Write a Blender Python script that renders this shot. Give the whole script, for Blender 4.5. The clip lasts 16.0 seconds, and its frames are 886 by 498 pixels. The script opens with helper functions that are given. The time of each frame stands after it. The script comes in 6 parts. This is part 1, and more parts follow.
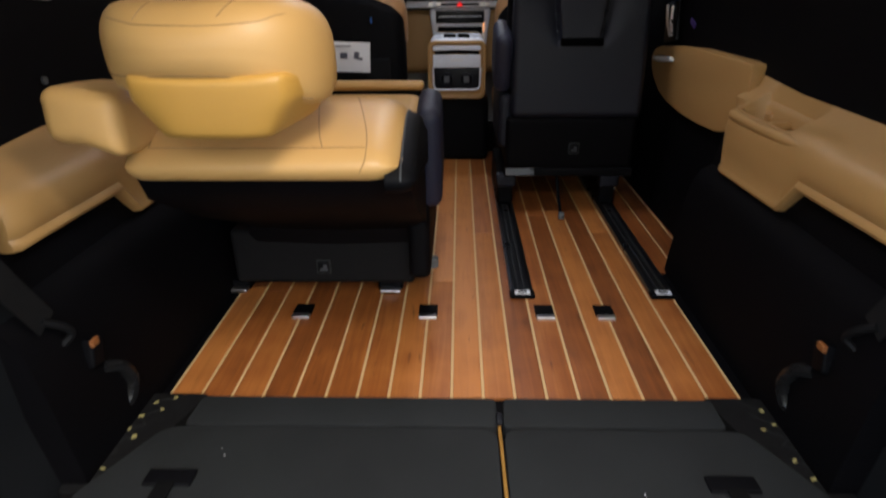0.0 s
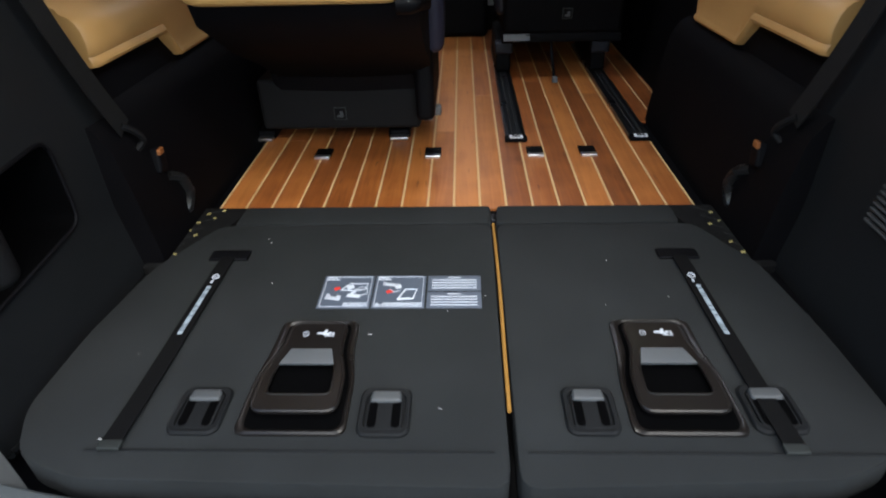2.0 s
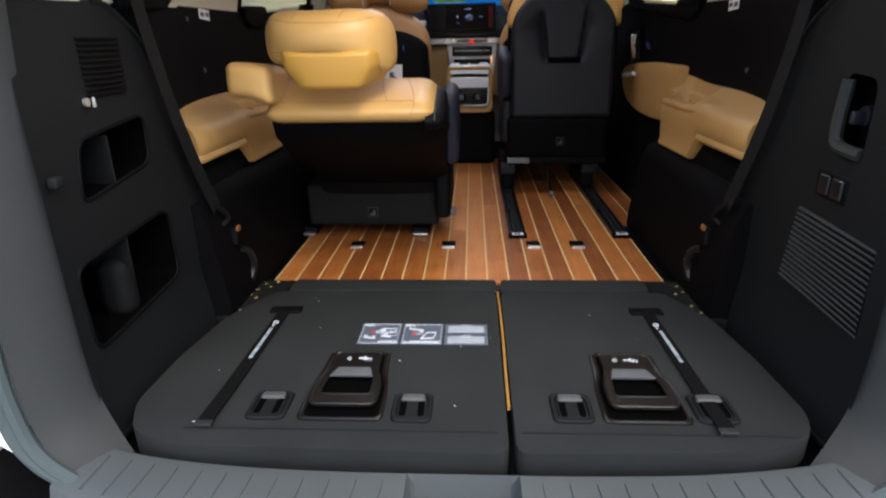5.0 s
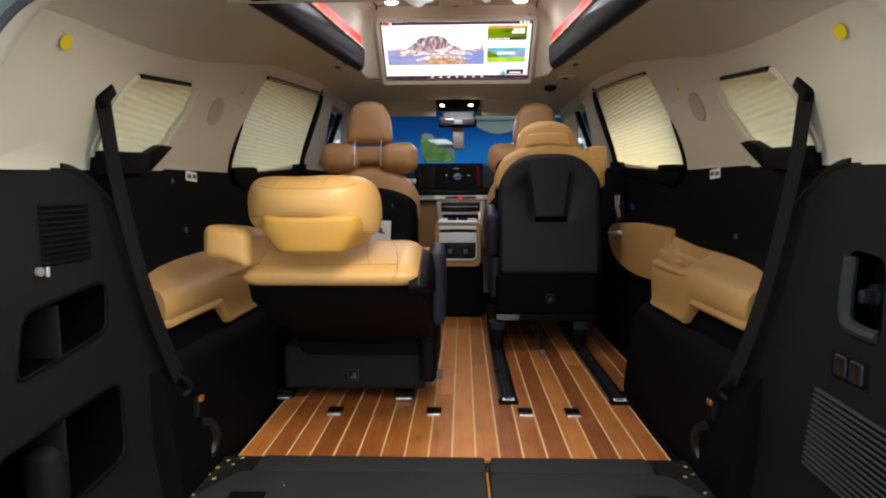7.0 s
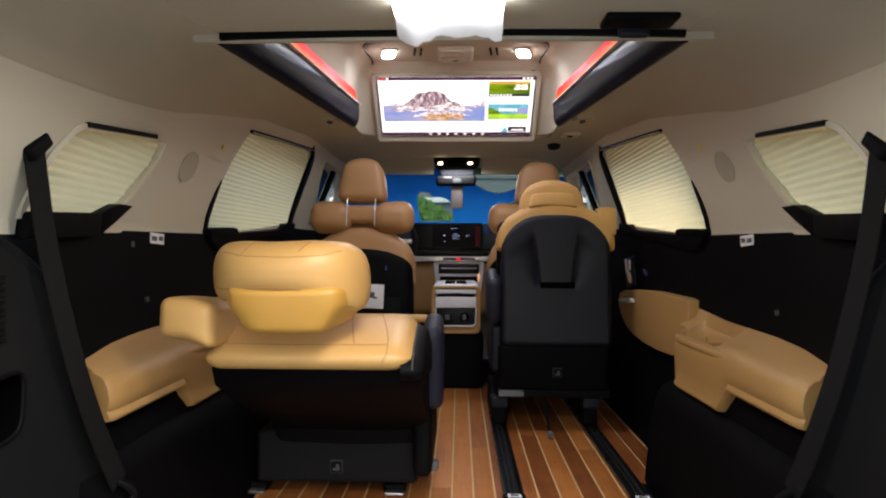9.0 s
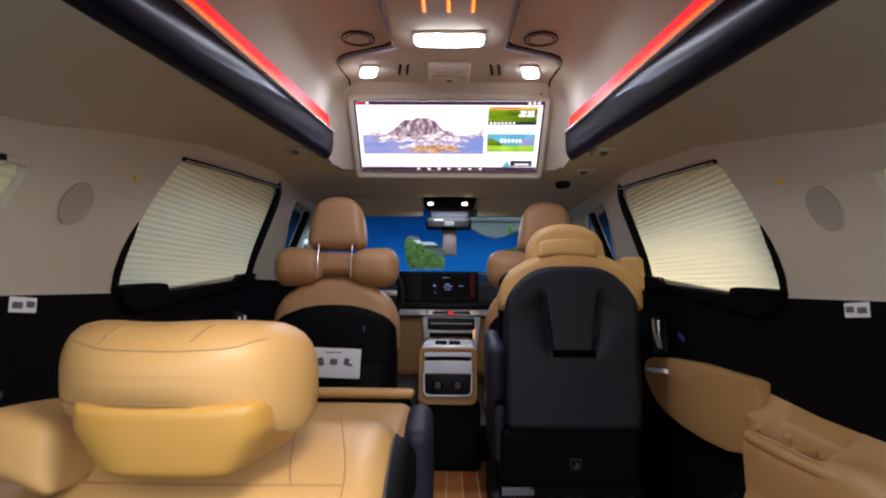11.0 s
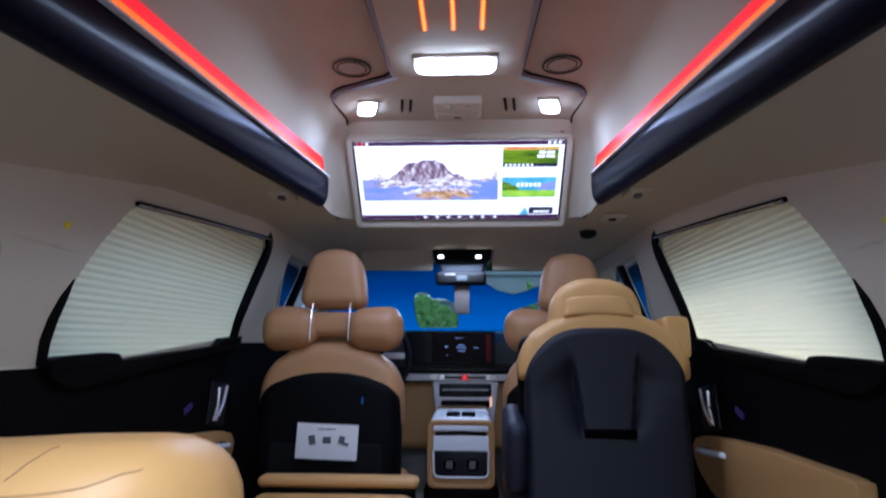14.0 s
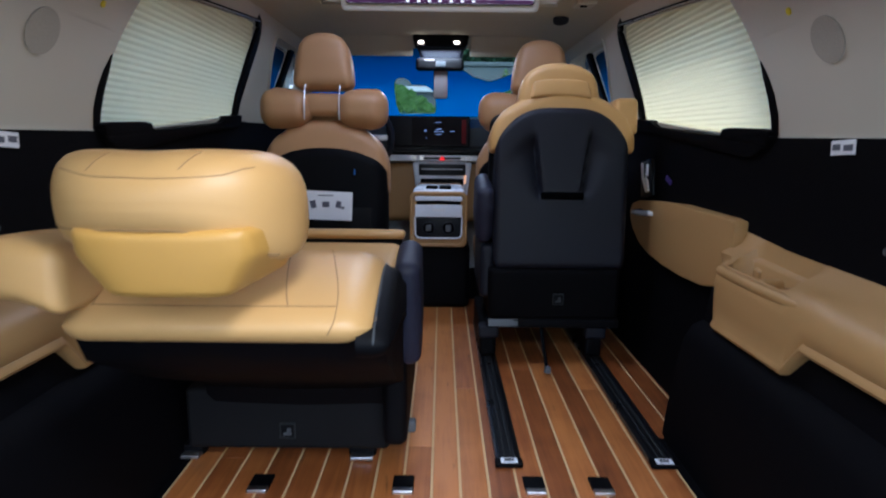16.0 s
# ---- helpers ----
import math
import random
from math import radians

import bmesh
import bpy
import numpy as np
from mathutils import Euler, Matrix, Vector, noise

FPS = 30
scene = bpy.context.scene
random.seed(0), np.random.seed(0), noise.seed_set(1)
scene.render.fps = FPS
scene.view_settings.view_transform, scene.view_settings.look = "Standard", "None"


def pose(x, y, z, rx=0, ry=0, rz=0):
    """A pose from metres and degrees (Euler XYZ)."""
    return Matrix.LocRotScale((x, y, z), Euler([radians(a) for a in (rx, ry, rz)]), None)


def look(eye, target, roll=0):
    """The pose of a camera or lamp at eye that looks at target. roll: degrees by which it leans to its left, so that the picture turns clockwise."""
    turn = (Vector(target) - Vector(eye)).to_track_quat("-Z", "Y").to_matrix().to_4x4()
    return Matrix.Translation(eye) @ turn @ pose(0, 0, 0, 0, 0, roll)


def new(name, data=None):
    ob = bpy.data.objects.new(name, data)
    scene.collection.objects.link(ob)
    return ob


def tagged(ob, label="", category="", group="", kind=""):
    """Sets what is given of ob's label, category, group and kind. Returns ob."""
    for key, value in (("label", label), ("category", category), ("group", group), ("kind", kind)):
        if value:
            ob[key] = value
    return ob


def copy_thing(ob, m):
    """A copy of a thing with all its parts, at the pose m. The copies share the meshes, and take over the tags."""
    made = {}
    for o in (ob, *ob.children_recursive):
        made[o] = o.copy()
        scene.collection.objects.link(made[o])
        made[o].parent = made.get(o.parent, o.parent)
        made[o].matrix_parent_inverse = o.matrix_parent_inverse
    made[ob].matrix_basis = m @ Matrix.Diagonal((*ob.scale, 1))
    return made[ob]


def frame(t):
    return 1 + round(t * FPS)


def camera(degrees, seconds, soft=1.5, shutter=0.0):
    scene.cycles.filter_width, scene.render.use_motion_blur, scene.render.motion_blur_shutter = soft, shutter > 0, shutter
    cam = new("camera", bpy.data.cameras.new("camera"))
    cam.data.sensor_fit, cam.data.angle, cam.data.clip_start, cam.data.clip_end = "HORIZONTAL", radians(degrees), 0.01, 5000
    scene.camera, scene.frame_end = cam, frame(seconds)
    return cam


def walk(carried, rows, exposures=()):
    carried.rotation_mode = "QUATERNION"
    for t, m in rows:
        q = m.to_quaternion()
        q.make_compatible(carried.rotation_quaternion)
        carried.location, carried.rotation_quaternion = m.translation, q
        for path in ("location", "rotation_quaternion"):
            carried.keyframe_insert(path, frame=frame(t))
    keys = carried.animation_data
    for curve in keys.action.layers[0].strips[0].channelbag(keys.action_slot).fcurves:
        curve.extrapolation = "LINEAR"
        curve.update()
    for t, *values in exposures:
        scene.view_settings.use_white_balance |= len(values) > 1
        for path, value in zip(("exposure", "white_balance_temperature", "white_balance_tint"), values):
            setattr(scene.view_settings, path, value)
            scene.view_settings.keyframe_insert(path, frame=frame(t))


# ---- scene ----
cam = camera(74.6, 16.0, soft=2.0, shutter=0.5)
PATH = [
    (0, (0.012, -1.337, 0.809), (-0.043, 0.477, -0.031), -0.6),
    (0.5, (0.025, -1.431, 0.787), (-0.042, 0.321, -0.175), -1.0),
    (1, (0.031, -1.533, 0.771), (-0.052, 0.198, -0.228), -1.6),
    (1.5, (0.031, -1.596, 0.743), (-0.067, 0.095, -0.321), -2.0),
    (2, (0.02, -1.644, 0.727), (-0.049, 0.029, -0.366), -1.6),
    (2.5, (0.004, -1.712, 0.71), (-0.028, -0.059, -0.414), -1.5),
    (3, (-0.001, -1.758, 0.708), (-0.023, -0.099, -0.408), -1.1),
    (3.2, (-0.015, -1.779, 0.72), (-0.026, -0.127, -0.407), -1.2),
    (5.3, (0.029, -2.017, 0.723), (-0.079, -0.115, 0.113), -0.9),
    (5.5, (0.035, -2.011, 0.721), (-0.062, -0.096, 0.155), -0.5),
    (6, (0.036, -1.977, 0.732), (-0.046, -0.019, 0.334), -0.4),
    (6.5, (0.029, -1.943, 0.74), (-0.032, 0.033, 0.439), -0.6),
    (7, (0.029, -1.899, 0.76), (-0.039, 0.088, 0.549), -0.3),
    (7.5, (0.027, -1.844, 0.761), (-0.045, 0.144, 0.554), -0.6),
    (8, (0.015, -1.802, 0.774), (-0.015, 0.19, 0.597), -0.5),
    (8.2, (0.007, -1.785, 0.776), (-0.017, 0.21, 0.642), -0.2),
    (10.3, (0.038, -1.42, 0.818), (-0.067, 0.577, 0.87), 0.5),
    (10.5, (0.029, -1.367, 0.825), (-0.054, 0.63, 0.892), 0.4),
    (11, (0.006, -1.23, 0.838), (-0.018, 0.766, 0.965), 0.4),
    (11.5, (0.011, -1.142, 0.854), (-0.055, 0.845, 1.071), 0.6),
    (12, (0.022, -1.075, 0.866), (-0.044, 0.897, 1.193), 0.6),
    (12.5, (0.032, -0.995, 0.871), (-0.042, 0.957, 1.3), 0.8),
    (13, (0.034, -0.931, 0.868), (-0.026, 1.009, 1.353), 0.2),
    (13.5, (0.027, -0.917, 0.863), (-0.036, 1.035, 1.295), 0.2),
    (14, (0.028, -0.954, 0.869), (-0.056, 1.019, 1.182), 0.2),
    (14.5, (0.029, -1.017, 0.866), (-0.058, 0.978, 0.971), 0.5),
    (15, (0.034, -1.087, 0.856), (-0.04, 0.911, 0.826), 0.2),
    (15.5, (0.038, -1.148, 0.844), (0.024, 0.832, 0.568), 0.4),
    (16, (0.014, -1.238, 0.811), (0.02, 0.725, 0.43), 0.6),
]
walk(cam, [(t, look(eye, target, roll)) for t, eye, target, roll in PATH], ((0, 1.18, 6900, 10), (3, 1.46, 6350, 4), (5.5, 1.4, 7100, 10), (8, 1.42, 7500, 10), (10.5, 1.38, 6750, 14), (11, 1.30, 6600, 15), (12.5, 1.36, 5250, 17), (14, 1.32, 5150, 13), (16, 1.38, 5400, 9)))

# ---- world, sun, lamps ----
world = bpy.data.worlds.new("world")
scene.world = world
world.use_nodes = True
wn = world.node_tree.nodes
sky = wn.new("ShaderNodeTexSky")
sky.sky_type, sky.sun_disc = "NISHITA", False
sky.sun_elevation, sky.sun_rotation = radians(49), radians(163)
wn["Background"].inputs[1].default_value = 0.15
world.node_tree.links.new(sky.outputs[0], wn["Background"].inputs[0])
sun = new("sun", bpy.data.lights.new("sun", "SUN"))
sun.data.energy, sun.data.angle, sun.data.color = 1.3, radians(55), (1, 0.96, 0.9)
sun.matrix_world = look((1.0, -3.2, 3.9), (0, 0, 0))


def area(name, eye, target, sx, sy, watts, colour):
    d = bpy.data.lights.new(name, "AREA")
    d.shape, d.size, d.size_y, d.energy, d.color = "RECTANGLE", sx, sy, watts, colour
    ob = new(name, d)
    ob.matrix_world = look(eye, target)
    return ob


area("ceiling_lamp_light", (0, 0.386, 1.522), (0, 0.386, 0), 0.20, 0.07, 1.4, (0.80, 0.86, 1))
area("reading_lamp_light", (-0.278, 0.735, 1.535), (-0.30, 0.7, 0), 0.05, 0.06, 0.5, (0.66, 0.73, 1))
area("reading_lamp_light", (0.278, 0.735, 1.535), (0.30, 0.7, 0), 0.05, 0.06, 0.5, (0.66, 0.73, 1))
area("front_dome_light", (0.0, 1.655, 1.222), (0, 1.62, 0), 0.20, 0.03, 1.0, (0.82, 0.89, 1))
area("rear_dome_light", (0, -0.865, 1.085), (0, -0.80, 0), 0.16, 0.08, 2.0, (1, 0.97, 0.92))


# ---- materials ----
def mat(name, colour, rough=0.6, metal=0.0, vary=0.12, scale=6.0, grain=0.0, grain_scale=400.0, coat=0.0, rvary=0.1, spec=0.5):
    """Base colour with broad variation, varied roughness and a fine bump."""
    m = bpy.data.materials.new(name)
    m.use_nodes = True
    t = m.node_tree
    b = t.nodes["Principled BSDF"]
    b.inputs["Metallic"].default_value = metal
    b.inputs["Coat Weight"].default_value = coat
    b.inputs["Specular IOR Level"].default_value = spec
    co = t.nodes.new("ShaderNodeTexCoord")
    n1 = t.nodes.new("ShaderNodeTexNoise")
    n1.inputs["Scale"].default_value, n1.inputs["Detail"].default_value = scale, 6
    t.links.new(co.outputs["Object"], n1.inputs["Vector"])
    mix = t.nodes.new("ShaderNodeMix")
    mix.data_type = "RGBA"
    mix.inputs["A"].default_value = (*[c * (1 - vary) for c in colour], 1)
    mix.inputs["B"].default_value = (*[min(1, c * (1 + vary)) for c in colour], 1)
    t.links.new(n1.outputs["Fac"], mix.inputs["Factor"])
    t.links.new(mix.outputs["Result"], b.inputs["Base Color"])
    mr = t.nodes.new("ShaderNodeMapRange")
    mr.inputs["To Min"].default_value, mr.inputs["To Max"].default_value = max(0.02, rough - rvary), min(1, rough + rvary)
    t.links.new(n1.outputs["Fac"], mr.inputs["Value"])
    t.links.new(mr.outputs["Result"], b.inputs["Roughness"])
    if grain:
        n2 = t.nodes.new("ShaderNodeTexNoise")
        n2.inputs["Scale"].default_value, n2.inputs["Detail"].default_value = grain_scale, 3
        t.links.new(co.outputs["Object"], n2.inputs["Vector"])
        bp = t.nodes.new("ShaderNodeBump")
        bp.inputs["Strength"].default_value, bp.inputs["Distance"].default_value = grain, 0.002
        t.links.new(n2.outputs["Fac"], bp.inputs["Height"])
        t.links.new(bp.outputs["Normal"], b.inputs["Normal"])
    return m


def leather(name, colour):
    """Camel leather: pebbled grain, faint creases."""
    m = mat(name, colour, 0.42, 0, 0.07, 5, spec=0.4)
    t = m.node_tree
    co = [n for n in t.nodes if n.type == "TEX_COORD"][0]
    v = t.nodes.new("ShaderNodeTexVoronoi")
    v.inputs["Scale"].default_value = 420
    n = t.nodes.new("ShaderNodeTexNoise")
    n.inputs["Scale"].default_value, n.inputs["Detail"].default_value = 22, 5
    add = t.nodes.new("ShaderNodeMath")
    add.operation = "MULTIPLY_ADD"
    add.inputs[1].default_value = 1.6
    bp = t.nodes.new("ShaderNodeBump")
    bp.inputs["Strength"].default_value, bp.inputs["Distance"].default_value = 0.07, 0.0008
    for k in (v, n):
        t.links.new(co.outputs["Object"], k.inputs["Vector"])
    t.links.new(n.outputs["Fac"], add.inputs[0])
    t.links.new(v.outputs["Distance"], add.inputs[2])
    t.links.new(add.outputs[0], bp.inputs["Height"])
    t.links.new(bp.outputs["Normal"], t.nodes["Principled BSDF"].inputs["Normal"])
    return m


def glow(name, colour, strength):
    m = bpy.data.materials.new(name)
    m.use_nodes = True
    b = m.node_tree.nodes["Principled BSDF"]
    b.inputs["Base Color"].default_value = (*[0.3 * c for c in colour], 1)
    b.inputs["Specular IOR Level"].default_value = 0.15
    b.inputs["Emission Color"].default_value = (*colour, 1)
    b.inputs["Emission Strength"].default_value = strength
    return m


def clear(name, tint=(1, 1, 1), rough=0.0):
    m = bpy.data.materials.new(name)
    m.use_nodes = True
    b = m.node_tree.nodes["Principled BSDF"]
    b.inputs["Base Color"].default_value = (*tint, 1)
    b.inputs["Transmission Weight"].default_value, b.inputs["Roughness"].default_value, b.inputs["IOR"].default_value = 1, rough, 1.45
    return m


def wood():
    """Teak planks: grain along y, each plank with its own tone."""
    m = bpy.data.materials.new("teak")
    m.use_nodes = True
    t = m.node_tree
    b = t.nodes["Principled BSDF"]
    co, info = t.nodes.new("ShaderNodeTexCoord"), t.nodes.new("ShaderNodeObjectInfo")
    off = t.nodes.new("ShaderNodeVectorMath")
    off.operation = "MULTIPLY_ADD"
    off.inputs[1].default_value = (7, 13, 3)
    mp = t.nodes.new("ShaderNodeMapping")
    mp.inputs["Scale"].default_value = (62, 3.0, 1)
    n1, n2 = t.nodes.new("ShaderNodeTexNoise"), t.nodes.new("ShaderNodeTexNoise")
    n1.inputs["Scale"].default_value, n1.inputs["Detail"].default_value, n1.inputs["Distortion"].default_value = 1, 8, 1.2
    n2.inputs["Scale"].default_value, n2.inputs["Detail"].default_value = 9, 3
    ramp = t.nodes.new("ShaderNodeValToRGB")
    e = ramp.color_ramp.elements
    e[0].position, e[0].color = 0.25, (0.125, 0.033, 0.007, 1)
    e[1].position, e[1].color = 0.78, (0.50, 0.182, 0.043, 1)
    k = e.new(0.5)
    k.color = (0.29, 0.086, 0.018, 1)
    t.links.new(info.outputs["Random"], off.inputs[0])
    t.links.new(co.outputs["Object"], off.inputs[2])
    t.links.new(off.outputs[0], mp.inputs["Vector"])
    t.links.new(mp.outputs[0], n1.inputs["Vector"])
    t.links.new(off.outputs[0], n2.inputs["Vector"])
    mul = t.nodes.new("ShaderNodeMath")
    mul.operation, mul.inputs[1].default_value = "MULTIPLY_ADD", 0.42
    t.links.new(info.outputs["Random"], mul.inputs[0])
    add = t.nodes.new("ShaderNodeMath")
    add.operation, add.inputs[1].default_value = "MULTIPLY_ADD", 0.35
    t.links.new(n1.outputs["Fac"], add.inputs[0])
    half = t.nodes.new("ShaderNodeMath")
    half.operation, half.inputs[1].default_value = "MULTIPLY", 0.36
    t.links.new(n2.outputs["Fac"], half.inputs[0])
    t.links.new(half.outputs[0], add.inputs[2])
    t.links.new(add.outputs[0], mul.inputs[2])
    t.links.new(mul.outputs[0], ramp.inputs["Fac"])
    # dark knots and streaks
    km, kn, kr, kx = (t.nodes.new("ShaderNode" + k) for k in ("Mapping", "TexNoise", "MapRange", "Mix"))
    km.inputs["Scale"].default_value = (60, 9, 1)
    kn.inputs["Scale"].default_value, kn.inputs["Detail"].default_value = 1, 3
    kr.inputs["From Min"].default_value, kr.inputs["From Max"].default_value, kr.inputs["To Max"].default_value = 0.66, 0.80, 0.75
    kx.data_type = "RGBA"
    kx.inputs["B"].default_value = (0.05, 0.014, 0.005, 1)
    t.links.new(off.outputs[0], km.inputs["Vector"])
    t.links.new(km.outputs[0], kn.inputs["Vector"])
    t.links.new(kn.outputs["Fac"], kr.inputs["Value"])
    t.links.new(kr.outputs["Result"], kx.inputs["Factor"])
    t.links.new(ramp.outputs["Color"], kx.inputs["A"])
    t.links.new(kx.outputs["Result"], b.inputs["Base Color"])
    b.inputs["Roughness"].default_value, b.inputs["Coat Weight"].default_value, b.inputs["Coat Roughness"].default_value = 0.48, 0.06, 0.25
    bp = t.nodes.new("ShaderNodeBump")
    bp.inputs["Strength"].default_value, bp.inputs["Distance"].default_value = 0.12, 0.001
    t.links.new(n1.outputs["Fac"], bp.inputs["Height"])
    t.links.new(bp.outputs["Normal"], b.inputs["Normal"])
    return m


def blind_cloth(name="blind_cloth", face=(0.80, 0.74, 0.55), lit=(0.97, 0.86, 0.52), share=0.62):
    """Thin sheet that lets daylight through."""
    m = mat(name, face, 0.9, 0, 0.04, 4, 0.15, 900)
    t = m.node_tree
    b, out = t.nodes["Principled BSDF"], t.nodes["Material Output"]
    tr, mx = t.nodes.new("ShaderNodeBsdfTranslucent"), t.nodes.new("ShaderNodeMixShader")
    tr.inputs["Color"].default_value = (*lit, 1)
    mx.inputs[0].default_value = share
    t.links.new(b.outputs[0], mx.inputs[1])
    t.links.new(tr.outputs[0], mx.inputs[2])
    t.links.new(mx.outputs[0], out.inputs["Surface"])
    return m


HEADLINER = mat("headliner_cloth", (0.50, 0.452, 0.345), 0.92, 0, 0.05, 3, 0.35, 700, spec=0.2)
PILLAR = mat("pillar_plastic", (0.56, 0.525, 0.425), 0.7, 0, 0.05, 3, 0.15, 600, spec=0.3)
CAMEL = leather("camel_leather", (0.53, 0.303, 0.104))
SADDLE = leather("saddle_leather", (0.42, 0.228, 0.105))
SMOOTH = leather("smooth_camel_leather", (0.50, 0.265, 0.055))
SEAM = mat("seam_thread", (0.30, 0.165, 0.06), 0.7, 0, 0.1, 60)
TAN = mat("tan_plastic", (0.42, 0.235, 0.083), 0.47, 0, 0.06, 4, 0.12, 700)
BLACK = mat("black_plastic", (0.0024, 0.0024, 0.0032), 0.6, 0, 0.25, 5, 0.2, 800, spec=0.08)
BASE = mat("seat_base_plastic", (0.0058, 0.0058, 0.0064), 0.65, 0, 0.25, 5, 0.3, 700, spec=0.12)
RAIL = mat("rail_face", (0.0028, 0.0032, 0.013), 0.34, 0, 0.1, 3, spec=0.10, rvary=0.04)
RAIL_NODES = RAIL.node_tree
rail_way = RAIL_NODES.nodes.new("ShaderNodeTangent")
rail_way.direction_type, rail_way.axis = "RADIAL", "Y"
rail_gloss = RAIL_NODES.nodes["Principled BSDF"]
rail_gloss.inputs["Anisotropic"].default_value, rail_gloss.inputs["Anisotropic Rotation"].default_value = 0.95, 0.25
RAIL_NODES.links.new(rail_way.outputs[0], rail_gloss.inputs["Tangent"])
GRILLE_CLOTH = mat("speaker_cloth", (0.42, 0.392, 0.32), 0.9, 0, 0.15, 300, 0.5, 900, spec=0.1)
SHELL = mat("seat_shell", (0.0060, 0.0072, 0.0132), 0.54, 0, 0.2, 5, 0.3, 900, spec=0.3)
COVER = mat("pillar_cover", (0.030, 0.032, 0.033), 0.62, 0, 0.15, 4, 0.4, 700, spec=0.3)
TRIM = mat("cargo_trim", (0.0057, 0.0063, 0.0072), 0.66, 0, 0.2, 4, 0.4, 700, spec=0.18)
SLATE = mat("slate_grey", (0.018, 0.0205, 0.020), 0.6, 0, 0.15, 6, 0.3, 700, spec=0.25)
ARMPAD = mat("armrest_vinyl", (0.0165, 0.0180, 0.034), 0.5, 0, 0.15, 6, 0.3, 900, spec=0.3)
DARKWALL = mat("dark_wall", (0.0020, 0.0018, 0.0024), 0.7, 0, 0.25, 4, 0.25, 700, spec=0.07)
GLOSSBLACK = mat("gloss_black", (0.007, 0.0075, 0.010), 0.30, 0, 0.1, 3, spec=0.16)
PIANO = mat("piano_black", (0.009, 0.009, 0.0095), 0.28, 0, 0.1, 6, spec=0.4)
CARPET = mat("carpet", (0.0215, 0.0235, 0.0245), 0.95, 0, 0.3, 7, 0.9, 1400, spec=0.15)
WEB = mat("belt_webbing", (0.0042, 0.0042, 0.0046), 0.8, 0, 0.15, 40, 0.5, 1500, spec=0.2)
GREY = mat("grey_plastic", (0.085, 0.092, 0.10), 0.55, 0, 0.12, 5, 0.3, 600)
STEEL = mat("steel", (0.55, 0.55, 0.56), 0.3, 1, 0.08, 20)
CHROME = mat("satin_chrome", (0.68, 0.70, 0.74), 0.30, 0.8, 0.05, 10)
EDGING = mat("edging_metal", (0.26, 0.27, 0.31), 0.35, 0.4, 0.08, 12)
SILVER = mat("silver_trim", (0.74, 0.77, 0.82), 0.28, 0.0, 0.05, 8)
DASHPAD = mat("dash_pad", (0.045, 0.052, 0.056), 0.6, 0, 0.15, 6, 0.3, 700)
ALU = mat("rail_black", (0.030, 0.031, 0.035), 0.30, 0.75, 0.2, 20)
WHITEP = mat("white_paper", (0.75, 0.75, 0.76), 0.8, 0, 0.03, 20)
PRINT = mat("dark_print", (0.10, 0.10, 0.12), 0.8, 0, 0.1, 20)
MOCHA = mat("brown_black_plastic", (0.0085, 0.0072, 0.0068), 0.30, 0, 0.1, 6, spec=0.35)
DECAL = mat("grey_decal", (0.066, 0.082, 0.112), 0.5, 0, 0.06, 30)
DECALW = mat("white_print", (0.50, 0.54, 0.60), 0.6, 0, 0.05, 30)
STRAPINK = mat("strap_print", (0.30, 0.36, 0.42), 0.7, 0, 0.2, 60)
REDP = mat("red_print", (0.55, 0.03, 0.02), 0.6, 0, 0.05, 30)
YELLOW = mat("yellow_sticker", (0.75, 0.60, 0.02), 0.5, 0, 0.03, 20)
CORD = mat("orange_cord", (0.30, 0.145, 0.022), 0.7, 0, 0.2, 90, 0.5, 900)
GOLD = mat("gold_stitch", (0.42, 0.36, 0.13), 0.6, 0, 0.2, 60)
CAULK = mat("pale_strip", (0.62, 0.43, 0.21), 0.6, 0, 0.1, 25)
PAINT = mat("white_paint", (0.78, 0.79, 0.80), 0.25, 0, 0.02, 2, coat=0.6)
SEALGREY = mat("seal_grey", (0.055, 0.072, 0.076), 0.7, 0, 0.15, 8, 0.2, 500, spec=0.3)
# near-black without gloss: the shade inside hollows is put into this colour
RECESS_SHADE = mat("recess_shade", (0.0012, 0.0012, 0.0014), 0.9, 0, 0.2, 6, spec=0.02)
RUBBER = mat("rubber_seal", (0.003, 0.003, 0.0033), 0.75, 0, 0.2, 10, 0.2, 500, spec=0.1)
CONCRETE = mat("concrete", (0.34, 0.34, 0.33), 0.9, 0, 0.2, 0.8, 0.5, 60)
BLUE = mat("blue_film", (0.01, 0.09, 0.33), 0.6, 0, 0.08, 3)
TINT = blind_cloth("blue_sheet", (0.01, 0.10, 0.32), (0.006, 0.20, 0.60), 0.85)
LEAF = blind_cloth("leaf", (0.11, 0.21, 0.055), (0.22, 0.38, 0.09), 0.45)
LEAFDARK = blind_cloth("dark_leaf", (0.030, 0.075, 0.035), (0.05, 0.11, 0.05), 0.35)
RAILWHITE = mat("rail_white", (0.45, 0.48, 0.50), 0.5, 0, 0.05, 4)
BARK = mat("bark", (0.10, 0.07, 0.045), 0.9, 0, 0.3, 20, 0.6, 80)
TEAK = wood()
CLOTH = blind_cloth()
GLASS = clear("glass")
SHADED = clear("tinted_glass", (0.62, 0.75, 0.72))
LEDRED = glow("red_led", (1.0, 0.014, 0.020), 0.42)
LEDORANGE = glow("orange_led", (1.0, 0.13, 0.001), 0.52)
LAMPW = glow("lamp_white", (0.80, 0.87, 1.0), 7.0)
STRIP = glow("amber_strip", (1.0, 0.30, 0.012), 0.75)
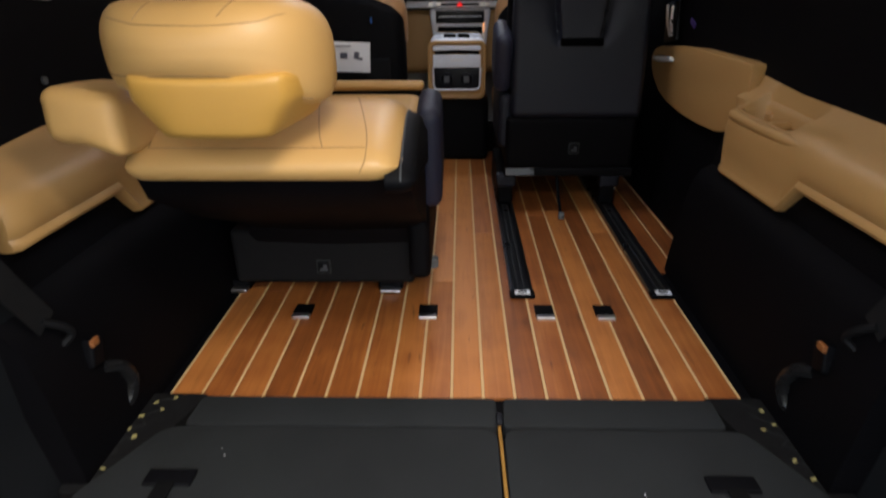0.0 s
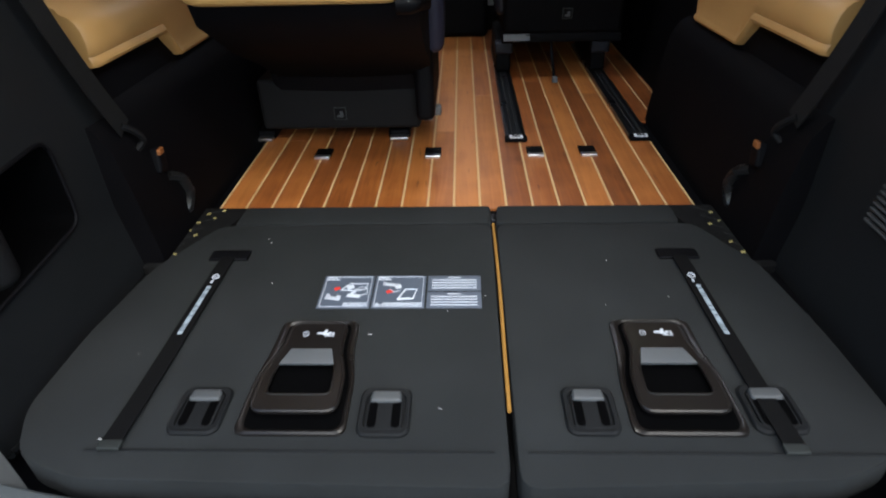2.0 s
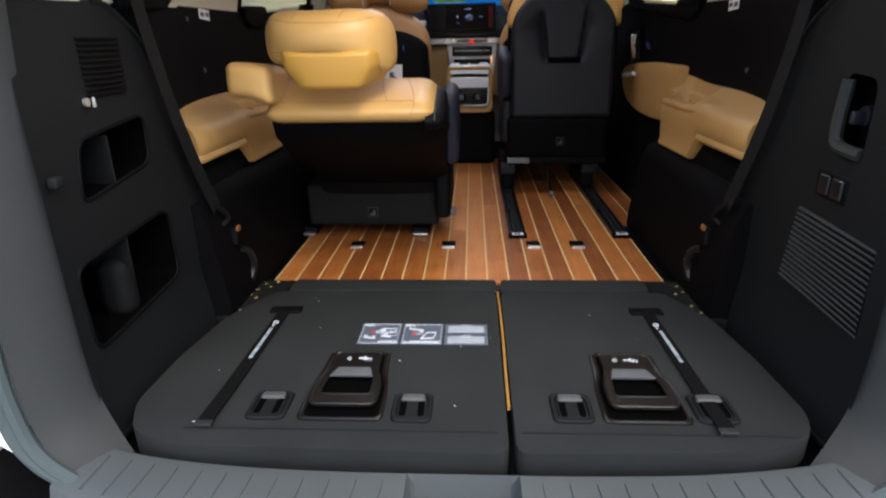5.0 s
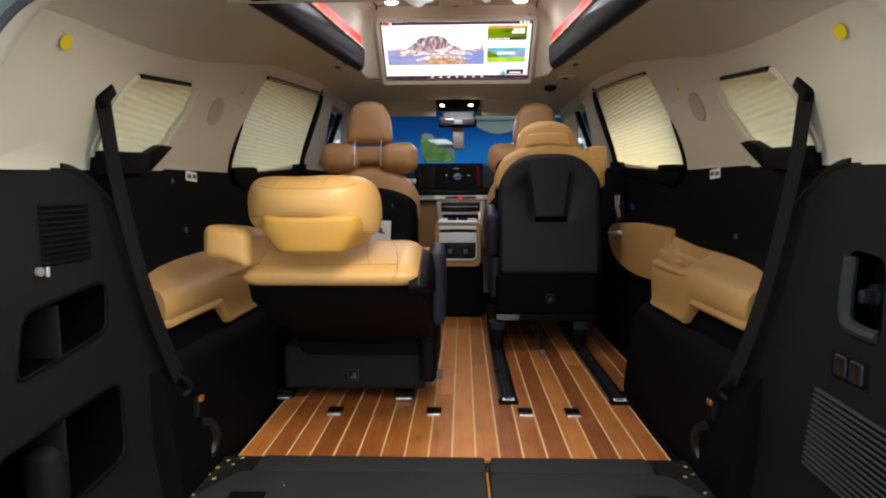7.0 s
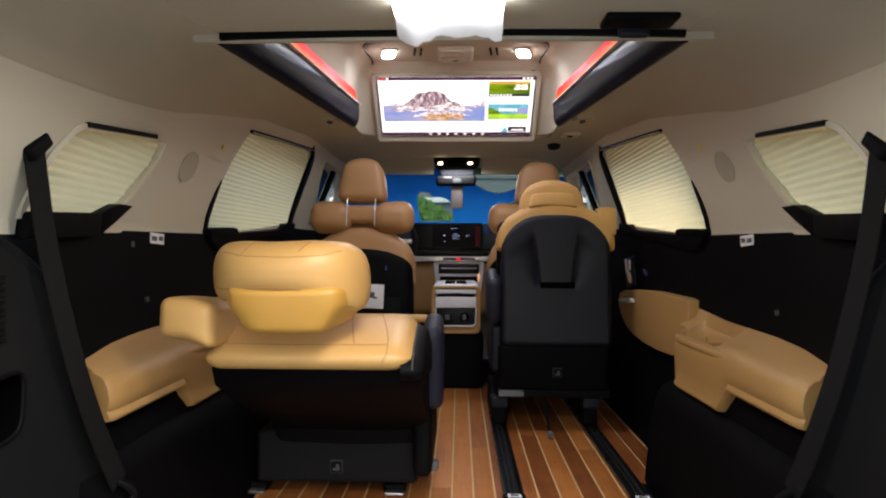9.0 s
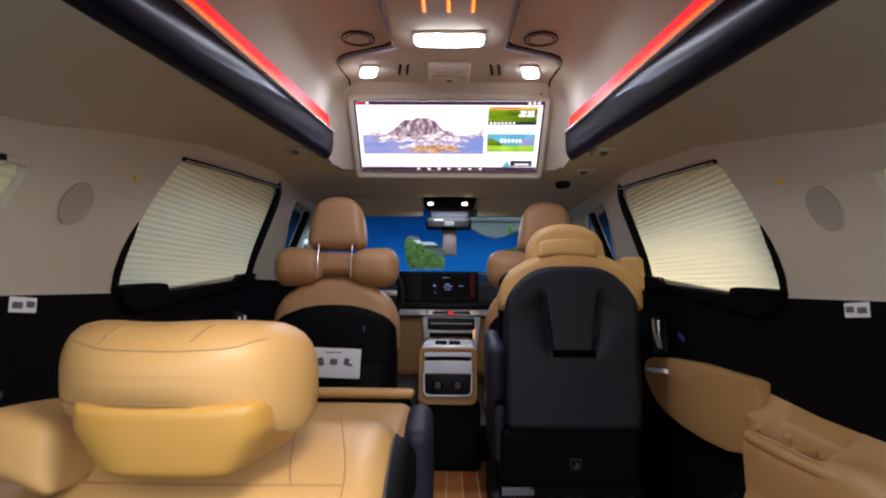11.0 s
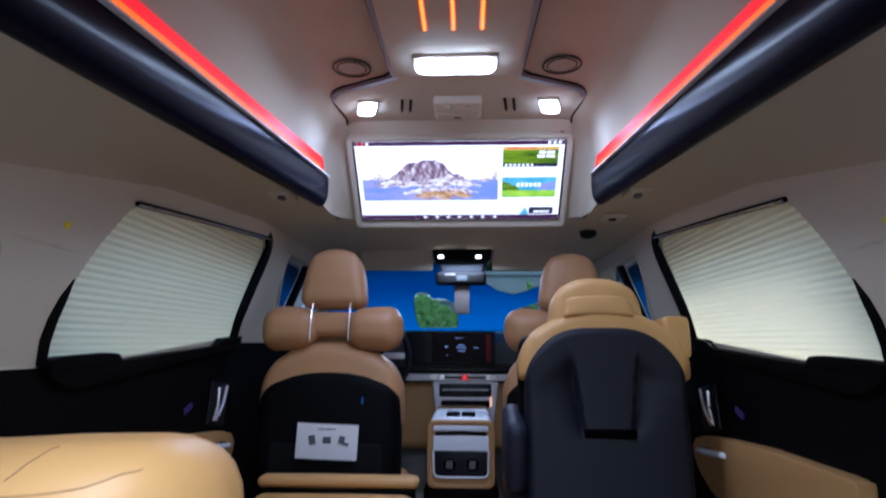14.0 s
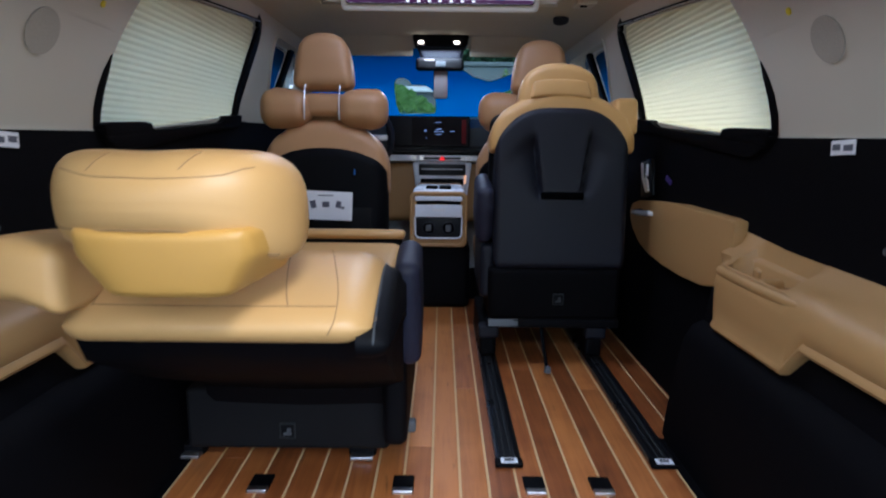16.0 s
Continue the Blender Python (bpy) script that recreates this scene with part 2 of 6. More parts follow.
LAMPWARM = glow("lamp_warm", (1.0, 0.86, 0.66), 2.5)
DARKTINT = blind_cloth("dark_blue_sheet", (0.006, 0.04, 0.13), (0.003, 0.07, 0.20), 0.6)
SHEET = mat("white_film", (0.85, 0.85, 0.84), 0.5, 0, 0.03, 10)


# ---- mesh tools ----
def part(name, bm, material, parent=None, label="", angle=40):
    """One bmesh as one mesh object, under a thing or a part."""
    me = bpy.data.meshes.new(name)
    bmesh.ops.recalc_face_normals(bm, faces=bm.faces)
    bm.to_mesh(me)
    bm.free()
    me.materials.append(material)
    for p in me.polygons:
        p.use_smooth = True
    me.set_sharp_from_angle(angle=radians(angle))
    ob = new(name, me)
    if parent is not None:
        ob.parent = parent
    if label:
        ob["label"] = label
    return ob


def thing(name, label, category, at=(0, 0, 0), group=""):
    ob = new(name)
    ob.empty_display_size = 0.05
    ob.location = at
    return tagged(ob, label, category, group)


def setting(ob, label, category):
    return tagged(ob, label, category, kind="structure")


def join(*bms):
    out = bms[0]
    for b in bms[1:]:
        me = bpy.data.meshes.new("tmp")
        b.to_mesh(me)
        b.free()
        out.from_mesh(me)
        bpy.data.meshes.remove(me)
    return out


def axis_steps(h, r, n):
    r = min(r, h * 0.999)
    edge = [h - r * (1 - math.tan(math.pi / 4 * k / 3)) for k in (1, 2, 3)]
    inner = [-(h - r) + 2 * (h - r) * k / n for k in range(n + 1)]
    return [-e for e in reversed(edge)] + inner + edge


def puff(size, at=(0, 0, 0), r=0.02, bulge=0.0, n=4, rot=(0, 0, 0), f=None):
    """A box with rounded edges and, for cushions, swollen faces."""
    h = [s / 2 for s in size]
    r = min(r, *[0.98 * a for a in h])
    ax = [axis_steps(a, r, n) for a in h]
    m = [len(a) for a in ax]
    bm, made = bmesh.new(), {}
    turn = pose(*at, *rot)

    def vert(i, j, k):
        if (i, j, k) not in made:
            p = Vector((ax[0][i], ax[1][j], ax[2][k]))
            c = Vector([max(-(a - r), min(a - r, v)) for v, a in zip(p, h)])
            d = p - c
            q = c + d.normalized() * r if d.length else p
            u = [1 - (v / a) ** 2 for v, a in zip(q, h)]
            if bulge:
                w = (u[1] * u[2], u[0] * u[2], u[0] * u[1])
                q = Vector([v + bulge * (1 if v > 0 else -1) * max(0, w[s]) * (abs(v) / h[s]) for s, v in enumerate(q)])
            if f:
                q = Vector(f(q))
            made[i, j, k] = bm.verts.new(turn @ q)
        return made[i, j, k]

    for s in range(3):
        a, b = [x for x in range(3) if x != s]
        for end in (0, m[s] - 1):
            for i in range(m[a] - 1):
                for j in range(m[b] - 1):
                    quad = []
                    for di, dj in ((0, 0), (1, 0), (1, 1), (0, 1)):
                        idx = [0, 0, 0]
                        idx[s], idx[a], idx[b] = end, i + di, j + dj
                        quad.append(vert(*idx))
                    bm.faces.new(quad)
    return bm


def loft(sections, caps=True, closed=True):
    """A skin over rows of points, each row with as many points."""
    bm = bmesh.new()
    rows = [[bm.verts.new(p) for p in s] for s in sections]
    n = len(rows[0])
    for a, b in zip(rows, rows[1:]):
        for i in range(n if closed else n - 1):
            bm.faces.new((a[i], a[(i + 1) % n], b[(i + 1) % n], b[i]))
    if caps and closed:
        bm.faces.new(rows[0])
        bm.faces.new(rows[-1][::-1])
    return bm


def prism(poly, way, bevel=0.0):
    """A flat outline of 3D points, thickened along way."""
    bm = bmesh.new()
    way = Vector(way)
    a = [bm.verts.new(Vector(p)) for p in poly]
    b = [bm.verts.new(Vector(p) + way) for p in poly]
    n = len(poly)
    bm.faces.new(a)
    bm.faces.new(b[::-1])
    for i in range(n):
        bm.faces.new((a[i], b[i], b[(i + 1) % n], a[(i + 1) % n]))
    bmesh.ops.recalc_face_normals(bm, faces=bm.faces)
    if bevel:
        bmesh.ops.bevel(bm, geom=bm.edges[:] + bm.verts[:], offset=bevel, segments=2, affect="EDGES", profile=0.6)
    return bm


def rounded(cx, cy, w, h, r, n=5):
    """A rounded rectangle's outline as 2D points."""
    pts = []
    for sx, sy, a0 in ((1, 1, 0), (-1, 1, 90), (-1, -1, 180), (1, -1, 270)):
        for k in range(n + 1):
            a = radians(a0 + 90 * k / n)
            pts.append((cx + sx * (w / 2 - r) + r * math.cos(a), cy + sy * (h / 2 - r) + r * math.sin(a)))
    return pts


def corner_round(poly, r, n=4):
    """2D outline with its corners rounded."""
    out = []
    for i, p in enumerate(poly):
        p, a, b = Vector(p), Vector(poly[i - 1]), Vector(poly[(i + 1) % len(poly)])
        da, db = (a - p), (b - p)
        k = min(r, da.length * 0.45, db.length * 0.45)
        s, e = p + da.normalized() * k, p + db.normalized() * k
        for j in range(n + 1):
            u = j / n
            out.append(tuple((1 - u) ** 2 * s + 2 * u * (1 - u) * p + u * u * e))
    return out


def sweep(points, outline, up=(0, 0, 1)):
    """A 2D outline (side, up) carried along points."""
    pts = [Vector(p) for p in points]
    rows = []
    for i, p in enumerate(pts):
        d = (pts[min(i + 1, len(pts) - 1)] - pts[max(i - 1, 0)]).normalized()
        side = d.cross(Vector(up)).normalized()
        top = side.cross(d)
        rows.append([p + side * a + top * b for a, b in outline])
    return loft(rows)


def circle(r, n=10):
    return [(r * math.cos(2 * math.pi * k / n), r * math.sin(2 * math.pi * k / n)) for k in range(n)]


def tube(points, r, n=10, up=(0, 0, 1)):
    return sweep(points, circle(r, n), up)


def smooth_path(points, n=6):
    """Points joined by a Catmull-Rom curve."""
    p = [Vector(q) for q in points]
    p = [2 * p[0] - p[1], *p, 2 * p[-1] - p[-2]]
    out = []
    for i in range(1, len(p) - 2):
        for k in range(n):
            u = k / n
            out.append(0.5 * (2 * p[i] + (p[i + 1] - p[i - 1]) * u + (2 * p[i - 1] - 5 * p[i] + 4 * p[i + 1] - p[i + 2]) * u * u + (3 * p[i] - p[i - 1] - 3 * p[i + 1] + p[i + 2]) * u ** 3))
    return out + [p[-2]]


def stitch(ob, points, r=0.0012, n=6):
    """A seam along points, laid onto the surface of ob."""
    from mathutils.bvhtree import BVHTree
    me = ob.data
    tree = BVHTree.FromPolygons([v.co for v in me.vertices], [p.vertices[:] for p in me.polygons])
    return tube([tree.find_nearest(p)[0] for p in smooth_path(points, n)], r, 5, (0.3, 0.2, 1))


def lerp(table, v):
    return float(np.interp(v, [a for a, _ in table], [b for _, b in table]))


def disc(at, r, depth, way, n=24):
    w = Vector(way).normalized()
    q = w.to_track_quat("Z", "Y")
    return prism([Vector(at) + q @ Vector((*p, 0)) for p in circle(r, n)], w * depth)

# ---- the van's shape ----
B_TAB = ((-1.15, 0.690), (-0.9, 0.705), (-0.6, 0.75), (-0.3, 0.80), (0.4, 0.81), (1.2, 0.82), (2.0, 0.80))
K_TAB = ((-1.0, 0.42), (0.0, 0.42), (1.1, 0.34), (2.0, 0.34))
ZT_TAB = ((-1.15, 1.00), (-0.63, 1.035), (-0.3, 1.075), (0.3, 1.20), (1.08, 1.265), (2.0, 1.25))
ZB_TAB = ((-1.15, 1.095), (-0.64, 1.160), (-0.15, 1.211), (0.88, 1.318), (1.15, 1.300), (2.0, 1.265))


def side_x(y, z):
    """How far out the upper side trim lies."""
    return lerp(B_TAB, y) - lerp(K_TAB, y) * max(0, z - 0.82)


def zb(y):
    return lerp(ZB_TAB, y)


def rx(y):
    """Half the width of the roof well."""
    return lerp(((-0.65, 0.410), (0.88, 0.450)), y)


def holed(outline, holes, place, cuts=2):
    """A sheet in (y, z) with holes, finely cut and put into space by place(y, z)."""
    from mathutils.geometry import tessellate_polygon
    loops = [[Vector((a, b, 0)) for a, b in loop] for loop in (outline, *holes)]
    flat = [p for loop in loops for p in loop]
    bm = bmesh.new()
    vs = [bm.verts.new(p) for p in flat]
    for tri in tessellate_polygon(loops):
        bm.faces.new([vs[i] for i in tri])
    for k in range(cuts):
        long = [e for e in bm.edges if e.calc_length() > 0.12]
        if long:
            bmesh.ops.subdivide_edges(bm, edges=long, cuts=1)
            bmesh.ops.triangulate(bm, faces=[f for f in bm.faces if len(f.verts) > 4])
    for v in bm.verts:
        v.co = Vector(place(v.co.x, v.co.y))
    return bm


def thicken(bm, way):
    """Gives an open sheet thickness along way."""
    got = bmesh.ops.extrude_face_region(bm, geom=bm.faces[:])
    bmesh.ops.translate(bm, verts=[g for g in got["geom"] if isinstance(g, bmesh.types.BMVert)], vec=way)
    return bm


DOOR_WIN = corner_round([(1.055, 1.224), (1.092, 1.165), (1.078, 1.06), (1.072, 0.95), (1.09, 0.88), (0.75, 0.852), (0.42, 0.822), (0.174, 0.822), (0.153, 0.885), (0.145, 0.94), (0.150, 0.99), (0.168, 1.06), (0.215, 1.150)], 0.03)
QUARTER_WIN = corner_round([(-0.262, 1.042), (-0.272, 0.975), (-0.35, 0.882), (-0.41, 0.840), (-0.73, 0.825), (-0.714, 0.925), (-0.665, 0.994)], 0.025)
FRONT_WIN = corner_round([(1.31, 1.215), (1.33, 1.12), (1.41, 0.99), (1.40, 0.89), (1.93, 0.89), (1.90, 1.20)], 0.04)


def grown(loop, k):
    """An outline scaled about its middle."""
    cy, cz = np.mean([p[0] for p in loop]), np.mean([p[1] for p in loop])
    return [(cy + (y - cy) * k, cz + (z - cz) * k) for y, z in loop]


SIDES = ((-1, "left"), (1, "right"))
WALLS = {}

# ---- ground and outside ----
g = bmesh.new()
bmesh.ops.create_grid(g, x_segments=8, y_segments=8, size=400)
for v in g.verts:
    v.co.z = -0.62
setting(part("ground", g, CONCRETE), "pale grey concrete forecourt under the van", "ground")

# ---- wooden floor ----
PITCH, X0 = 0.0677, -0.003
floor = new("floor")
setting(floor, "teak planked van floor with pale caulking strips", "floor")
sub = part("subfloor", puff((1.62, 2.9, 0.03), (0, 0.70, -0.022), 0.004, n=1), BLACK, floor)
rnd = random.Random(4)
plank_mesh = {}


def floor_edge(y):
    return 0.636 if y < 0.24 else 0.745


def plank(x0, x1, y0, y1):
    w, l = round(x1 - x0, 4), round(y1 - y0, 4)
    if (w, l) not in plank_mesh:
        ob = part("plank", puff((w, l, 0.008), (0, 0, 0), 0.0012, n=1), TEAK, floor)
        plank_mesh[w, l] = ob.data
    else:
        ob = new("plank", plank_mesh[w, l])
        ob.parent = floor
    ob.location = ((x0 + x1) / 2, (y0 + y1) / 2, -0.004)


for k in range(-12, 12):
    x0, x1 = X0 + k * PITCH + 0.003, X0 + (k + 1) * PITCH - 0.003
    lo, hi = -0.345, 1.62
    if max(abs(x0), abs(x1)) > 0.66:
        lo = 0.245
    x0, x1 = max(x0, -0.75), min(x1, 0.75)
    joints = [0.549] if k in (1, 7) else ([] if k in (0, 3) else [rnd.uniform(0.1, 0.4) if k < 0 else rnd.uniform(0.65, 1.2)])
    ends = [lo, *[j for j in joints if lo + 0.1 < j < hi], hi]
    for a, b in zip(ends, ends[1:]):
        plank(x0, x1, a + 0.0006, b - 0.0006)
for k in range(-11, 12):
    lo = -0.345 if abs(k * PITCH) < 0.66 else 0.245
    if abs(k * PITCH) > 0.745:
        continue
    part("caulking_strip", puff((0.0058, 1.62 - lo, 0.007), (X0 + k * PITCH, (1.62 + lo) / 2, -0.0042), 0.0008, n=1), CAULK, floor)

# ---- side walls ----
for s, side in SIDES:
    wall = WALLS[s] = new("wall_" + side)
    setting(wall, "dark van side wall with beige upper trim", "wall")
    # beige upper trim with its window openings
    top = [(y, lerp(ZT_TAB, y) + 0.024) for y in np.linspace(1.98, -1.06, 20)]
    low = [(-1.06, 0.79), (-0.80, 0.797), (-0.40, 0.808), (0.0, 0.812), (0.25, 0.815), (1.1, 0.86), (1.98, 0.86)]
    bm = holed(top + low, [DOOR_WIN, QUARTER_WIN, FRONT_WIN], lambda y, z: (s * side_x(y, z), y, z), 3)
    part("pillar_trim", thicken(bm, (s * 0.05, 0, 0)), PILLAR, wall, "beige grained pillar trim")
    # dark middle wall behind the ledge
    rows = []
    for y in np.linspace(-0.60, 0.262, 8):
        top_x = min(0.803, lerp(B_TAB, y) + 0.004)
        rows.append([(s * (a if z < 0.45 or a > 0.85 else min(a, top_x)), y, z) for a, z in ((0.636, -0.01), (0.642, 0.06), (0.655, 0.18), (0.672, 0.28), (0.694, 0.320), (0.722, 0.334), (0.735, 0.42), (0.80, 0.50), (0.806, 0.60), (0.803, 0.75), (0.800, 0.815), (0.86, 0.815), (0.86, -0.01))])
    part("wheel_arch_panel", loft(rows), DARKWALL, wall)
    rows = []
    for y in (0.264, 0.45, 0.70, 0.90, 1.10, 1.40, 1.70, 1.98):
        rows.append([(s * a, y, z) for a, z in ((0.752, -0.01), (0.770, 0.10), (0.80, 0.32), (0.808, 0.60), (0.806, 0.75), (lerp(B_TAB, y) - 0.004, 0.79), (lerp(B_TAB, y) - 0.012, lerp(((0.45, 0.816), (1.10, 0.862)), y)), (0.87, lerp(((0.45, 0.816), (1.10, 0.862)), y)), (0.87, -0.01))])
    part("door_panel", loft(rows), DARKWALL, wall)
    # outer skin
    sk = holed([(2.6, -0.3), (2.6, 0.85), (2.0, 1.26), (0.8, 1.36), (-1.10, 1.16), (-1.20, 0.85), (-1.24, -0.3)], [grown(DOOR_WIN, 1.12), grown(QUARTER_WIN, 1.35), FRONT_WIN],
               lambda y, z: (s * (0.955 - 0.33 * max(0, z - 0.85)), y, z), 2)
    part("outer_panel", thicken(sk, (s * 0.012, 0, 0)), PAINT, wall, "white painted outer panel")

# ---- ceiling: headliner, raised well, trim ----
ceil = bmesh.new()


def sheet(bm, rows, thick=(0, 0, 0.012)):
    b = loft(rows, False, False)
    thicken(b, thick)
    me = bpy.data.meshes.new("tmp")
    b.to_mesh(me)
    b.free()
    bm.from_mesh(me)
    bpy.data.meshes.remove(me)


for s, side in SIDES:
    rows = []
    for y in np.linspace(-1.10, 2.0, 32):
        zs = lerp(ZT_TAB, y)
        xs = side_x(y, zs) + 0.012
        rows.append([(s * (rx(y) + 0.002 + (xs - rx(y) - 0.002) * u), y, zb(y) - (zb(y) - zs + 0.003) * u ** 3.4) for u in np.linspace(0, 1, 12)])
    sheet(ceil, rows)
    # well side wall, rounded into its roof
    rows = []
    for y in np.linspace(-0.645, 1.16, 24):
        zt = 1.585
        x1, z1 = rx(y) - 0.002, zb(y) + 0.08
        bend = [(0.33 + (x1 - 0.33) * (1 - u ** 3) ** 0.5, z1 + (zt - z1) * u) for u in (0.15, 0.3, 0.42, 0.54, 0.65, 0.75, 0.83, 0.90, 0.95, 0.985, 1.0)]
        rows.append([(s * a, y, z) for a, z in ((rx(y) + 0.002, zb(y)), (rx(y), z1), *bend, (0.0, zt))])
    sheet(ceil, rows, (0, 0, 0.014))
rows = [[(x, y, zb(y) + 0.004 * (1 - (x / 0.46) ** 2)) for x in np.linspace(-0.46, 0.46, 9)] for y in np.linspace(-1.10, -0.645, 6)]
sheet(ceil, rows)
rows = [[(x, y, zb(y) + 0.004 * (1 - (x / 0.46) ** 2)) for x in np.linspace(-0.46, 0.46, 9)] for y in np.linspace(1.13, 2.0, 8)]
sheet(ceil, rows)
rows = [[(x, -0.645, z) for x in np.linspace(-0.46, 0.46, 5)] for z in (1.145, 1.60)]
sheet(ceil, rows, (0, -0.012, 0))
setting(part("ceiling", ceil, HEADLINER, angle=50), "beige cloth headliner with a raised well", "ceiling")
roof = loft([[(x, y, z + 0.03) for x, z in ((-0.84, 1.12), (-0.70, 1.50), (-0.5, 1.66), (0, 1.70), (0.5, 1.66), (0.70, 1.50), (0.84, 1.12))] for y in (-1.14, -0.3, 1.2)]
            + [[(x, 2.1, z) for x, z in ((-0.84, 1.12), (-0.74, 1.27), (-0.5, 1.31), (0, 1.33), (0.5, 1.31), (0.74, 1.27), (0.84, 1.12))]], False, False)
setting(part("roof", thicken(roof, (0, 0, 0.02)), PAINT), "white painted raised van roof", "roof")

rim = part("well_rear_trim", sweep([(x, -0.650, 1.160 - 0.006 * (x / 0.41) ** 2) for x in np.linspace(-0.409, 0.409, 17)], corner_round([(-0.016, -0.008), (0.016, -0.008), (0.016, 0.012), (-0.016, 0.012)], 0.004, 2)), BLACK)
setting(rim, "black trim strip across the rear of the roof well", "trim")

for s, side in SIDES:
    led = thing("light_rail", "glossy black roof rail with a glowing red light strip", "light rail", (0, 0, 0), "roof light rails")
    prof = [(-0.016, -0.012), (-0.006, -0.015), (0.003, -0.013), (0.010, -0.007), (0.0155, 0.002), (0.0190, 0.013), (0.0210, 0.025), (0.0220, 0.038), (0.0222, 0.054), (0.0220, 0.074), (0.0210, 0.0785), (0.016, 0.080), (-0.016, 0.080)]
    def tall(y):
        return lerp(((-0.6, 0.80), (0.1, 0.885), (0.88, 1.0)), y)
    ys = np.linspace(-0.63, 0.885, 16)
    rail = loft([[(s * (rx(y) - a), y, zb(y) + b * (tall(y) if b > 0 else 1)) for a, b in prof] for y in ys])
    part("rail_body", rail, RAIL, led, angle=50)
    ys = np.linspace(-0.63, 0.872, 16)
    part("chrome_line", loft([[(s * (rx(y) - a), y, zb(y) + b * tall(y)) for a, b in ((0.031, 0.0795), (0.018, 0.0795), (0.018, 0.0875), (0.027, 0.0875))] for y in ys]), SILVER, led)
    ys = np.linspace(-0.63, 0.835, 16)
    part("red_diffuser", loft([[(s * (rx(y) - a), y, zb(y) + b * tall(y)) for a, b in ((0.019, 0.0875), (0.017, 0.110), (0.012, 0.138), (-0.004, 0.138), (-0.004, 0.0875))] for y in ys]), LEDRED, led)
    ys = np.linspace(-0.63, 0.765, 16)
    part("orange_core", loft([[(s * (rx(y) - a), y, zb(y) + b * tall(y)) for a, b in ((0.0225, 0.0925), (0.0215, 0.1040), (0.010, 0.1040), (0.010, 0.0925))] for y in ys]), LEDORANGE, led)

# central roof panel with metal edging and three light strips
panel = thing("roof_panel", "beige central roof panel with metal edging and three amber light strips", "ceiling panel")
part("board", puff((0.335, 1.10, 0.03), (0, -0.07, 1.567), 0.008, n=3), HEADLINER, panel)
for s, side in SIDES:
    path = smooth_path([(s * 0.172, -0.62, 1.556), (s * 0.172, 0.0, 1.558), (s * 0.164, 0.47, 1.566)], 4) + [Vector((s * 0.163, 0.505, 1.570)), Vector((s * 0.185, 0.532, 1.576))] + smooth_path([(s * 0.27, 0.577, 1.577), (s * 0.345, 0.616, 1.577), (s * 0.366, 0.66, 1.577)], 3)
    part("metal_edging", sweep(path, [(-0.008, -0.006), (0.008, -0.006), (0.008, 0.010), (-0.008, 0.010)]), EDGING, panel, "brushed metal edging")
    part("edging_gap", tube([(p.x + s * 0.011, p.y - 0.004, p.z + 0.010) for p in path], 0.004, 6), BLACK, panel, "dark gap beside the edging")
for s, side in SIDES:
    part("panel_gap", tube(smooth_path([(s * 0.172, 0.518, 1.581), (s * 0.27, 0.570, 1.583), (s * 0.345, 0.605, 1.582), (s * 0.372, 0.645, 1.577), (s * 0.371, 0.715, 1.577), (s * 0.362, 0.82, 1.578), (s * 0.366, 0.86, 1.572)], 5), 0.0032, 6), BLACK, panel, "dark panel gap")
for x in (-0.065, -0.001, 0.062):
    st = part("light_strip", puff((0.0075, 0.76, 0.006), (x, -0.137, 1.5510), 0.002, n=1), STRIP, panel, "glowing amber light strip")
    part("red_edge", puff((0.0125, 0.765, 0.005), (x, -0.137, 1.5525), 0.002, n=1), LEDRED, st, "red glowing edge")

def pill(w, h, r):
    """A rounded outline with its long sides finely cut."""
    out = []
    loop = rounded(0, 0, w, h, r)
    for p, q in zip(loop, loop[1:] + loop[:1]):
        n = 10 if math.dist(p, q) > 0.05 else 1
        out += [(p[0] + (q[0] - p[0]) * k / n, p[1] + (q[1] - p[1]) * k / n) for k in range(n)]
    return out


lamp = thing("ceiling_lamp", "bright white oblong ceiling lamp with a frosted lens", "lamp", (0, 0.386, 1.545))
part("lens", loft([[(a * k, b * k * (1 - 0.12 * math.exp(-(a / 0.010) ** 2)), z) for a, b in pill(0.198, 0.056, 0.024)] for k, z in ((1, 0.0), (1, -0.012), (0.96, -0.017), (0.85, -0.019))]), LAMPW, lamp)
part("bezel", puff((0.210, 0.068, 0.012), (0, 0, 0.004), 0.005, n=2), PILLAR, lamp)

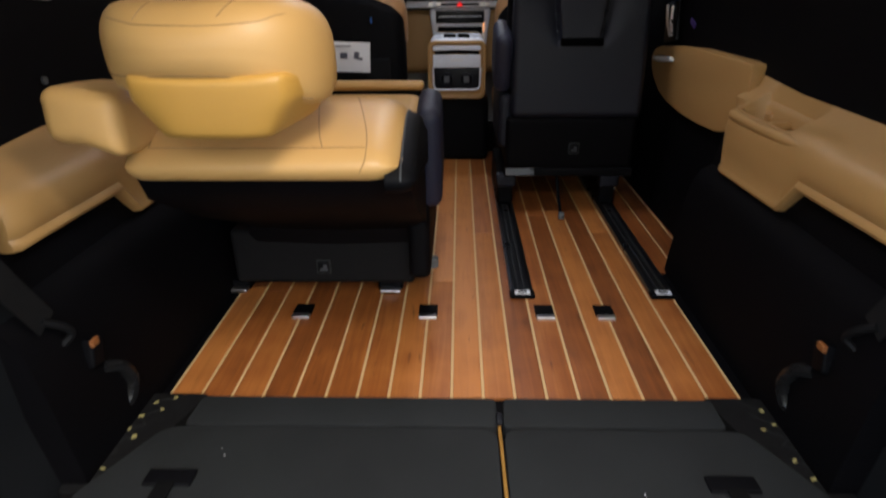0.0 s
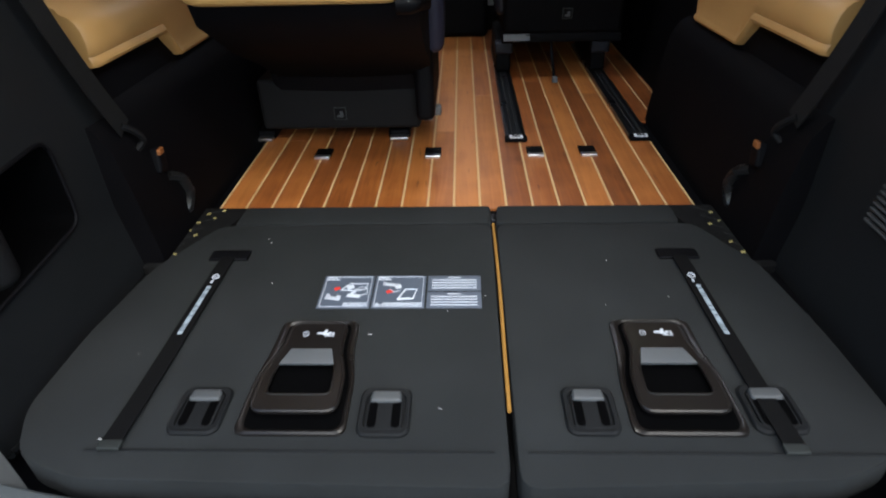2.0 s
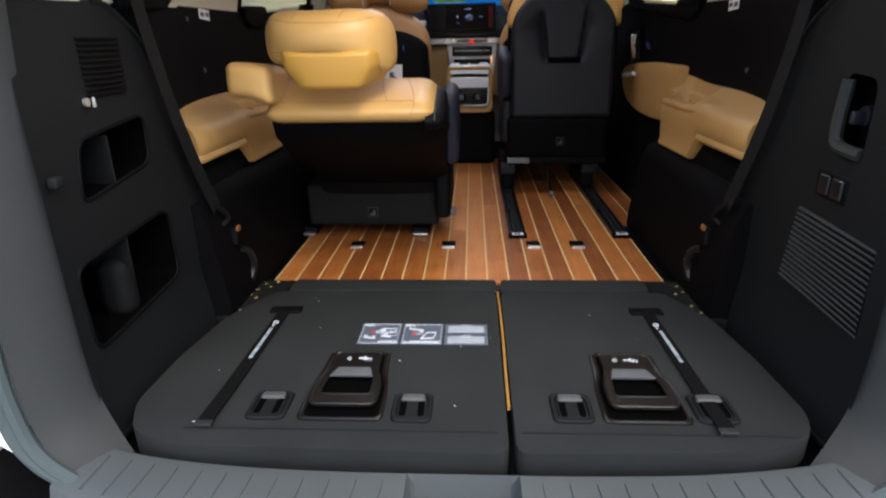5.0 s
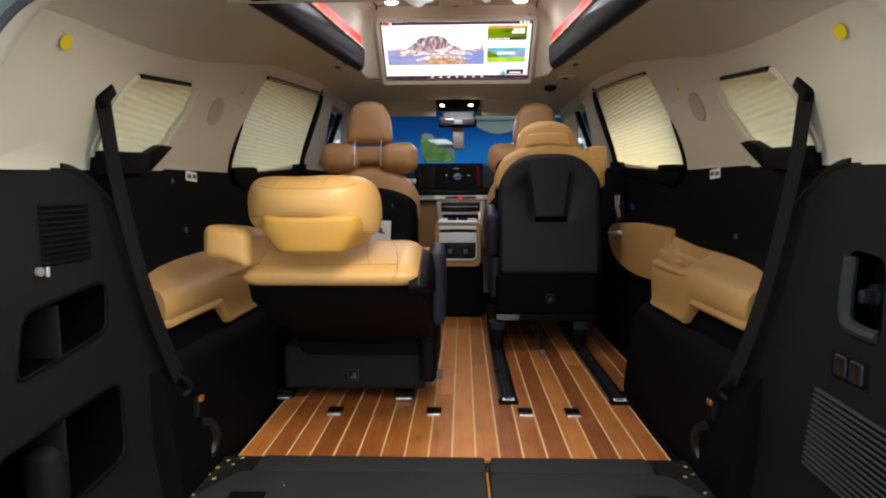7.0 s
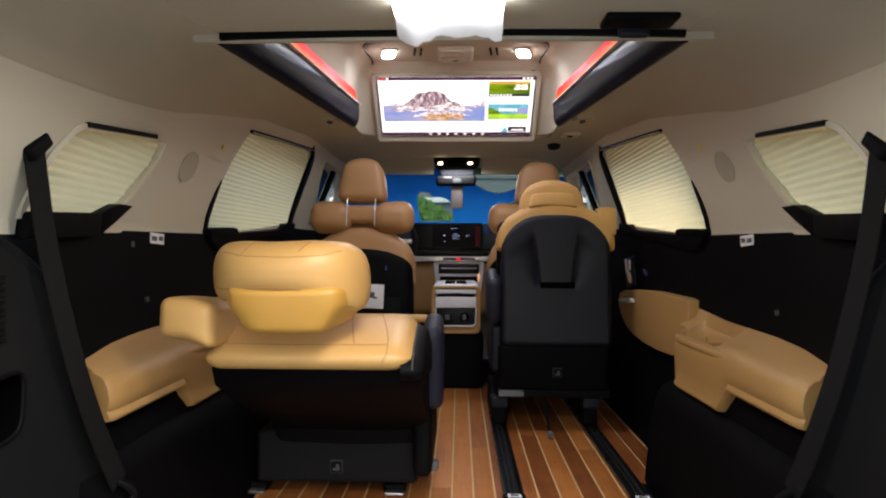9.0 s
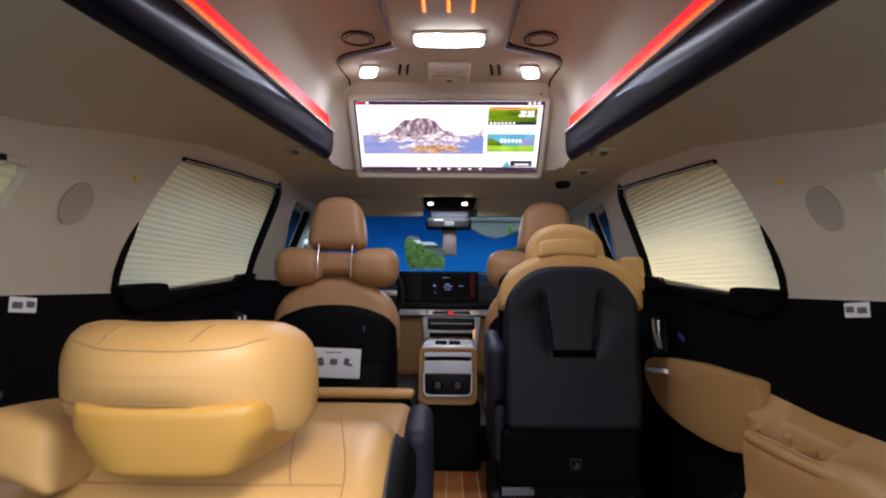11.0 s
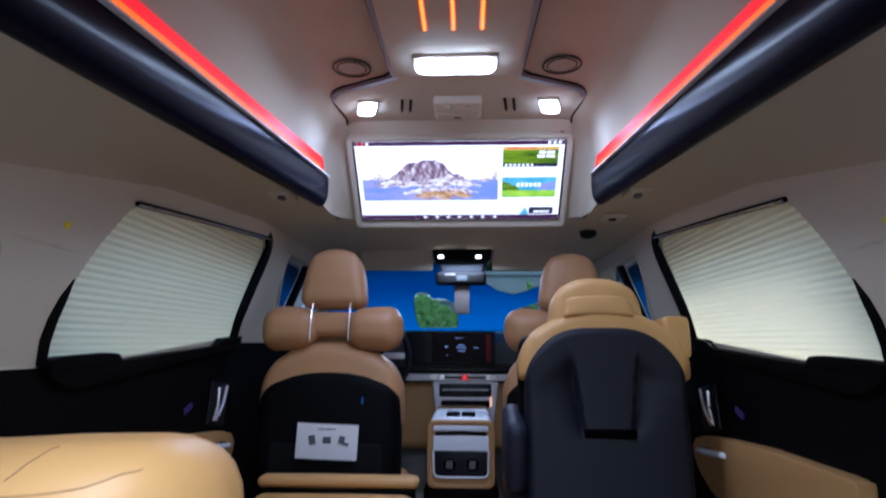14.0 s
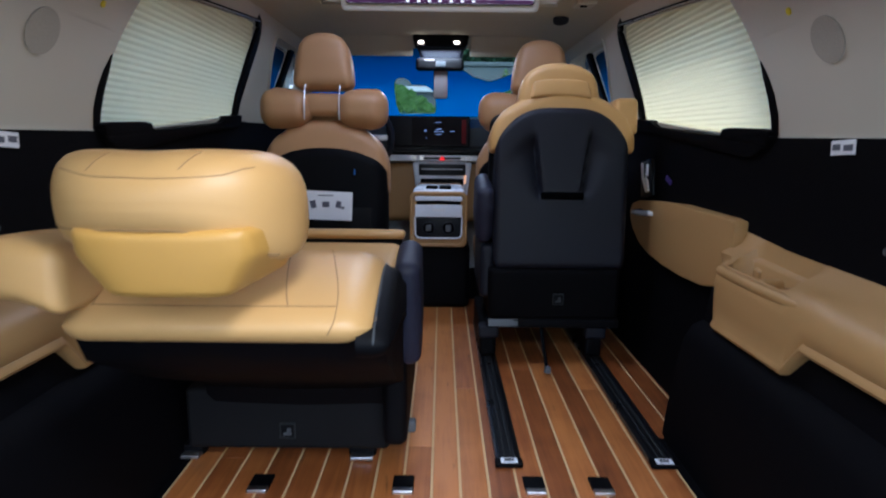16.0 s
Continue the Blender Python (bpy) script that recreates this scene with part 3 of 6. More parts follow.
for s, side in SIDES:
    l = thing("reading_lamp", "small lit rectangular reading lamp in the roof", "lamp", (s * 0.279, 0.735, 1.575), "reading lamps")
    part("lens", loft([[(a * k + s * 0.25 * b, b * k, z) for a, b in rounded(0, 0, 0.054, 0.080, 0.016)] for k, z in ((1, 0.004), (1, -0.005), (0.93, -0.008))]), LAMPW, l)
    part("bezel", puff((0.064, 0.090, 0.010), (0, 0, 0.007), 0.004, n=2, f=lambda p: (p.x + s * 0.25 * p.y, p.y, p.z)), PILLAR, l)
    sp = thing("ceiling_speaker", "round beige speaker grille in the roof", "speaker", (s * 0.275, 0.474, 1.581), "roof speakers")
    part("ring", tube([Vector((0.049 * math.cos(a), 0.049 * math.sin(a), -0.003)) for a in np.linspace(0, 2 * math.pi, 33)], 0.0022, 6), BLACK, sp)
    part("inner_ring", tube([Vector((0.038 * math.cos(a), 0.038 * math.sin(a), -0.004)) for a in np.linspace(0, 2 * math.pi, 33)], 0.0015, 6), BLACK, sp)
    part("grille", disc((0, 0, 0.001), 0.046, 0.004, (0, 0, -1)), GRILLE_CLOTH, sp)
    v = thing("roof_vent", "two dark slots in the beige roof", "vent", (s * 0.158, 0.735, 1.583), "roof vents")
    for k in (-1, 1):
        part("slot", puff((0.009, 0.085, 0.008), (k * 0.013, 0, 0), 0.003, n=1, f=lambda p: (p.x + s * 0.12 * p.y, p.y, p.z)), BLACK, v)

cons = thing("overhead_console", "beige overhead console with small buttons", "console", (0, 0.735, 1.575))
part("housing", puff((0.145, 0.13, 0.028), (0, 0, 0), 0.010, n=2), PILLAR, cons)
part("lid", puff((0.125, 0.06, 0.012), (0, 0.03, -0.014), 0.004, n=2), HEADLINER, cons)
for x in (-0.035, 0, 0.035):
    part("button", puff((0.022, 0.02, 0.008), (x, -0.035, -0.015), 0.003, n=1), PILLAR, cons)
part("handle_slot", puff((0.022, 0.006, 0.004), (0, 0.03, -0.0205), 0.001, n=1), BLACK, cons)

# ---- roof monitor ----
SC = Vector((0, 1.0, 1.42))
DN = Vector((0, 0.69, -0.724)).normalized()
NN = Vector((0, -0.724, -0.69)).normalized()


def scr(u, v, w=0.0):
    """A place on the monitor: u to the right, v down, w towards the viewer."""
    return SC + Vector((u, 0, 0)) + DN * v + NN * w


hous = thing("monitor_housing", "beige moulded surround of the roof monitor", "monitor surround")
rows = [[scr(a, b, -0.06) for a, b in rounded(0, -0.025, 0.84, 0.42, 0.03)], [scr(a, b, -0.022) for a, b in rounded(0, -0.025, 0.82, 0.42, 0.03)],
        [scr(a, b, -0.014) for a, b in rounded(0, -0.03, 0.78, 0.40, 0.03)]]
part("surround", loft(rows), HEADLINER, hous)


def well_x(z):
    """Half the width of the well's front end at height z."""
    u = max(0.0, min(0.995, (z - 1.398) / 0.187))
    return 0.33 + 0.119 * (1 - u ** 3) ** 0.5


for s, side in SIDES:
    # hollow cheek between the monitor and the well's side wall
    rows = []
    for v in np.linspace(-0.212, 0.165, 16):
        a = scr(s * (0.372 if v > -0.16 else 0.372 - 0.25 * (-0.16 - v)), v, -0.012)
        x1 = well_x(a.z) + 0.003
        b, c = Vector((s * x1, a.y - 0.13, a.z)), Vector((s * (x1 - 0.004), a.y - 0.004, a.z))
        rows.append([(1 - u) ** 2 * a + 2 * u * (1 - u) * c + u * u * b for u in np.linspace(0, 1, 9)])
    part("cheek", loft(rows, False, False), HEADLINER, hous, angle=60)
mon = thing("roof_monitor", "wide roof monitor switched on with a landscape home screen", "monitor")
rows = [[scr(a, b, w) for a, b in rounded(0, 0.012, ww, hh, 0.018)] for ww, hh, w in ((0.756, 0.356, -0.016), (0.756, 0.356, 0.002), (0.750, 0.350, 0.009), (0.735, 0.338, 0.010), (0.718, 0.326, 0.008), (0.708, 0.310, 0.004))]
part("frame", loft(rows), PILLAR, mon, "beige monitor frame")
part("sensor", puff((0.010, 0.004, 0.004), scr(0.338, -0.178, 0.006), 0.001, n=1), BLACK, mon)
rows = [[scr(a, b, w) for a, b in rounded(0, 0.0, 0.712, 0.314, 0.012)] for w in (0.0, 0.009)]
part("bezel", loft(rows), GLOSSBLACK, mon)


def tile(name, u0, v0, u1, v1, material, w=0.0095, label=""):
    return part(name, prism([scr(u0, v0, w), scr(u1, v0, w), scr(u1, v1, w), scr(u0, v1, w)], NN * 0.0008), material, display, label)


def picture(name, colours, scale, strength, stretch=(1, 1, 1)):
    """A lit picture of soft colour patches."""
    m = bpy.data.materials.new(name)
    m.use_nodes = True
    t = m.node_tree
    b = t.nodes["Principled BSDF"]
    co, mp, n, r = (t.nodes.new("ShaderNode" + k) for k in ("TexCoord", "Mapping", "TexNoise", "ValToRGB"))
    mp.inputs["Scale"].default_value = stretch
    n.inputs["Scale"].default_value, n.inputs["Detail"].default_value, n.inputs["Roughness"].default_value = scale, 8, 0.7
    e = r.color_ramp.elements
    for i, (pos, c) in enumerate(colours):
        q = e[i] if i < 2 else e.new(pos)
        q.position, q.color = pos, (*c, 1)
    t.links.new(co.outputs["Object"], mp.inputs["Vector"])
    t.links.new(mp.outputs[0], n.inputs["Vector"])
    t.links.new(n.outputs["Fac"], r.inputs["Fac"])
    b.inputs["Base Color"].default_value = (0.004, 0.004, 0.004, 1)
    b.inputs["Specular IOR Level"].default_value = 0.1
    t.links.new(r.outputs["Color"], b.inputs["Emission Color"])
    b.inputs["Emission Strength"].default_value = strength * 0.46
    return m


P_WHITE = glow("screen_white", (1.0, 0.98, 1.0), 0.5)
P_BAR = glow("screen_bar", (0.05, 0.012, 0.05), 0.4)
P_SKY = picture("screen_sky", ((0.3, (0.93, 0.88, 0.95)), (0.55, (1.0, 0.97, 1.0))), 6, 1.4)
P_SEA = picture("screen_sea", ((0.3, (0.10, 0.25, 0.68)), (0.68, (0.48, 0.42, 0.66)), (0.5, (0.26, 0.32, 0.68))), 5, 1.0, (1, 3, 3))
P_ROCK = picture("screen_rock", ((0.36, (0.10, 0.05, 0.10)), (0.64, (0.86, 0.78, 0.84)), (0.5, (0.34, 0.22, 0.28))), 42, 1.0, (1.5, 0.8, 0.8))
P_SHORE = picture("screen_shore", ((0.35, (0.30, 0.14, 0.08)), (0.65, (0.85, 0.72, 0.70)), (0.5, (0.62, 0.34, 0.14))), 40, 1.0, (0.7, 1.6, 1.6))
P_GREEN = picture("screen_green", ((0.3, (0.008, 0.07, 0.004)), (0.7, (0.28, 0.42, 0.01))), 14, 1.0, (0.5, 4, 4))
P_LIME = picture("screen_lime", ((0.3, (0.10, 0.42, 0.02)), (0.7, (0.60, 0.85, 0.08))), 16, 1.0, (1, 2, 2))
P_AQUA = picture("screen_aqua", ((0.3, (0.03, 0.30, 0.42)), (0.7, (0.25, 0.65, 0.90))), 12, 1.0)
P_GOLD = picture("screen_gold", ((0.3, (0.75, 0.30, 0.05)), (0.7, (0.95, 0.75, 0.20))), 9, 1.0, (0.5, 2, 2))
P_NIGHT = glow("screen_night", (0.01, 0.01, 0.02), 1.0)
P_MARK = glow("screen_mark", (1, 1, 1), 0.5)
P_RED = glow("screen_red", (0.8, 0.05, 0.03), 0.4)

display = part("display", prism([scr(a, b, 0.009) for a, b in rounded(0, 0, 0.70, 0.302, 0.006)], NN * 0.0004), P_WHITE, mon, "lit white display")
tile("status_bar", -0.349, -0.150, 0.349, -0.136, P_BAR)
tile("dock_bar", -0.349, 0.134, 0.349, 0.150, P_BAR)
tile("sky_picture", -0.335, -0.135, 0.134, -0.006, P_SKY)
tile("sea_picture", -0.335, -0.010, 0.134, 0.073, P_SEA, 0.0098)
rk = random.Random(9)


def ridge(name, u0, u1, base, peaks, material, w):
    """A rugged outline over a base line on the display."""
    top = []
    for k in range(33):
        f = k / 32
        top.append((u0 + (u1 - u0) * f, base - lerp(peaks, f) - rk.uniform(-0.004, 0.004) * (1 if 0 < k < 32 else 0)))
    bm = bmesh.new()
    lo = [bm.verts.new(scr(a, base + 0.004 * math.sin(9 * a * 10), w)) for a, _ in top]
    hi = [bm.verts.new(scr(a, b, w)) for a, b in top]
    for i in range(32):
        bm.faces.new((lo[i], lo[i + 1], hi[i + 1], hi[i]))
    return part(name, bm, material, display)


P_SNOW = picture("screen_snow", ((0.38, (0.20, 0.13, 0.16)), (0.62, (0.98, 0.94, 0.98)), (0.50, (0.66, 0.55, 0.62))), 62, 1.2, (0.7, 1.3, 1.3))
ridge("far_hills", -0.315, -0.255, -0.008, ((0, 0.002), (0.4, 0.018), (0.8, 0.026), (1, 0.0)), P_SNOW, 0.0108)
ridge("far_shore", 0.03, 0.134, -0.004, ((0, 0.004), (0.4, 0.008), (0.8, 0.018), (0.92, 0.036), (1, 0.02)), P_SNOW, 0.0108)
ridge("mountain", -0.295, 0.03, 0.004, ((0, 0.0), (0.19, 0.022), (0.29, 0.050), (0.35, 0.074), (0.47, 0.080), (0.59, 0.088), (0.73, 0.081), (0.79, 0.053), (0.85, 0.034), (0.925, 0.036), (1, 0.006)), P_ROCK, 0.0112)
ridge("snow_slope", -0.29, 0.075, 0.018, ((0, 0.010), (0.15, 0.026), (0.45, 0.020), (0.55, 0.028), (0.68, 0.046), (0.80, 0.030), (1, 0.004)), P_SNOW, 0.0118)
ridge("shore", -0.195, 0.068, 0.045, ((0, 0.006), (0.2, 0.020), (0.5, 0.026), (0.8, 0.024), (1, 0.0)), P_SNOW, 0.0122)
ridge("shore_grass", -0.165, 0.050, 0.060, ((0, 0.0), (0.2, 0.022), (0.5, 0.026), (0.8, 0.024), (1, 0.004)), P_SHORE, 0.0126)
ridge("reef", -0.125, -0.010, 0.068, ((0, 0.0), (0.3, 0.012), (0.7, 0.010), (1, 0.0)), P_SHORE, 0.0130)
tile("meadow_card", 0.148, -0.128, 0.332, -0.055, P_GREEN)
tile("sunset_card", 0.148, -0.128, 0.332, -0.117, P_GOLD, 0.0100)
tile("red_caption", 0.160, -0.1265, 0.262, -0.122, P_RED, 0.0104)
tile("caption_bar", 0.148, -0.068, 0.332, -0.055, P_NIGHT, 0.0100)
for u, v, w in ((0.268, -0.113, 0.022), (0.294, -0.113, 0.026), (0.262, -0.099, 0.026), (0.292, -0.099, 0.028)):
    tile("clock_mark", u, v, u + w, v + 0.010, P_MARK, 0.0104)
for k in range(7):
    tile("caption_mark", 0.155 + 0.0145 * k, -0.066, 0.164 + 0.0145 * k, -0.058, P_MARK, 0.0104)
tile("lagoon_card", 0.148, -0.015, 0.332, 0.062, P_AQUA)
tile("lagoon_grass", 0.148, 0.035, 0.332, 0.062, P_LIME, 0.0100)
ridge("lagoon_hill", 0.149, 0.22, 0.04, ((0, 0.04), (0.3, 0.035), (1, 0.0)), P_GREEN, 0.0106)
for k in range(6):
    tile("lagoon_mark", 0.198 + 0.0145 * k, 0.006, 0.208 + 0.0145 * k, 0.020, P_MARK, 0.0112)
ridge("lagoon_mist", 0.205, 0.300, 0.036, ((0, 0.0), (0.25, 0.022), (0.6, 0.030), (1, 0.0)), P_SNOW, 0.0102)
ridge("lagoon_peak", 0.262, 0.331, 0.034, ((0, 0.0), (0.4, 0.026), (0.8, 0.034), (1, 0.030)), P_SEA, 0.0104)
tile("dark_card", 0.245, 0.104, 0.330, 0.130, P_NIGHT)
tile("dark_mark", 0.262, 0.117, 0.318, 0.124, P_MARK, 0.0100)
ridge("blue_peak", 0.212, 0.245, 0.132, ((0, 0), (0.6, 0.03), (1, 0)), P_AQUA, 0.0100)
for u in (-0.122, -0.080, -0.040, 0.0, 0.042, 0.084, 0.126):
    tile("dock_mark", u - 0.006, 0.138, u + 0.006, 0.146, P_MARK, 0.0100)
for u, m_ in ((-0.338, P_RED), (-0.322, P_RED), (-0.306, P_MARK), (0.30, P_MARK), (0.318, P_MARK), (0.334, P_MARK)):
    tile("status_mark", u - 0.005, -0.148, u + 0.005, -0.139, m_, 0.0100)

# ---- cargo side trims ----
TRIM_LINE = [(-1.10, -0.02), (-1.10, 0.795), (-0.80, 0.80), (-0.69, 0.73), (-0.58, 0.50), (-0.51, 0.27), (-0.455, 0.12), (-0.44, -0.02)]
TRIM_LINE = corner_round(TRIM_LINE, 0.04, 3)
BIN_UP = corner_round([(-0.975, 0.553), (-0.735, 0.574), (-0.742, 0.468), (-1.00, 0.440)], 0.03)
BIN_LOW = corner_round([(-1.065, 0.335), (-0.708, 0.350), (-0.705, 0.180), (-1.055, 0.160)], 0.035)
GRILLE = corner_round([(-1.05, 0.366), (-0.795, 0.372), (-0.768, 0.213), (-1.052, 0.203)], 0.01)
HOOK = corner_round([(-0.952, 0.642), (-0.860, 0.650), (-0.858, 0.512), (-0.952, 0.500)], 0.025)


def trim_x(y, z):
    return 0.700 - 0.02 * max(0, 0.15 - z) / 0.15 + 0.010 * math.sin((y + 1.1) * 5)


def recess(name, loop, s, depth, material, parent):
    """A pocket behind an opening in the trim."""
    a = [(s * trim_x(y, z), y, z) for y, z in loop]
    cy, cz = np.mean([p[0] for p in loop]), np.mean([p[1] for p in loop])
    b = [(s * (trim_x(y, z) + depth), cy + (y - cy) * 0.94, cz + (z - cz) * 0.94) for y, z in loop]
    bm = bmesh.new()
    va, vb = [bm.verts.new(p) for p in a], [bm.verts.new(p) for p in b]
    for i in range(len(a)):
        bm.faces.new((va[i], va[(i + 1) % len(a)], vb[(i + 1) % len(a)], vb[i]))
    bm.faces.new(vb)
    return part(name, bm, material, parent)


def rim_line(name, loop, s, r, material, parent, out=0.0):
    pts = [Vector((s * (trim_x(y, z) + out), y, z)) for y, z in loop]
    return part(name, tube(pts + [pts[0], pts[1]], r, 6, (1, 0, 0)), material, parent)


for s, side in SIDES:
    trim = thing("cargo_side_trim", "black grained cargo side trim with two open storage pockets" if s < 0 else "black grained cargo side trim with a louvred grille", "side trim", (0, 0, 0), "cargo side trims")
    holes = [BIN_UP, BIN_LOW] if s < 0 else [HOOK]
    bm = holed(TRIM_LINE, holes, lambda y, z: (s * trim_x(y, z), y, z), 3)
    part("panel", bm, TRIM, trim)
    edge = [Vector((s * (trim_x(y, z) + 0.006), y, z)) for y, z in TRIM_LINE]
    part("edge_roll", tube(edge[8:] + edge[:2], 0.010, 8, (1, 0, 0)), TRIM, trim)
    ret = bmesh.new()
    for (y0, z0), (y1, z1) in zip(TRIM_LINE[7:], TRIM_LINE[8:]):
        ret.faces.new([ret.verts.new(p) for p in ((s * trim_x(y0, z0), y0, z0), (s * trim_x(y1, z1), y1, z1), (s * 0.83, y1 + 0.02, z1), (s * 0.83, y0 + 0.02, z0))])
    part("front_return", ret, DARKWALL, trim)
    if s < 0:
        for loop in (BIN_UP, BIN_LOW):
            # pocket walls carry their inner shade as colour
            recess("pocket", loop, s, 0.13, RECESS_SHADE, trim)
            rim_line("pocket_rim", loop, s, 0.004, BLACK, trim)
        part("pocket_divider", puff((0.09, 0.006, 0.10), (-0.75, -0.885, 0.50), 0.002, n=1), BASE, trim)
        part("bottle_hump", puff((0.07, 0.062, 0.13), (-0.748, -0.888, 0.225), 0.028, n=3), BASE, trim, "dark rounded hump in the pocket")
        part("lower_divider", puff((0.09, 0.006, 0.09), (-0.75, -0.89, 0.30), 0.002, n=1), BASE, trim)
        for k in range(11):
            part("louvre", puff((0.012, 0.132, 0.0055), (-trim_x(-0.85, 0.6) + 0.001, -0.848, 0.628 + 0.0102 * k), 0.002, n=1, rot=(0, 0, 0)), BLACK, trim)
        part("trim_clip", join(disc((-trim_x(-0.927, 0.618) + 0.002, -0.927, 0.618), 0.008, 0.006, (1, 0, 0)), puff((0.006, 0.006, 0.018), (-0.688, -0.927, 0.618), 0.002, n=1)), CHROME, trim, "round metal hook plate")
        part("edge_clip", puff((0.02, 0.022, 0.02), (-0.690, -1.075, 0.50), 0.006, n=1), TRIM, trim)
    else:
        for k in range(15):
            f = k / 14
            z = 0.208 + 0.160 * f
            y0, y1 = -1.051, -0.768 - 0.027 * f
            part("slat", puff((0.010, y1 - y0, 0.0050), (trim_x(-0.9, z) - 0.003, (y0 + y1) / 2, z), 0.0018, n=1, rot=(2.0, 0, 0)), COVER, trim)
        part("grille_back", prism([(trim_x(y, z) - 0.0015, y, z) for y, z in GRILLE], (0.003, 0, 0)), BLACK, trim)
        # the shallow pocket's shade is painted near-black
        recess("pocket", HOOK, s, 0.035, RECESS_SHADE, trim)
        # added lighter bar, imitates the recess's lit front and bottom walls
        part("grip", tube(smooth_path([(0.708, -0.866, 0.636), (0.704, -0.866, 0.56), (0.704, -0.874, 0.520), (0.706, -0.92, 0.511), (0.710, -0.944, 0.510)], 5), 0.012, 8, (1, 0, 0)), SLATE, trim, "grey bar imitating the lit inner walls of the recess")
        part("hook", join(disc((0.735, -0.905, 0.575), 0.018, 0.012, (-1, 0, 0)), puff((0.03, 0.012, 0.024), (0.715, -0.905, 0.572), 0.005, n=1)), SHELL, trim)
        for y in (-0.862, -0.905):
            part("socket", puff((0.012, 0.034, 0.040), (trim_x(y, 0.44) - 0.002, y, 0.438), 0.005, n=2), PIANO, trim)
        part("socket_plate", puff((0.008, 0.10, 0.05), (trim_x(-0.885, 0.44), -0.884, 0.438), 0.004, n=2), BLACK, trim)

# ---- tailgate opening, sill, body ----
IN_L = [(0.585, -0.02, -1.165), (0.660, 0.03, -1.11), (0.700, 0.12, -1.09), (0.708, 0.30, -1.085), (0.705, 0.60, -1.085), (0.692, 0.793, -1.08), (0.655, 0.89, -1.065), (0.610, 0.985, -1.05), (0.54, 1.045, -1.05), (0.40, 1.082, -1.06), (0.0, 1.092, -1.06)]
LIP_L = [(0.640, -0.015, -1.215), (0.715, 0.03, -1.205), (0.755, 0.10, -1.195), (0.770, 0.26, -1.185), (0.745, 0.60, -1.16), (0.700, 0.793, -1.14), (0.650, 0.885, -1.115), (0.600, 0.968, -1.105), (0.540, 1.018, -1.10), (0.40, 1.062, -1.10), (0.0, 1.080, -1.10)]
frm = new("tailgate_opening")
setting(frm, "rounded tailgate opening with rubber seal and white body", "opening")
for s, side in SIDES:
    def ring(lo, hi, name, material, label=""):
        a, b = IN_L[lo:hi], LIP_L[lo:hi]
        rows = []
        for u, bulge in ((0, 0), (0.35, -0.012), (0.7, -0.010), (1, 0.0)):
            rows.append(smooth_path([(s * (p[0] * (1 - u) + q[0] * u + bulge), p[2] * (1 - u) + q[2] * u, p[1] * (1 - u) + q[1] * u) for p, q in zip(a, b)], 5))
        part(name, loft(rows, False, False), material, frm, label)
    ring(0, 6, "lower_cover", COVER, "dark grey moulded pillar cover")
    ring(5, 11, "upper_cover", PILLAR, "beige moulded pillar cover")
    seal = smooth_path([(s * (q[0] + 0.012 * min(1, q[0] / 0.4)), q[2] - 0.008, q[1] + 0.006 * (q[1] > 1)) for q in LIP_L], 5)
    part("seal", tube(seal, 0.013, 8, (0, 1, 0)), SEALGREY, frm, "grey rubber seal")
    seal = smooth_path([(s * (q[0] + 0.034 * min(1, q[0] / 0.4)), q[2] - 0.002, q[1] + 0.020 * (q[1] > 1)) for q in LIP_L], 5)
    part("outer_seal", tube(seal, 0.017, 8, (0, 1, 0)), SEALGREY, frm, "grey outer rubber seal")
    rows = [[(s * (q[0] + d), q[2] + e, q[1] + h) for q in LIP_L] for d, e, h in ((0.020, 0.010, 0.0), (0.050, 0.004, 0.02), (0.12, 0.0, 0.05), (0.20, 0.06, 0.08))]
    part("body_flange", loft(rows, False, False), PAINT, frm, "white painted body flange")

sill = thing("cargo_sill", "ribbed grey plastic loading sill with a recessed latch", "sill")


SILL_X = sorted([*np.linspace(-0.72, 0.72, 31), -0.099, -0.097, -0.091, -0.085, -0.083, 0.085, 0.087, 0.092, 0.097, 0.100])


def sill_row(y_off, z_off):
    rows = []
    for x in SILL_X:
        c = (abs(x) / 0.72) ** 3.4
        # the latch recess
        well = max(0, min(1, (0.098 - abs(x - 0.001)) / 0.014)) * max(0, min(1, (y_off - 0.004) / 0.012)) * max(0, min(1, (0.160 - y_off) / 0.03))
        rows.append((x, -1.186 - y_off * (1 - 0.25 * c) + 0.058 * c, 0.0 + z_off + 0.008 * c - 0.070 * well))
    return rows


SILLGREY = mat("sill_grey", (0.060, 0.068, 0.072), 0.6, 0, 0.12, 5, 0.3, 600, spec=0.35)
part("plate", loft([sill_row(a, b) for a, b in ((0, -0.02), (0.004, 0.004), (0.008, 0.007), (0.020, 0.008), (0.032, 0.008), (0.07, 0.006), (0.105, 0.002), (0.122, -0.004), (0.138, -0.014), (0.152, -0.05), (0.10, -0.10), (0.0, -0.08))], False, False), SILLGREY, sill, angle=30)
for k in range(-14, 15):
    x = 0.046 * k
    if -0.12 < x < 0.12:
        continue
    c = (abs(x) / 0.72) ** 3.2
    pts = [(x + 0.012 * (1 if x > 0 else -1) * u * u, -1.206 - 0.095 * u * (1 - 0.25 * c) + 0.058 * c, 0.0088 - 0.0055 * u * u + 0.008 * c - 0.004 * max(0, 0.12 - u) / 0.12 - 0.0035 * max(0, u - 0.6) / 0.4) for u in np.linspace(0, 1, 9)]
    part("rib", sweep(pts, [(-0.0030, -0.003), (-0.0018, 0.0018), (0.0018, 0.0018), (0.0030, -0.003)]), SILLGREY, sill)
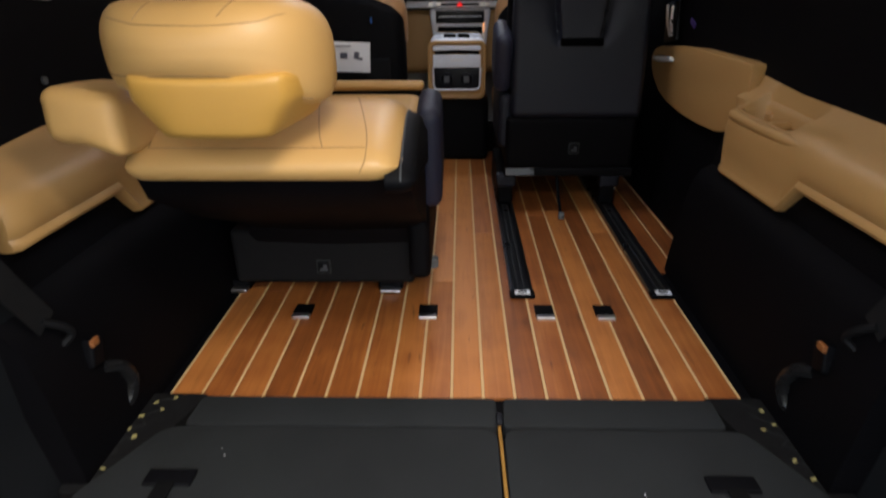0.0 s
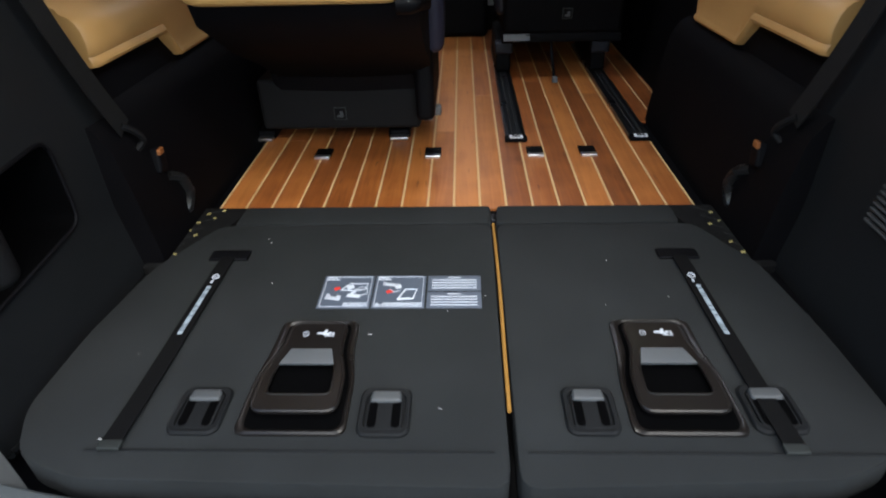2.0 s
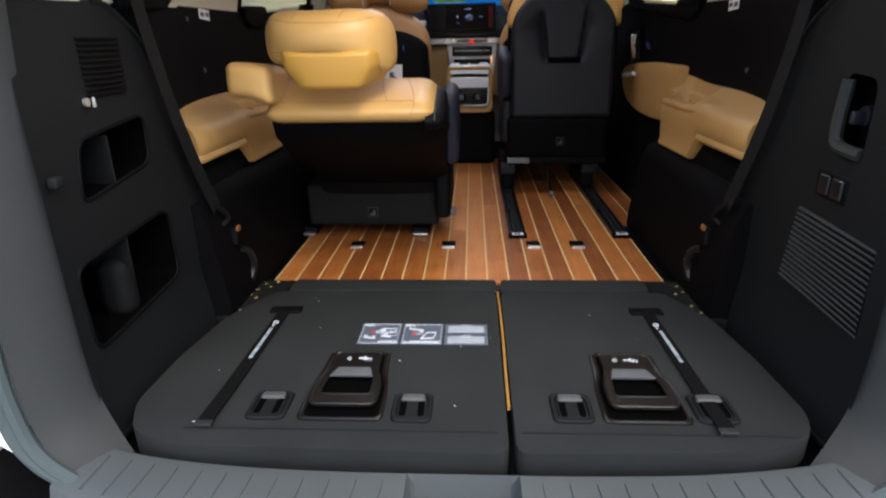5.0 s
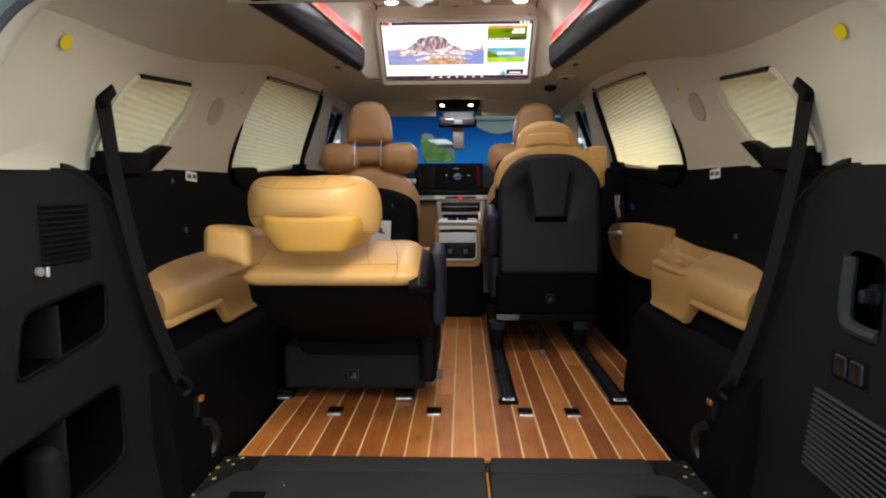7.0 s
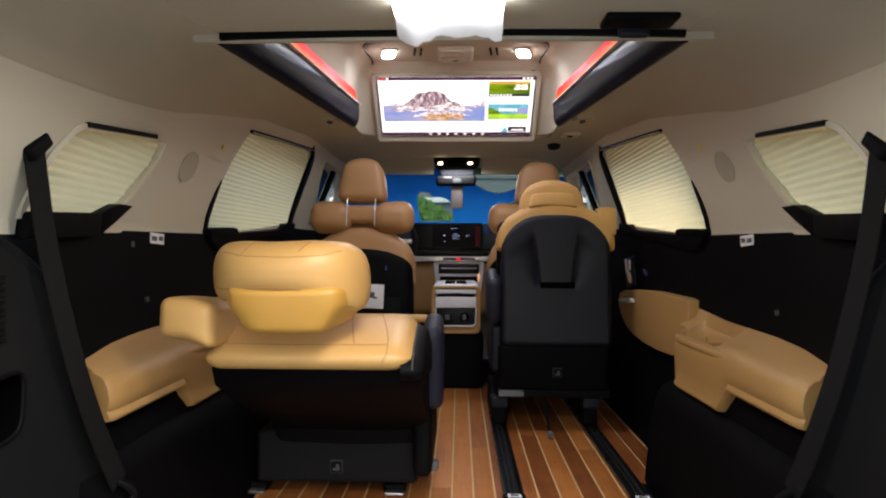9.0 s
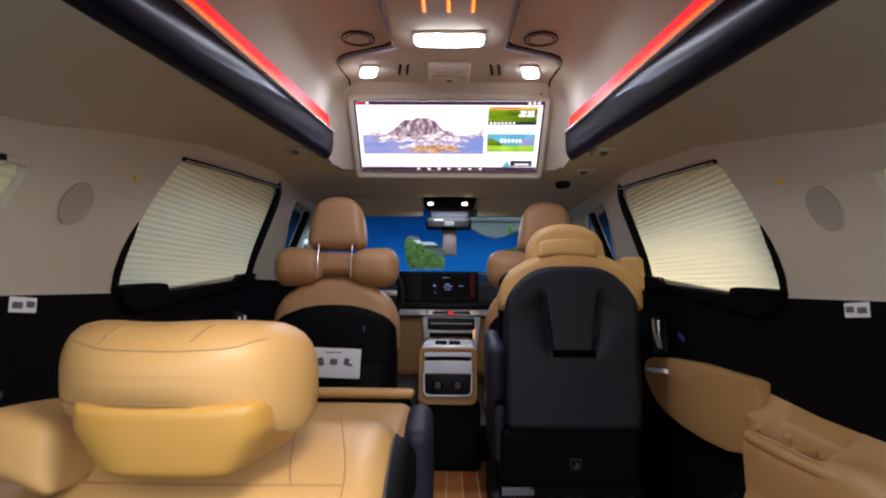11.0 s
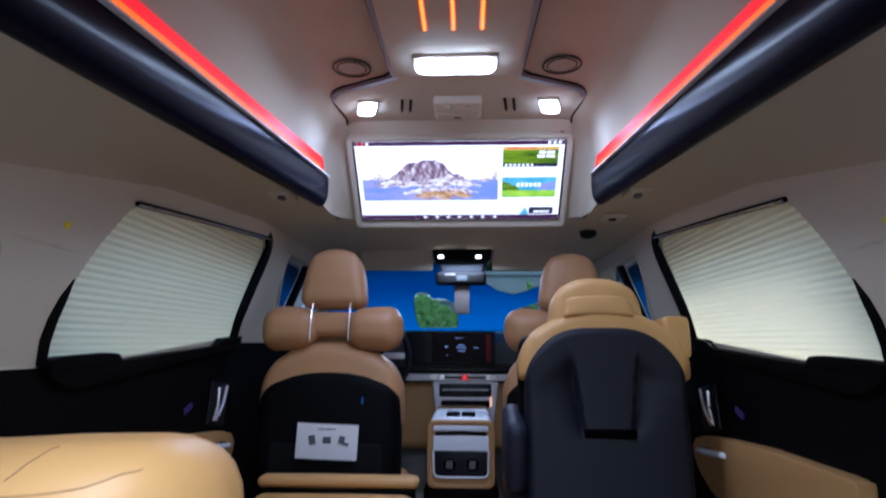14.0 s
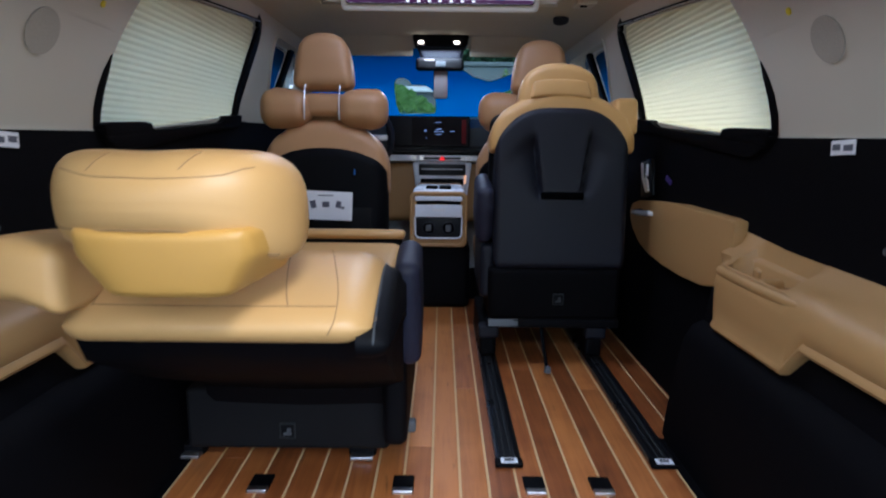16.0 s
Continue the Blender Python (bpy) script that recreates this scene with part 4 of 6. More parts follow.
part("striker", tube(smooth_path([(-0.010, -1.285, -0.060), (-0.010, -1.285, -0.012), (-0.010, -1.272, -0.002), (-0.010, -1.259, -0.012), (-0.010, -1.259, -0.060)], 4), 0.004, 8, (1, 0, 0)), CHROME, sill, "polished steel striker")
part("striker_plate", puff((0.050, 0.055, 0.004), (-0.010, -1.272, -0.0615), 0.0015, n=2), SHELL, sill)
rows = [[(x, -1.205 - e * (1 - 0.3 * (abs(x) / 0.9) ** 3) + 0.09 * (abs(x) / 0.9) ** 3, z) for x in np.linspace(-0.94, 0.94, 21)] for e, z in ((0.12, -0.045), (0.17, -0.05), (0.21, -0.09), (0.23, -0.25), (0.20, -0.42))]
setting(part("bumper", loft(rows, False, False), PAINT), "white painted rear bumper", "bumper")
front = loft([[(x, 2.62 - 0.10 * (x / 0.8) ** 2, z) for x in np.linspace(-0.95, 0.95, 11)] for z in (-0.4, 0.3, 0.86)] + [[(x, 2.52 - 0.10 * (x / 0.8) ** 2, 0.90) for x in np.linspace(-0.95, 0.95, 11)]], False, False)
setting(part("bulkhead", thicken(front, (0, 0.02, 0)), PAINT), "white painted front body", "body")
bt = bmesh.new()
for p in (((-0.95, -1.2, -0.06), (0.95, -1.2, -0.06), (0.95, 2.6, -0.06), (-0.95, 2.6, -0.06)),):
    bt.faces.new([bt.verts.new(q) for q in p])
setting(part("underbody", thicken(bt, (0, 0, -0.02)), BLACK), "black underbody panel", "underbody")

# ---- windows and blinds ----


def crossing(loop, z):
    ys = []
    for (a, b), (c, d) in zip(loop, loop[1:] + loop[:1]):
        if (b - z) * (d - z) < 0:
            ys.append(a + (c - a) * (z - b) / (d - b))
    return (min(ys), max(ys)) if len(ys) > 1 else None


def window(number, loop, s, label, blind):
    win = new("window_%d" % number)
    setting(win, label, "window")
    cy, cz = np.mean([p[0] for p in loop]), np.mean([p[1] for p in loop])
    pane = prism([(s * (side_x(y, z) + 0.07), y, z) for y, z in loop], (s * 0.004, 0, 0))
    part("pane", pane, GLASS, win).visible_shadow = False
    ring = [Vector((s * (side_x(y, z) - 0.001), cy + (y - cy) * 1.01, cz + (z - cz) * 1.01)) for y, z in loop]
    if number in (1, 4):
        # broad along the front edge
        edge = ((1.04, 1.230), (1.080, 1.214), (1.092, 1.165), (1.080, 1.06), (1.073, 0.95), (1.092, 0.875), (1.098, 0.862))
        ring = [Vector((s * (side_x(q[0], q[1]) - 0.001), q[0], q[1])) for q in smooth_path([(y, z, 0) for y, z in edge], 4)]
        w, face = 0.026, BLACK
    else:
        ring = ring + ring[:2]
        w, face = 0.006, PILLAR
    part("window_frame", sweep(ring, [(-w, -0.006), (w - 0.001, -0.006), (w, 0.0), (w - 0.001, 0.007), (-w, 0.007)], (s, 0, 0)), face, win, "black rubber window frame" if face is BLACK else "beige window edge")
    if number in (1, 4):
        crescent = ((0.142, 0.985), (0.129, 0.950), (0.126, 0.910), (0.133, 0.868), (0.158, 0.818), (0.182, 0.818), (0.163, 0.862), (0.153, 0.905), (0.149, 0.950))
        part("rear_seal", prism([(s * (side_x(y, z) - 0.0035), y, z) for y, z in crescent], (s * 0.012, 0, 0)), BLACK, win, "crescent of black rear seal")
    if not blind:
        return
    b = thing("window_blind", "drawn cream pleated window blind", "blind", (0, 0, 0), "pleated blinds")
    z0, z1 = min(p[1] for p in loop) + 0.004, max(p[1] for p in loop) - 0.004
    n = int((z1 - z0) / 0.0075)
    rows = []
    for k in range(n + 1):
        z = z0 + (z1 - z0) * k / n
        span = crossing(loop, z)
        if span:
            rows.append([(s * (side_x(y, z) + (0.0128 if k % 2 else 0.0158) + 0.0015 * math.sin(31 * y + k)), y, z) for y in np.linspace(span[0] - 0.004, span[1] + 0.004, 12)])
    part("pleats", loft(rows, False, False), CLOTH, b, angle=10)
    top = max(loop, key=lambda p: p[1])[1]
    span = crossing(loop, top - 0.03)
    ends = ((-0.64, 1.001), (-0.33, 1.036))
    if number in (2, 5):
        part("pale_strip", tube([(s * (side_x(y, z) - 0.006), y, z - 0.011) for y, z in ends], 0.004, 6), CLOTH, b, "pale fabric strip")
    if number in (1, 4):
        ends = ((0.215, 1.154), (0.50, 1.180), (1.04, 1.226))
        part("chrome_edge", tube([(s * (side_x(y, z) - 0.011), y, z - 0.004) for y, z in ends], 0.0022, 6), STEEL, b, "bright rail edge")
    sp2 = [(s * (side_x(y, z) - 0.004), y, z) for y, z in ends]
    part("head_rail", sweep(sp2, [(-0.005, -0.005), (0.005, -0.005), (0.005, 0.005), (-0.005, 0.005)]), BLACK, b, "dark blind rail")


for s, side in SIDES:
    o = 0 if s < 0 else 3
    window(1 + o, DOOR_WIN, s, "sliding door window with black frame", True)
    window(2 + o, QUARTER_WIN, s, "rear quarter window with a beige edge", True)
    window(3 + o, FRONT_WIN, s, "tinted front door window behind the beige pillar", False)
    led = thing("window_ledge", "black moulded ledge under the quarter window", "ledge", (0, 0, 0), "window ledges")
    poly = [(-0.455, 0.802), (-0.40, 0.83), (-0.335, 0.872), (-0.41, 0.872), (-0.475, 0.848)]
    part("raised_end", prism([(s * (side_x(y, z) - 0.022), y, z) for y, z in poly], (s * 0.03, 0, 0), 0.004), BLACK, led)
    poly = [(-0.73, 0.79), (-0.456, 0.80), (-0.476, 0.848), (-0.725, 0.838)]
    part("moulding", prism([(s * (side_x(y, z) - 0.022), y, z) for y, z in poly], (s * 0.03, 0, 0), 0.004), BLACK, led)
    led = thing("window_ledge", "black moulded ledge under the sliding door window", "ledge", (0, 0, 0), "window ledges")
    poly = corner_round([(0.425, 0.812), (0.392, 0.838), (0.35, 0.841), (0.19, 0.836), (0.158, 0.828), (0.175, 0.800)], 0.008, 2)
    part("raised_end", prism([(s * (side_x(y, z) - 0.023), y, z) for y, z in poly], (s * 0.03, 0, 0), 0.004), BLACK, led)
    poly = corner_round([(0.160, 0.818), (0.178, 0.795), (0.226, 0.772), (0.275, 0.765), (0.89, 0.820), (1.15, 0.84), (1.12, 0.884), (0.965, 0.876), (0.915, 0.851), (0.44, 0.822), (0.17, 0.820)], 0.008, 2)
    part("moulding", prism([(s * (side_x(y, z) - 0.020), y, z) for y, z in poly], (s * 0.03, 0, 0), 0.004), BLACK, led)

# ---- folded third-row panels ----
Z_PANEL = 0.030
LATCH = mat("latch_grey", (0.050, 0.054, 0.058), 0.6, 0, 0.15, 8, 0.3, 600)


def cargo_panel(poly, label):
    p = thing("folded_seat_back", label, "seat back", (0, 0, 0), "folded third-row seat backs")
    part("carpet_board", prism([(a, b, -0.03) for a, b in corner_round(poly, 0.03, 3)], (0, 0, Z_PANEL + 0.03), 0.005), CARPET, p)
    return p


LEFT_P = [(-0.555, -0.47), (0.086, -0.47), (0.084, -1.166), (-0.53, -1.155), (-0.630, -1.118), (-0.672, -1.03), (-0.668, -0.85), (-0.640, -0.645)]
RIGHT_P = [(0.098, -0.47), (0.55, -0.47), (0.632, -0.635), (0.656, -0.85), (0.662, -1.04), (0.632, -1.105), (0.53, -1.148), (0.096, -1.166)]
lp = cargo_panel(LEFT_P, "wide black carpeted seat back folded flat")
rp = cargo_panel(RIGHT_P, "narrow black carpeted seat back folded flat")
for p, x0, x1 in ((lp, -0.525, 0.088), (rp, 0.098, 0.525)):
    part("flap", prism([(a, b, -0.03) for a, b in corner_round([(x0, -0.463), (x1, -0.463), (x1, -0.378), (x0 + 0.005, -0.378)], 0.012, 3)], (0, 0, 0.058), 0.006), CARPET, p, "black carpet flap")
part("hinge_line", puff((0.60, 0.004, 0.004), (-0.235, -1.108, Z_PANEL), 0.0015, n=1), TRIM, lp)
part("hinge_line", puff((0.50, 0.004, 0.004), (0.36, -1.108, Z_PANEL), 0.0015, n=1), TRIM, rp)
cord = thing("trim_cord", "frayed orange piping along the gap between the folded seats", "piping")
part("piping", tube(smooth_path([(0.091, -0.455, 0.020), (0.092, -0.6, 0.026), (0.092, -0.75, 0.028), (0.0905, -0.9, 0.028), (0.090, -1.03, 0.026)], 6), 0.0034, 7), CORD, cord)
part("lock_knob", puff((0.014, 0.03, 0.012), (0.092, -0.44, 0.026), 0.004, n=2), GLOSSBLACK, cord)


def release(x, y):
    """Seat-back release: recessed tray, hooded lever."""
    r = thing("seat_release", "black plastic release lever in a recessed tray", "release lever", (x, y, Z_PANEL), "seat release levers")
    outer = [(-0.070, 0.131), (0.070, 0.131), (0.071, 0.050), (0.082, -0.016), (0.084, -0.127), (-0.086, -0.127), (-0.083, -0.016), (-0.074, 0.050)]
    inner = [(-0.057, 0.125), (0.057, 0.125), (0.057, 0.050), (0.074, -0.018), (0.074, -0.116), (-0.074, -0.116), (-0.074, -0.018), (-0.057, 0.050)]
    part("tray", loft([[(a, b, z) for a, b in corner_round([(p[0] * (1 - k) + q[0] * k, p[1] * (1 - k) + q[1] * k) for p, q in zip(outer, inner)], 0.018)] for k, z in ((0, 0.0), (0.05, 0.004), (0.35, 0.0062), (0.75, 0.005), (1.0, 0.0015))]), MOCHA, r)
    # flat floor, near-black in place of the shade of a deep tray
    part("tray_floor", prism([(a, b, 0.0005) for a, b in corner_round(inner, 0.018)], (0, 0, 0.0018)), RECESS_SHADE, r, "tray floor with shade painted as near-black")

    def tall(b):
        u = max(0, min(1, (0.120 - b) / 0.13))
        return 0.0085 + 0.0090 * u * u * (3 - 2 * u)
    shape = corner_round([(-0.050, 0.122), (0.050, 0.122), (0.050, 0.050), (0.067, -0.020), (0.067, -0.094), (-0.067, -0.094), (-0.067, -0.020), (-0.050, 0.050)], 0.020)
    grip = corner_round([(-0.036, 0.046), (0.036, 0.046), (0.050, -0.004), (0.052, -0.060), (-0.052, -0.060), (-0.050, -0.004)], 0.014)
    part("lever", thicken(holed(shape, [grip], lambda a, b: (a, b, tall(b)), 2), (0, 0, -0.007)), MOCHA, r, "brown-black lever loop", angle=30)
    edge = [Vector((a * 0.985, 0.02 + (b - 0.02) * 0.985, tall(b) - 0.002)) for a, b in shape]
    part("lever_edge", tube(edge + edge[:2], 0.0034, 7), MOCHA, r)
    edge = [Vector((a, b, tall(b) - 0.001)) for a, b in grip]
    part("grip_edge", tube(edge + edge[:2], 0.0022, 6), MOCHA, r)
    # flat plate painted as the shade under the lever
    part("finger_well", puff((0.106, 0.108, 0.003), (0, -0.007, 0.0040), 0.001, n=1), RECESS_SHADE, r, "finger well with shade painted as near-black")
    part("lever_lip", prism([(-0.035, 0.046, 0.0152), (0.035, 0.046, 0.0152), (0.046, 0.004, 0.0200), (-0.046, 0.004, 0.0200)], (0, 0.002, -0.006), 0.0018), GREY, r, "grey lever lip")
    ring = [Vector((-0.020 + 0.0050 * math.cos(a), 0.088 + 0.0058 * math.sin(a), tall(0.088) + 0.0006)) for a in np.linspace(0, 2 * math.pi, 15)]
    z = tall(0.088) + 0.0006
    part("pictogram", join(tube(ring, 0.0007, 5), puff((0.0012, 0.005, 0.0008), (-0.020, 0.088, z), 0.0003, n=1), puff((0.012, 0.005, 0.0008), (0.006, 0.090, z), 0.0003, n=1), puff((0.005, 0.013, 0.0008), (0.014, 0.092, z), 0.0003, n=1, rot=(0, 0, -15)), puff((0.017, 0.0022, 0.0008), (0.022, 0.083, z), 0.0003, n=1), puff((0.0025, 0.011, 0.0008), (0.029, 0.087, z), 0.0003, n=1), puff((0.010, 0.005, 0.0008), (0.021, 0.089, z), 0.0003, n=1, rot=(0, 0, 25))), DECALW, r)
    return r


r1 = release(-0.240, -0.955)
copy_thing(r1, pose(0.353, -0.952, Z_PANEL))


def anchor(x, y):
    """Child-seat anchor cover."""
    c = thing("anchor_cover", "small black moulded anchor loop cover", "anchor", (x, y, Z_PANEL), "anchor covers")
    part("surround", loft([[(a, b, z) for a, b in rounded(-0.003, 0, 0.080 * k, 0.094 * k, 0.016)] for k, z in ((1, 0), (1, 0.004), (0.94, 0.007), (0.80, 0.006), (0.76, 0.0012))]), TRIM, c)
    part("tongue", puff((0.056, 0.068, 0.006), (-0.003, -0.004, 0.0030), 0.0025, n=2), TRIM, c)
    for x in (-0.021, 0.015):
        # solid insets whose colour imitates the shade in open slots
        part("slot", prism([(a, b, 0.0050) for a, b in rounded(x, -0.008, 0.013, 0.050, 0.006, 4)], (0, 0, 0.0018)), RECESS_SHADE, c, "near-black inset painted as a shaded slot")
    part("bar", puff((0.048, 0.022, 0.012), (-0.003, 0.026, 0.006), 0.005, n=2, f=lambda p: (p.x * (1 - 4 * p.y), p.y, p.z)), LATCH, c, "grey bar")
    return c


a1 = anchor(-0.385, -1.035)
for x, y in ((-0.098, -1.037), (0.215, -1.032), (0.488, -1.028)):
    copy_thing(a1, pose(x, y, Z_PANEL))


def strap(x0, x1, flip):
    w = thing("strap", "black webbing strap with white printed lettering", "strap", (0, 0, 0), "seat back straps")
    pts = smooth_path([(x0, -0.600, 0.030), (x0, -0.63, 0.036), (x0 + (x1 - x0) * 0.3, -0.78, 0.037), (x0 + (x1 - x0) * 0.7, -0.98, 0.037), (x1, -1.10, 0.040)], 4)
    part("webbing", sweep(pts, [(-0.015, -0.0012), (0.015, -0.0012), (0.015, 0.0012), (-0.015, 0.0012)]), RUBBER, w)
    part("end_tab", puff((0.034, 0.016, 0.006), (x1, -1.106, 0.039), 0.002, n=1), SLATE, w, "dark grey folded tab")
    part("plate", puff((0.085, 0.035, 0.008), (x0, -0.603, 0.032), 0.003, n=2), BLACK, w)
    part("emblem", join(tube([Vector((x0 + 0.0065 * math.cos(a), -0.690 + 0.0075 * math.sin(a), 0.0385)) for a in np.linspace(0, 2 * math.pi, 15)], 0.0014, 5), puff((0.008, 0.0016, 0.0008), (x0, -0.690, 0.0385), 0.0003, n=1), puff((0.0045, 0.009, 0.0008), (x0 - 0.002, -0.707, 0.0387), 0.0003, n=1)), DECALW, w)
    rt = random.Random(7)
    y = -0.722
    while y > -0.865:
        l = rt.choice((0.003, 0.004, 0.005))
        f = (-0.60 - y) / 0.5
        part("print_bar", puff((0.0088, l, 0.0008), (x0 + (x1 - x0) * f, y - l / 2, 0.0388), 0.0003, n=1), STRAPINK, w)
        y -= l + rt.choice((0.0010, 0.0012, 0.0035))


strap(-0.487, -0.494, 1)
strap(0.474, 0.483, 1)

dec = thing("instruction_decal", "three grey instruction decals with white diagrams", "decal")
for x0, x1 in ((-0.262, -0.160), (-0.157, -0.055)):
    part("card", puff((x1 - x0, 0.105, 0.0012), ((x0 + x1) / 2, -0.731, Z_PANEL + 0.0006), 0.0005, n=1), DECAL, dec)
    cx = (x0 + x1) / 2
    zd = Z_PANEL + 0.0016
    first = x0 < -0.2

    def line(pts, r=0.0011):
        part("diagram_line", tube([(cx + a, -0.731 + b, zd) for a, b in pts], r, 5), DECALW, dec)
    line([(-0.046, -0.048), (0.046, -0.048), (0.046, 0.048), (-0.046, 0.048), (-0.046, -0.048)], 0.0007)
    if first:
        line([(-0.012, 0.004), (0.004, 0.026), (0.022, 0.024), (0.040, 0.026), (0.036, 0.006), (0.014, 0.002), (-0.012, 0.004)])
        line([(0.016, 0.004), (0.030, 0.016), (0.040, 0.010), (0.042, -0.008), (0.030, -0.012)], 0.0008)
        for dx, dy, w, h, a in ((0.006, 0.014, 0.014, 0.012, 25), (0.016, -0.014, 0.026, 0.010, -8), (0.014, -0.004, 0.010, 0.006, 30), (-0.024, -0.022, 0.030, 0.009, -12), (-0.034, -0.014, 0.008, 0.012, 30), (-0.014, -0.018, 0.008, 0.010, -20)):
            part("diagram_bar", puff((w, h, 0.0008), (cx + dx, -0.731 + dy, zd), 0.0003, n=1, rot=(0, 0, a)), DECALW, dec)
    else:
        line([(-0.002, -0.026), (0.012, 0.006), (0.034, 0.006), (0.028, -0.024), (-0.002, -0.026)], 0.0016)
        line([(-0.020, 0.006), (-0.010, -0.002), (0.002, 0.002)], 0.0008)
        for dx, dy, w, h, a in ((-0.020, 0.022, 0.030, 0.008, -10), (-0.004, 0.016, 0.012, 0.014, 15), (-0.032, 0.026, 0.006, 0.010, 0), (0.010, -0.024, 0.026, 0.006, 6)):
            part("diagram_bar", puff((w, h, 0.0008), (cx + dx, -0.731 + dy, zd), 0.0003, n=1, rot=(0, 0, a)), DECALW, dec)
        part("warning_mark", prism([(x0 + 0.006, -0.776, zd), (x0 + 0.016, -0.776, zd), (x0 + 0.011, -0.767, zd)], (0, 0, 0.0006)), DECALW, dec)
    part("red_mark", puff((0.012, 0.009, 0.0008), (cx - 0.020, -0.722 if first else -0.732, Z_PANEL + 0.0017), 0.0003, n=1, rot=(0, 0, 30)), REDP, dec)
    for k, w in ((0, 0.020), (1, 0.026)):
        part("caption_bar", puff((w, 0.0030, 0.0008), (x0 + 0.006 + w / 2, -0.686 - 0.006 * k, zd), 0.0003, n=1), DECALW, dec)
    for k in (0, 1):
        w = 0.046 if first else (0.074 if k == 0 else 0.086)
        part("caption_bar", puff((w, 0.0028, 0.0008), (x1 - 0.006 - w / 2, -0.769 - 0.0055 * k, zd), 0.0003, n=1), DECALW, dec)
for y in (-0.704, -0.758):
    part("card", puff((0.106, 0.050, 0.0012), (0.002, y, Z_PANEL + 0.0006), 0.0005, n=1), DECAL, dec)
    for k in range(5):
        part("text_bar", puff((0.090 if k else 0.025, 0.0028, 0.0008), (0.002, y + 0.018 - 0.0085 * k, Z_PANEL + 0.0016), 0.0003, n=1), DECALW, dec)

for s, side in SIDES:
    mt = thing("floor_mat", "black quilted mat corner with gold stitching", "mat", (0, 0, 0), "mat corners")
    poly = corner_round([(s * 0.52, -0.352), (s * 0.640, -0.352), (s * 0.672, -0.50), (s * 0.685, -0.62), (s * 0.60, -0.62)], 0.01, 2)
    part("mat", prism([(a, b, -0.02) for a, b in poly], (0, 0, 0.032), 0.003), WEB, mt)
    rr = random.Random(3 if s < 0 else 8)
    knots = []
    for i in range(6):
        for j in range(2):
            x, y = 0.588 + 0.034 * j + 0.009 * i + rr.uniform(-0.004, 0.004), -0.368 - 0.040 * i - 0.020 * j + rr.uniform(-0.005, 0.005)
            knots.append((s * x, y, 0.0126))
            if rr.random() < 0.22:
                continue
            for a in (50, -40):
                part("stitch", puff((rr.uniform(0.007, 0.013), rr.uniform(0.0022, 0.0034), 0.002), (s * x, y, 0.0128), 0.0009, n=1, rot=(0, 0, a + rr.uniform(-20, 20))), GOLD, mt)
    for a, b in zip(knots, knots[1:]):
        part("thread", tube([a, b], 0.0005, 4), SLATE, mt, "thin dark thread")

# ---- floor fittings ----
rails = thing("seat_rail", "black twin-channel seat rail set into the floor", "seat rail", (0.189, 0.0, 0.0), "seat rails")
part("channel", sweep([(0, 0.088, 0), (0, 1.25, 0)], [(-0.032, 0.0), (-0.032, 0.012), (-0.024, 0.014), (-0.020, 0.008), (-0.010, 0.008), (-0.007, 0.014), (0.007, 0.014), (0.010, 0.008), (0.020, 0.008), (0.024, 0.014), (0.032, 0.012), (0.032, 0.0)]), ALU, rails, angle=20)
part("end_cap", puff((0.070, 0.030, 0.015), (0, 0.092, 0.008), 0.005, n=2), BLACK, rails)
part("label", puff((0.042, 0.022, 0.002), (0, 0.090, 0.0165), 0.0005, n=1), SILVER, rails, "silver foil label")
part("label_bar", puff((0.024, 0.012, 0.001), (0.0, 0.090, 0.0178), 0.0003, n=1), GREY, rails)
# ridge strips in a lighter grey that imitates their shiny highlights
for x in (-0.0085, 0.0085):
    part("track_lip", puff((0.0030, 1.14, 0.0030), (x, 0.68, 0.0145), 0.001, n=1), COVER, rails, "dark grey ridge strip with its sheen painted lighter")
copy_thing(rails, pose(0.578, 0.0, 0.0))
hk = thing("floor_anchor", "black floor pocket with a bare steel lip", "floor anchor", (-0.407, 0, 0), "floor anchors")
part("pocket", puff((0.050, 0.055, 0.008), (0, 0.012, 0.002), 0.003, n=2), BLACK, hk)
part("lip", puff((0.048, 0.018, 0.010), (0, -0.022, 0.003), 0.003, n=2), STEEL, hk, "bare steel lip")
for x in (-0.07, 0.24, 0.398):
    copy_thing(hk, pose(x, 0, 0))

# ---- reclined second-row seat ----
def tag(parent, at, way_y=-1):
    p = part("emblem_tag", puff((0.038, 0.003, 0.040), at, 0.001, n=1), SLATE, parent, "small square grey tag")
    part("tag_inset", puff((0.031, 0.002, 0.033), (at[0], at[1] + way_y * 0.002, at[2]), 0.0008, n=1), BLACK, p)
    part("tag_mark", join(puff((0.020, 0.001, 0.008), (at[0], at[1] + way_y * 0.0035, at[2] - 0.007), 0.0003, n=1), puff((0.010, 0.001, 0.016), (at[0] + 0.004, at[1] + way_y * 0.0035, at[2]), 0.0003, n=1)), LATCH, p)


ls = thing("lounge_seat", "reclined camel leather lounge seat with winged headrest", "seat")


# side outline of the reclined backrest, carried across its width
BACK = corner_round([(-0.428, 0.510), (-0.440, 0.535), (-0.420, 0.556), (-0.36, 0.583), (-0.27, 0.612), (-0.20, 0.607), (-0.10, 0.560), (0.40, 0.432), (0.41, 0.39), (0.2, 0.385), (-0.12, 0.455), (-0.39, 0.502)], 0.034, 4)


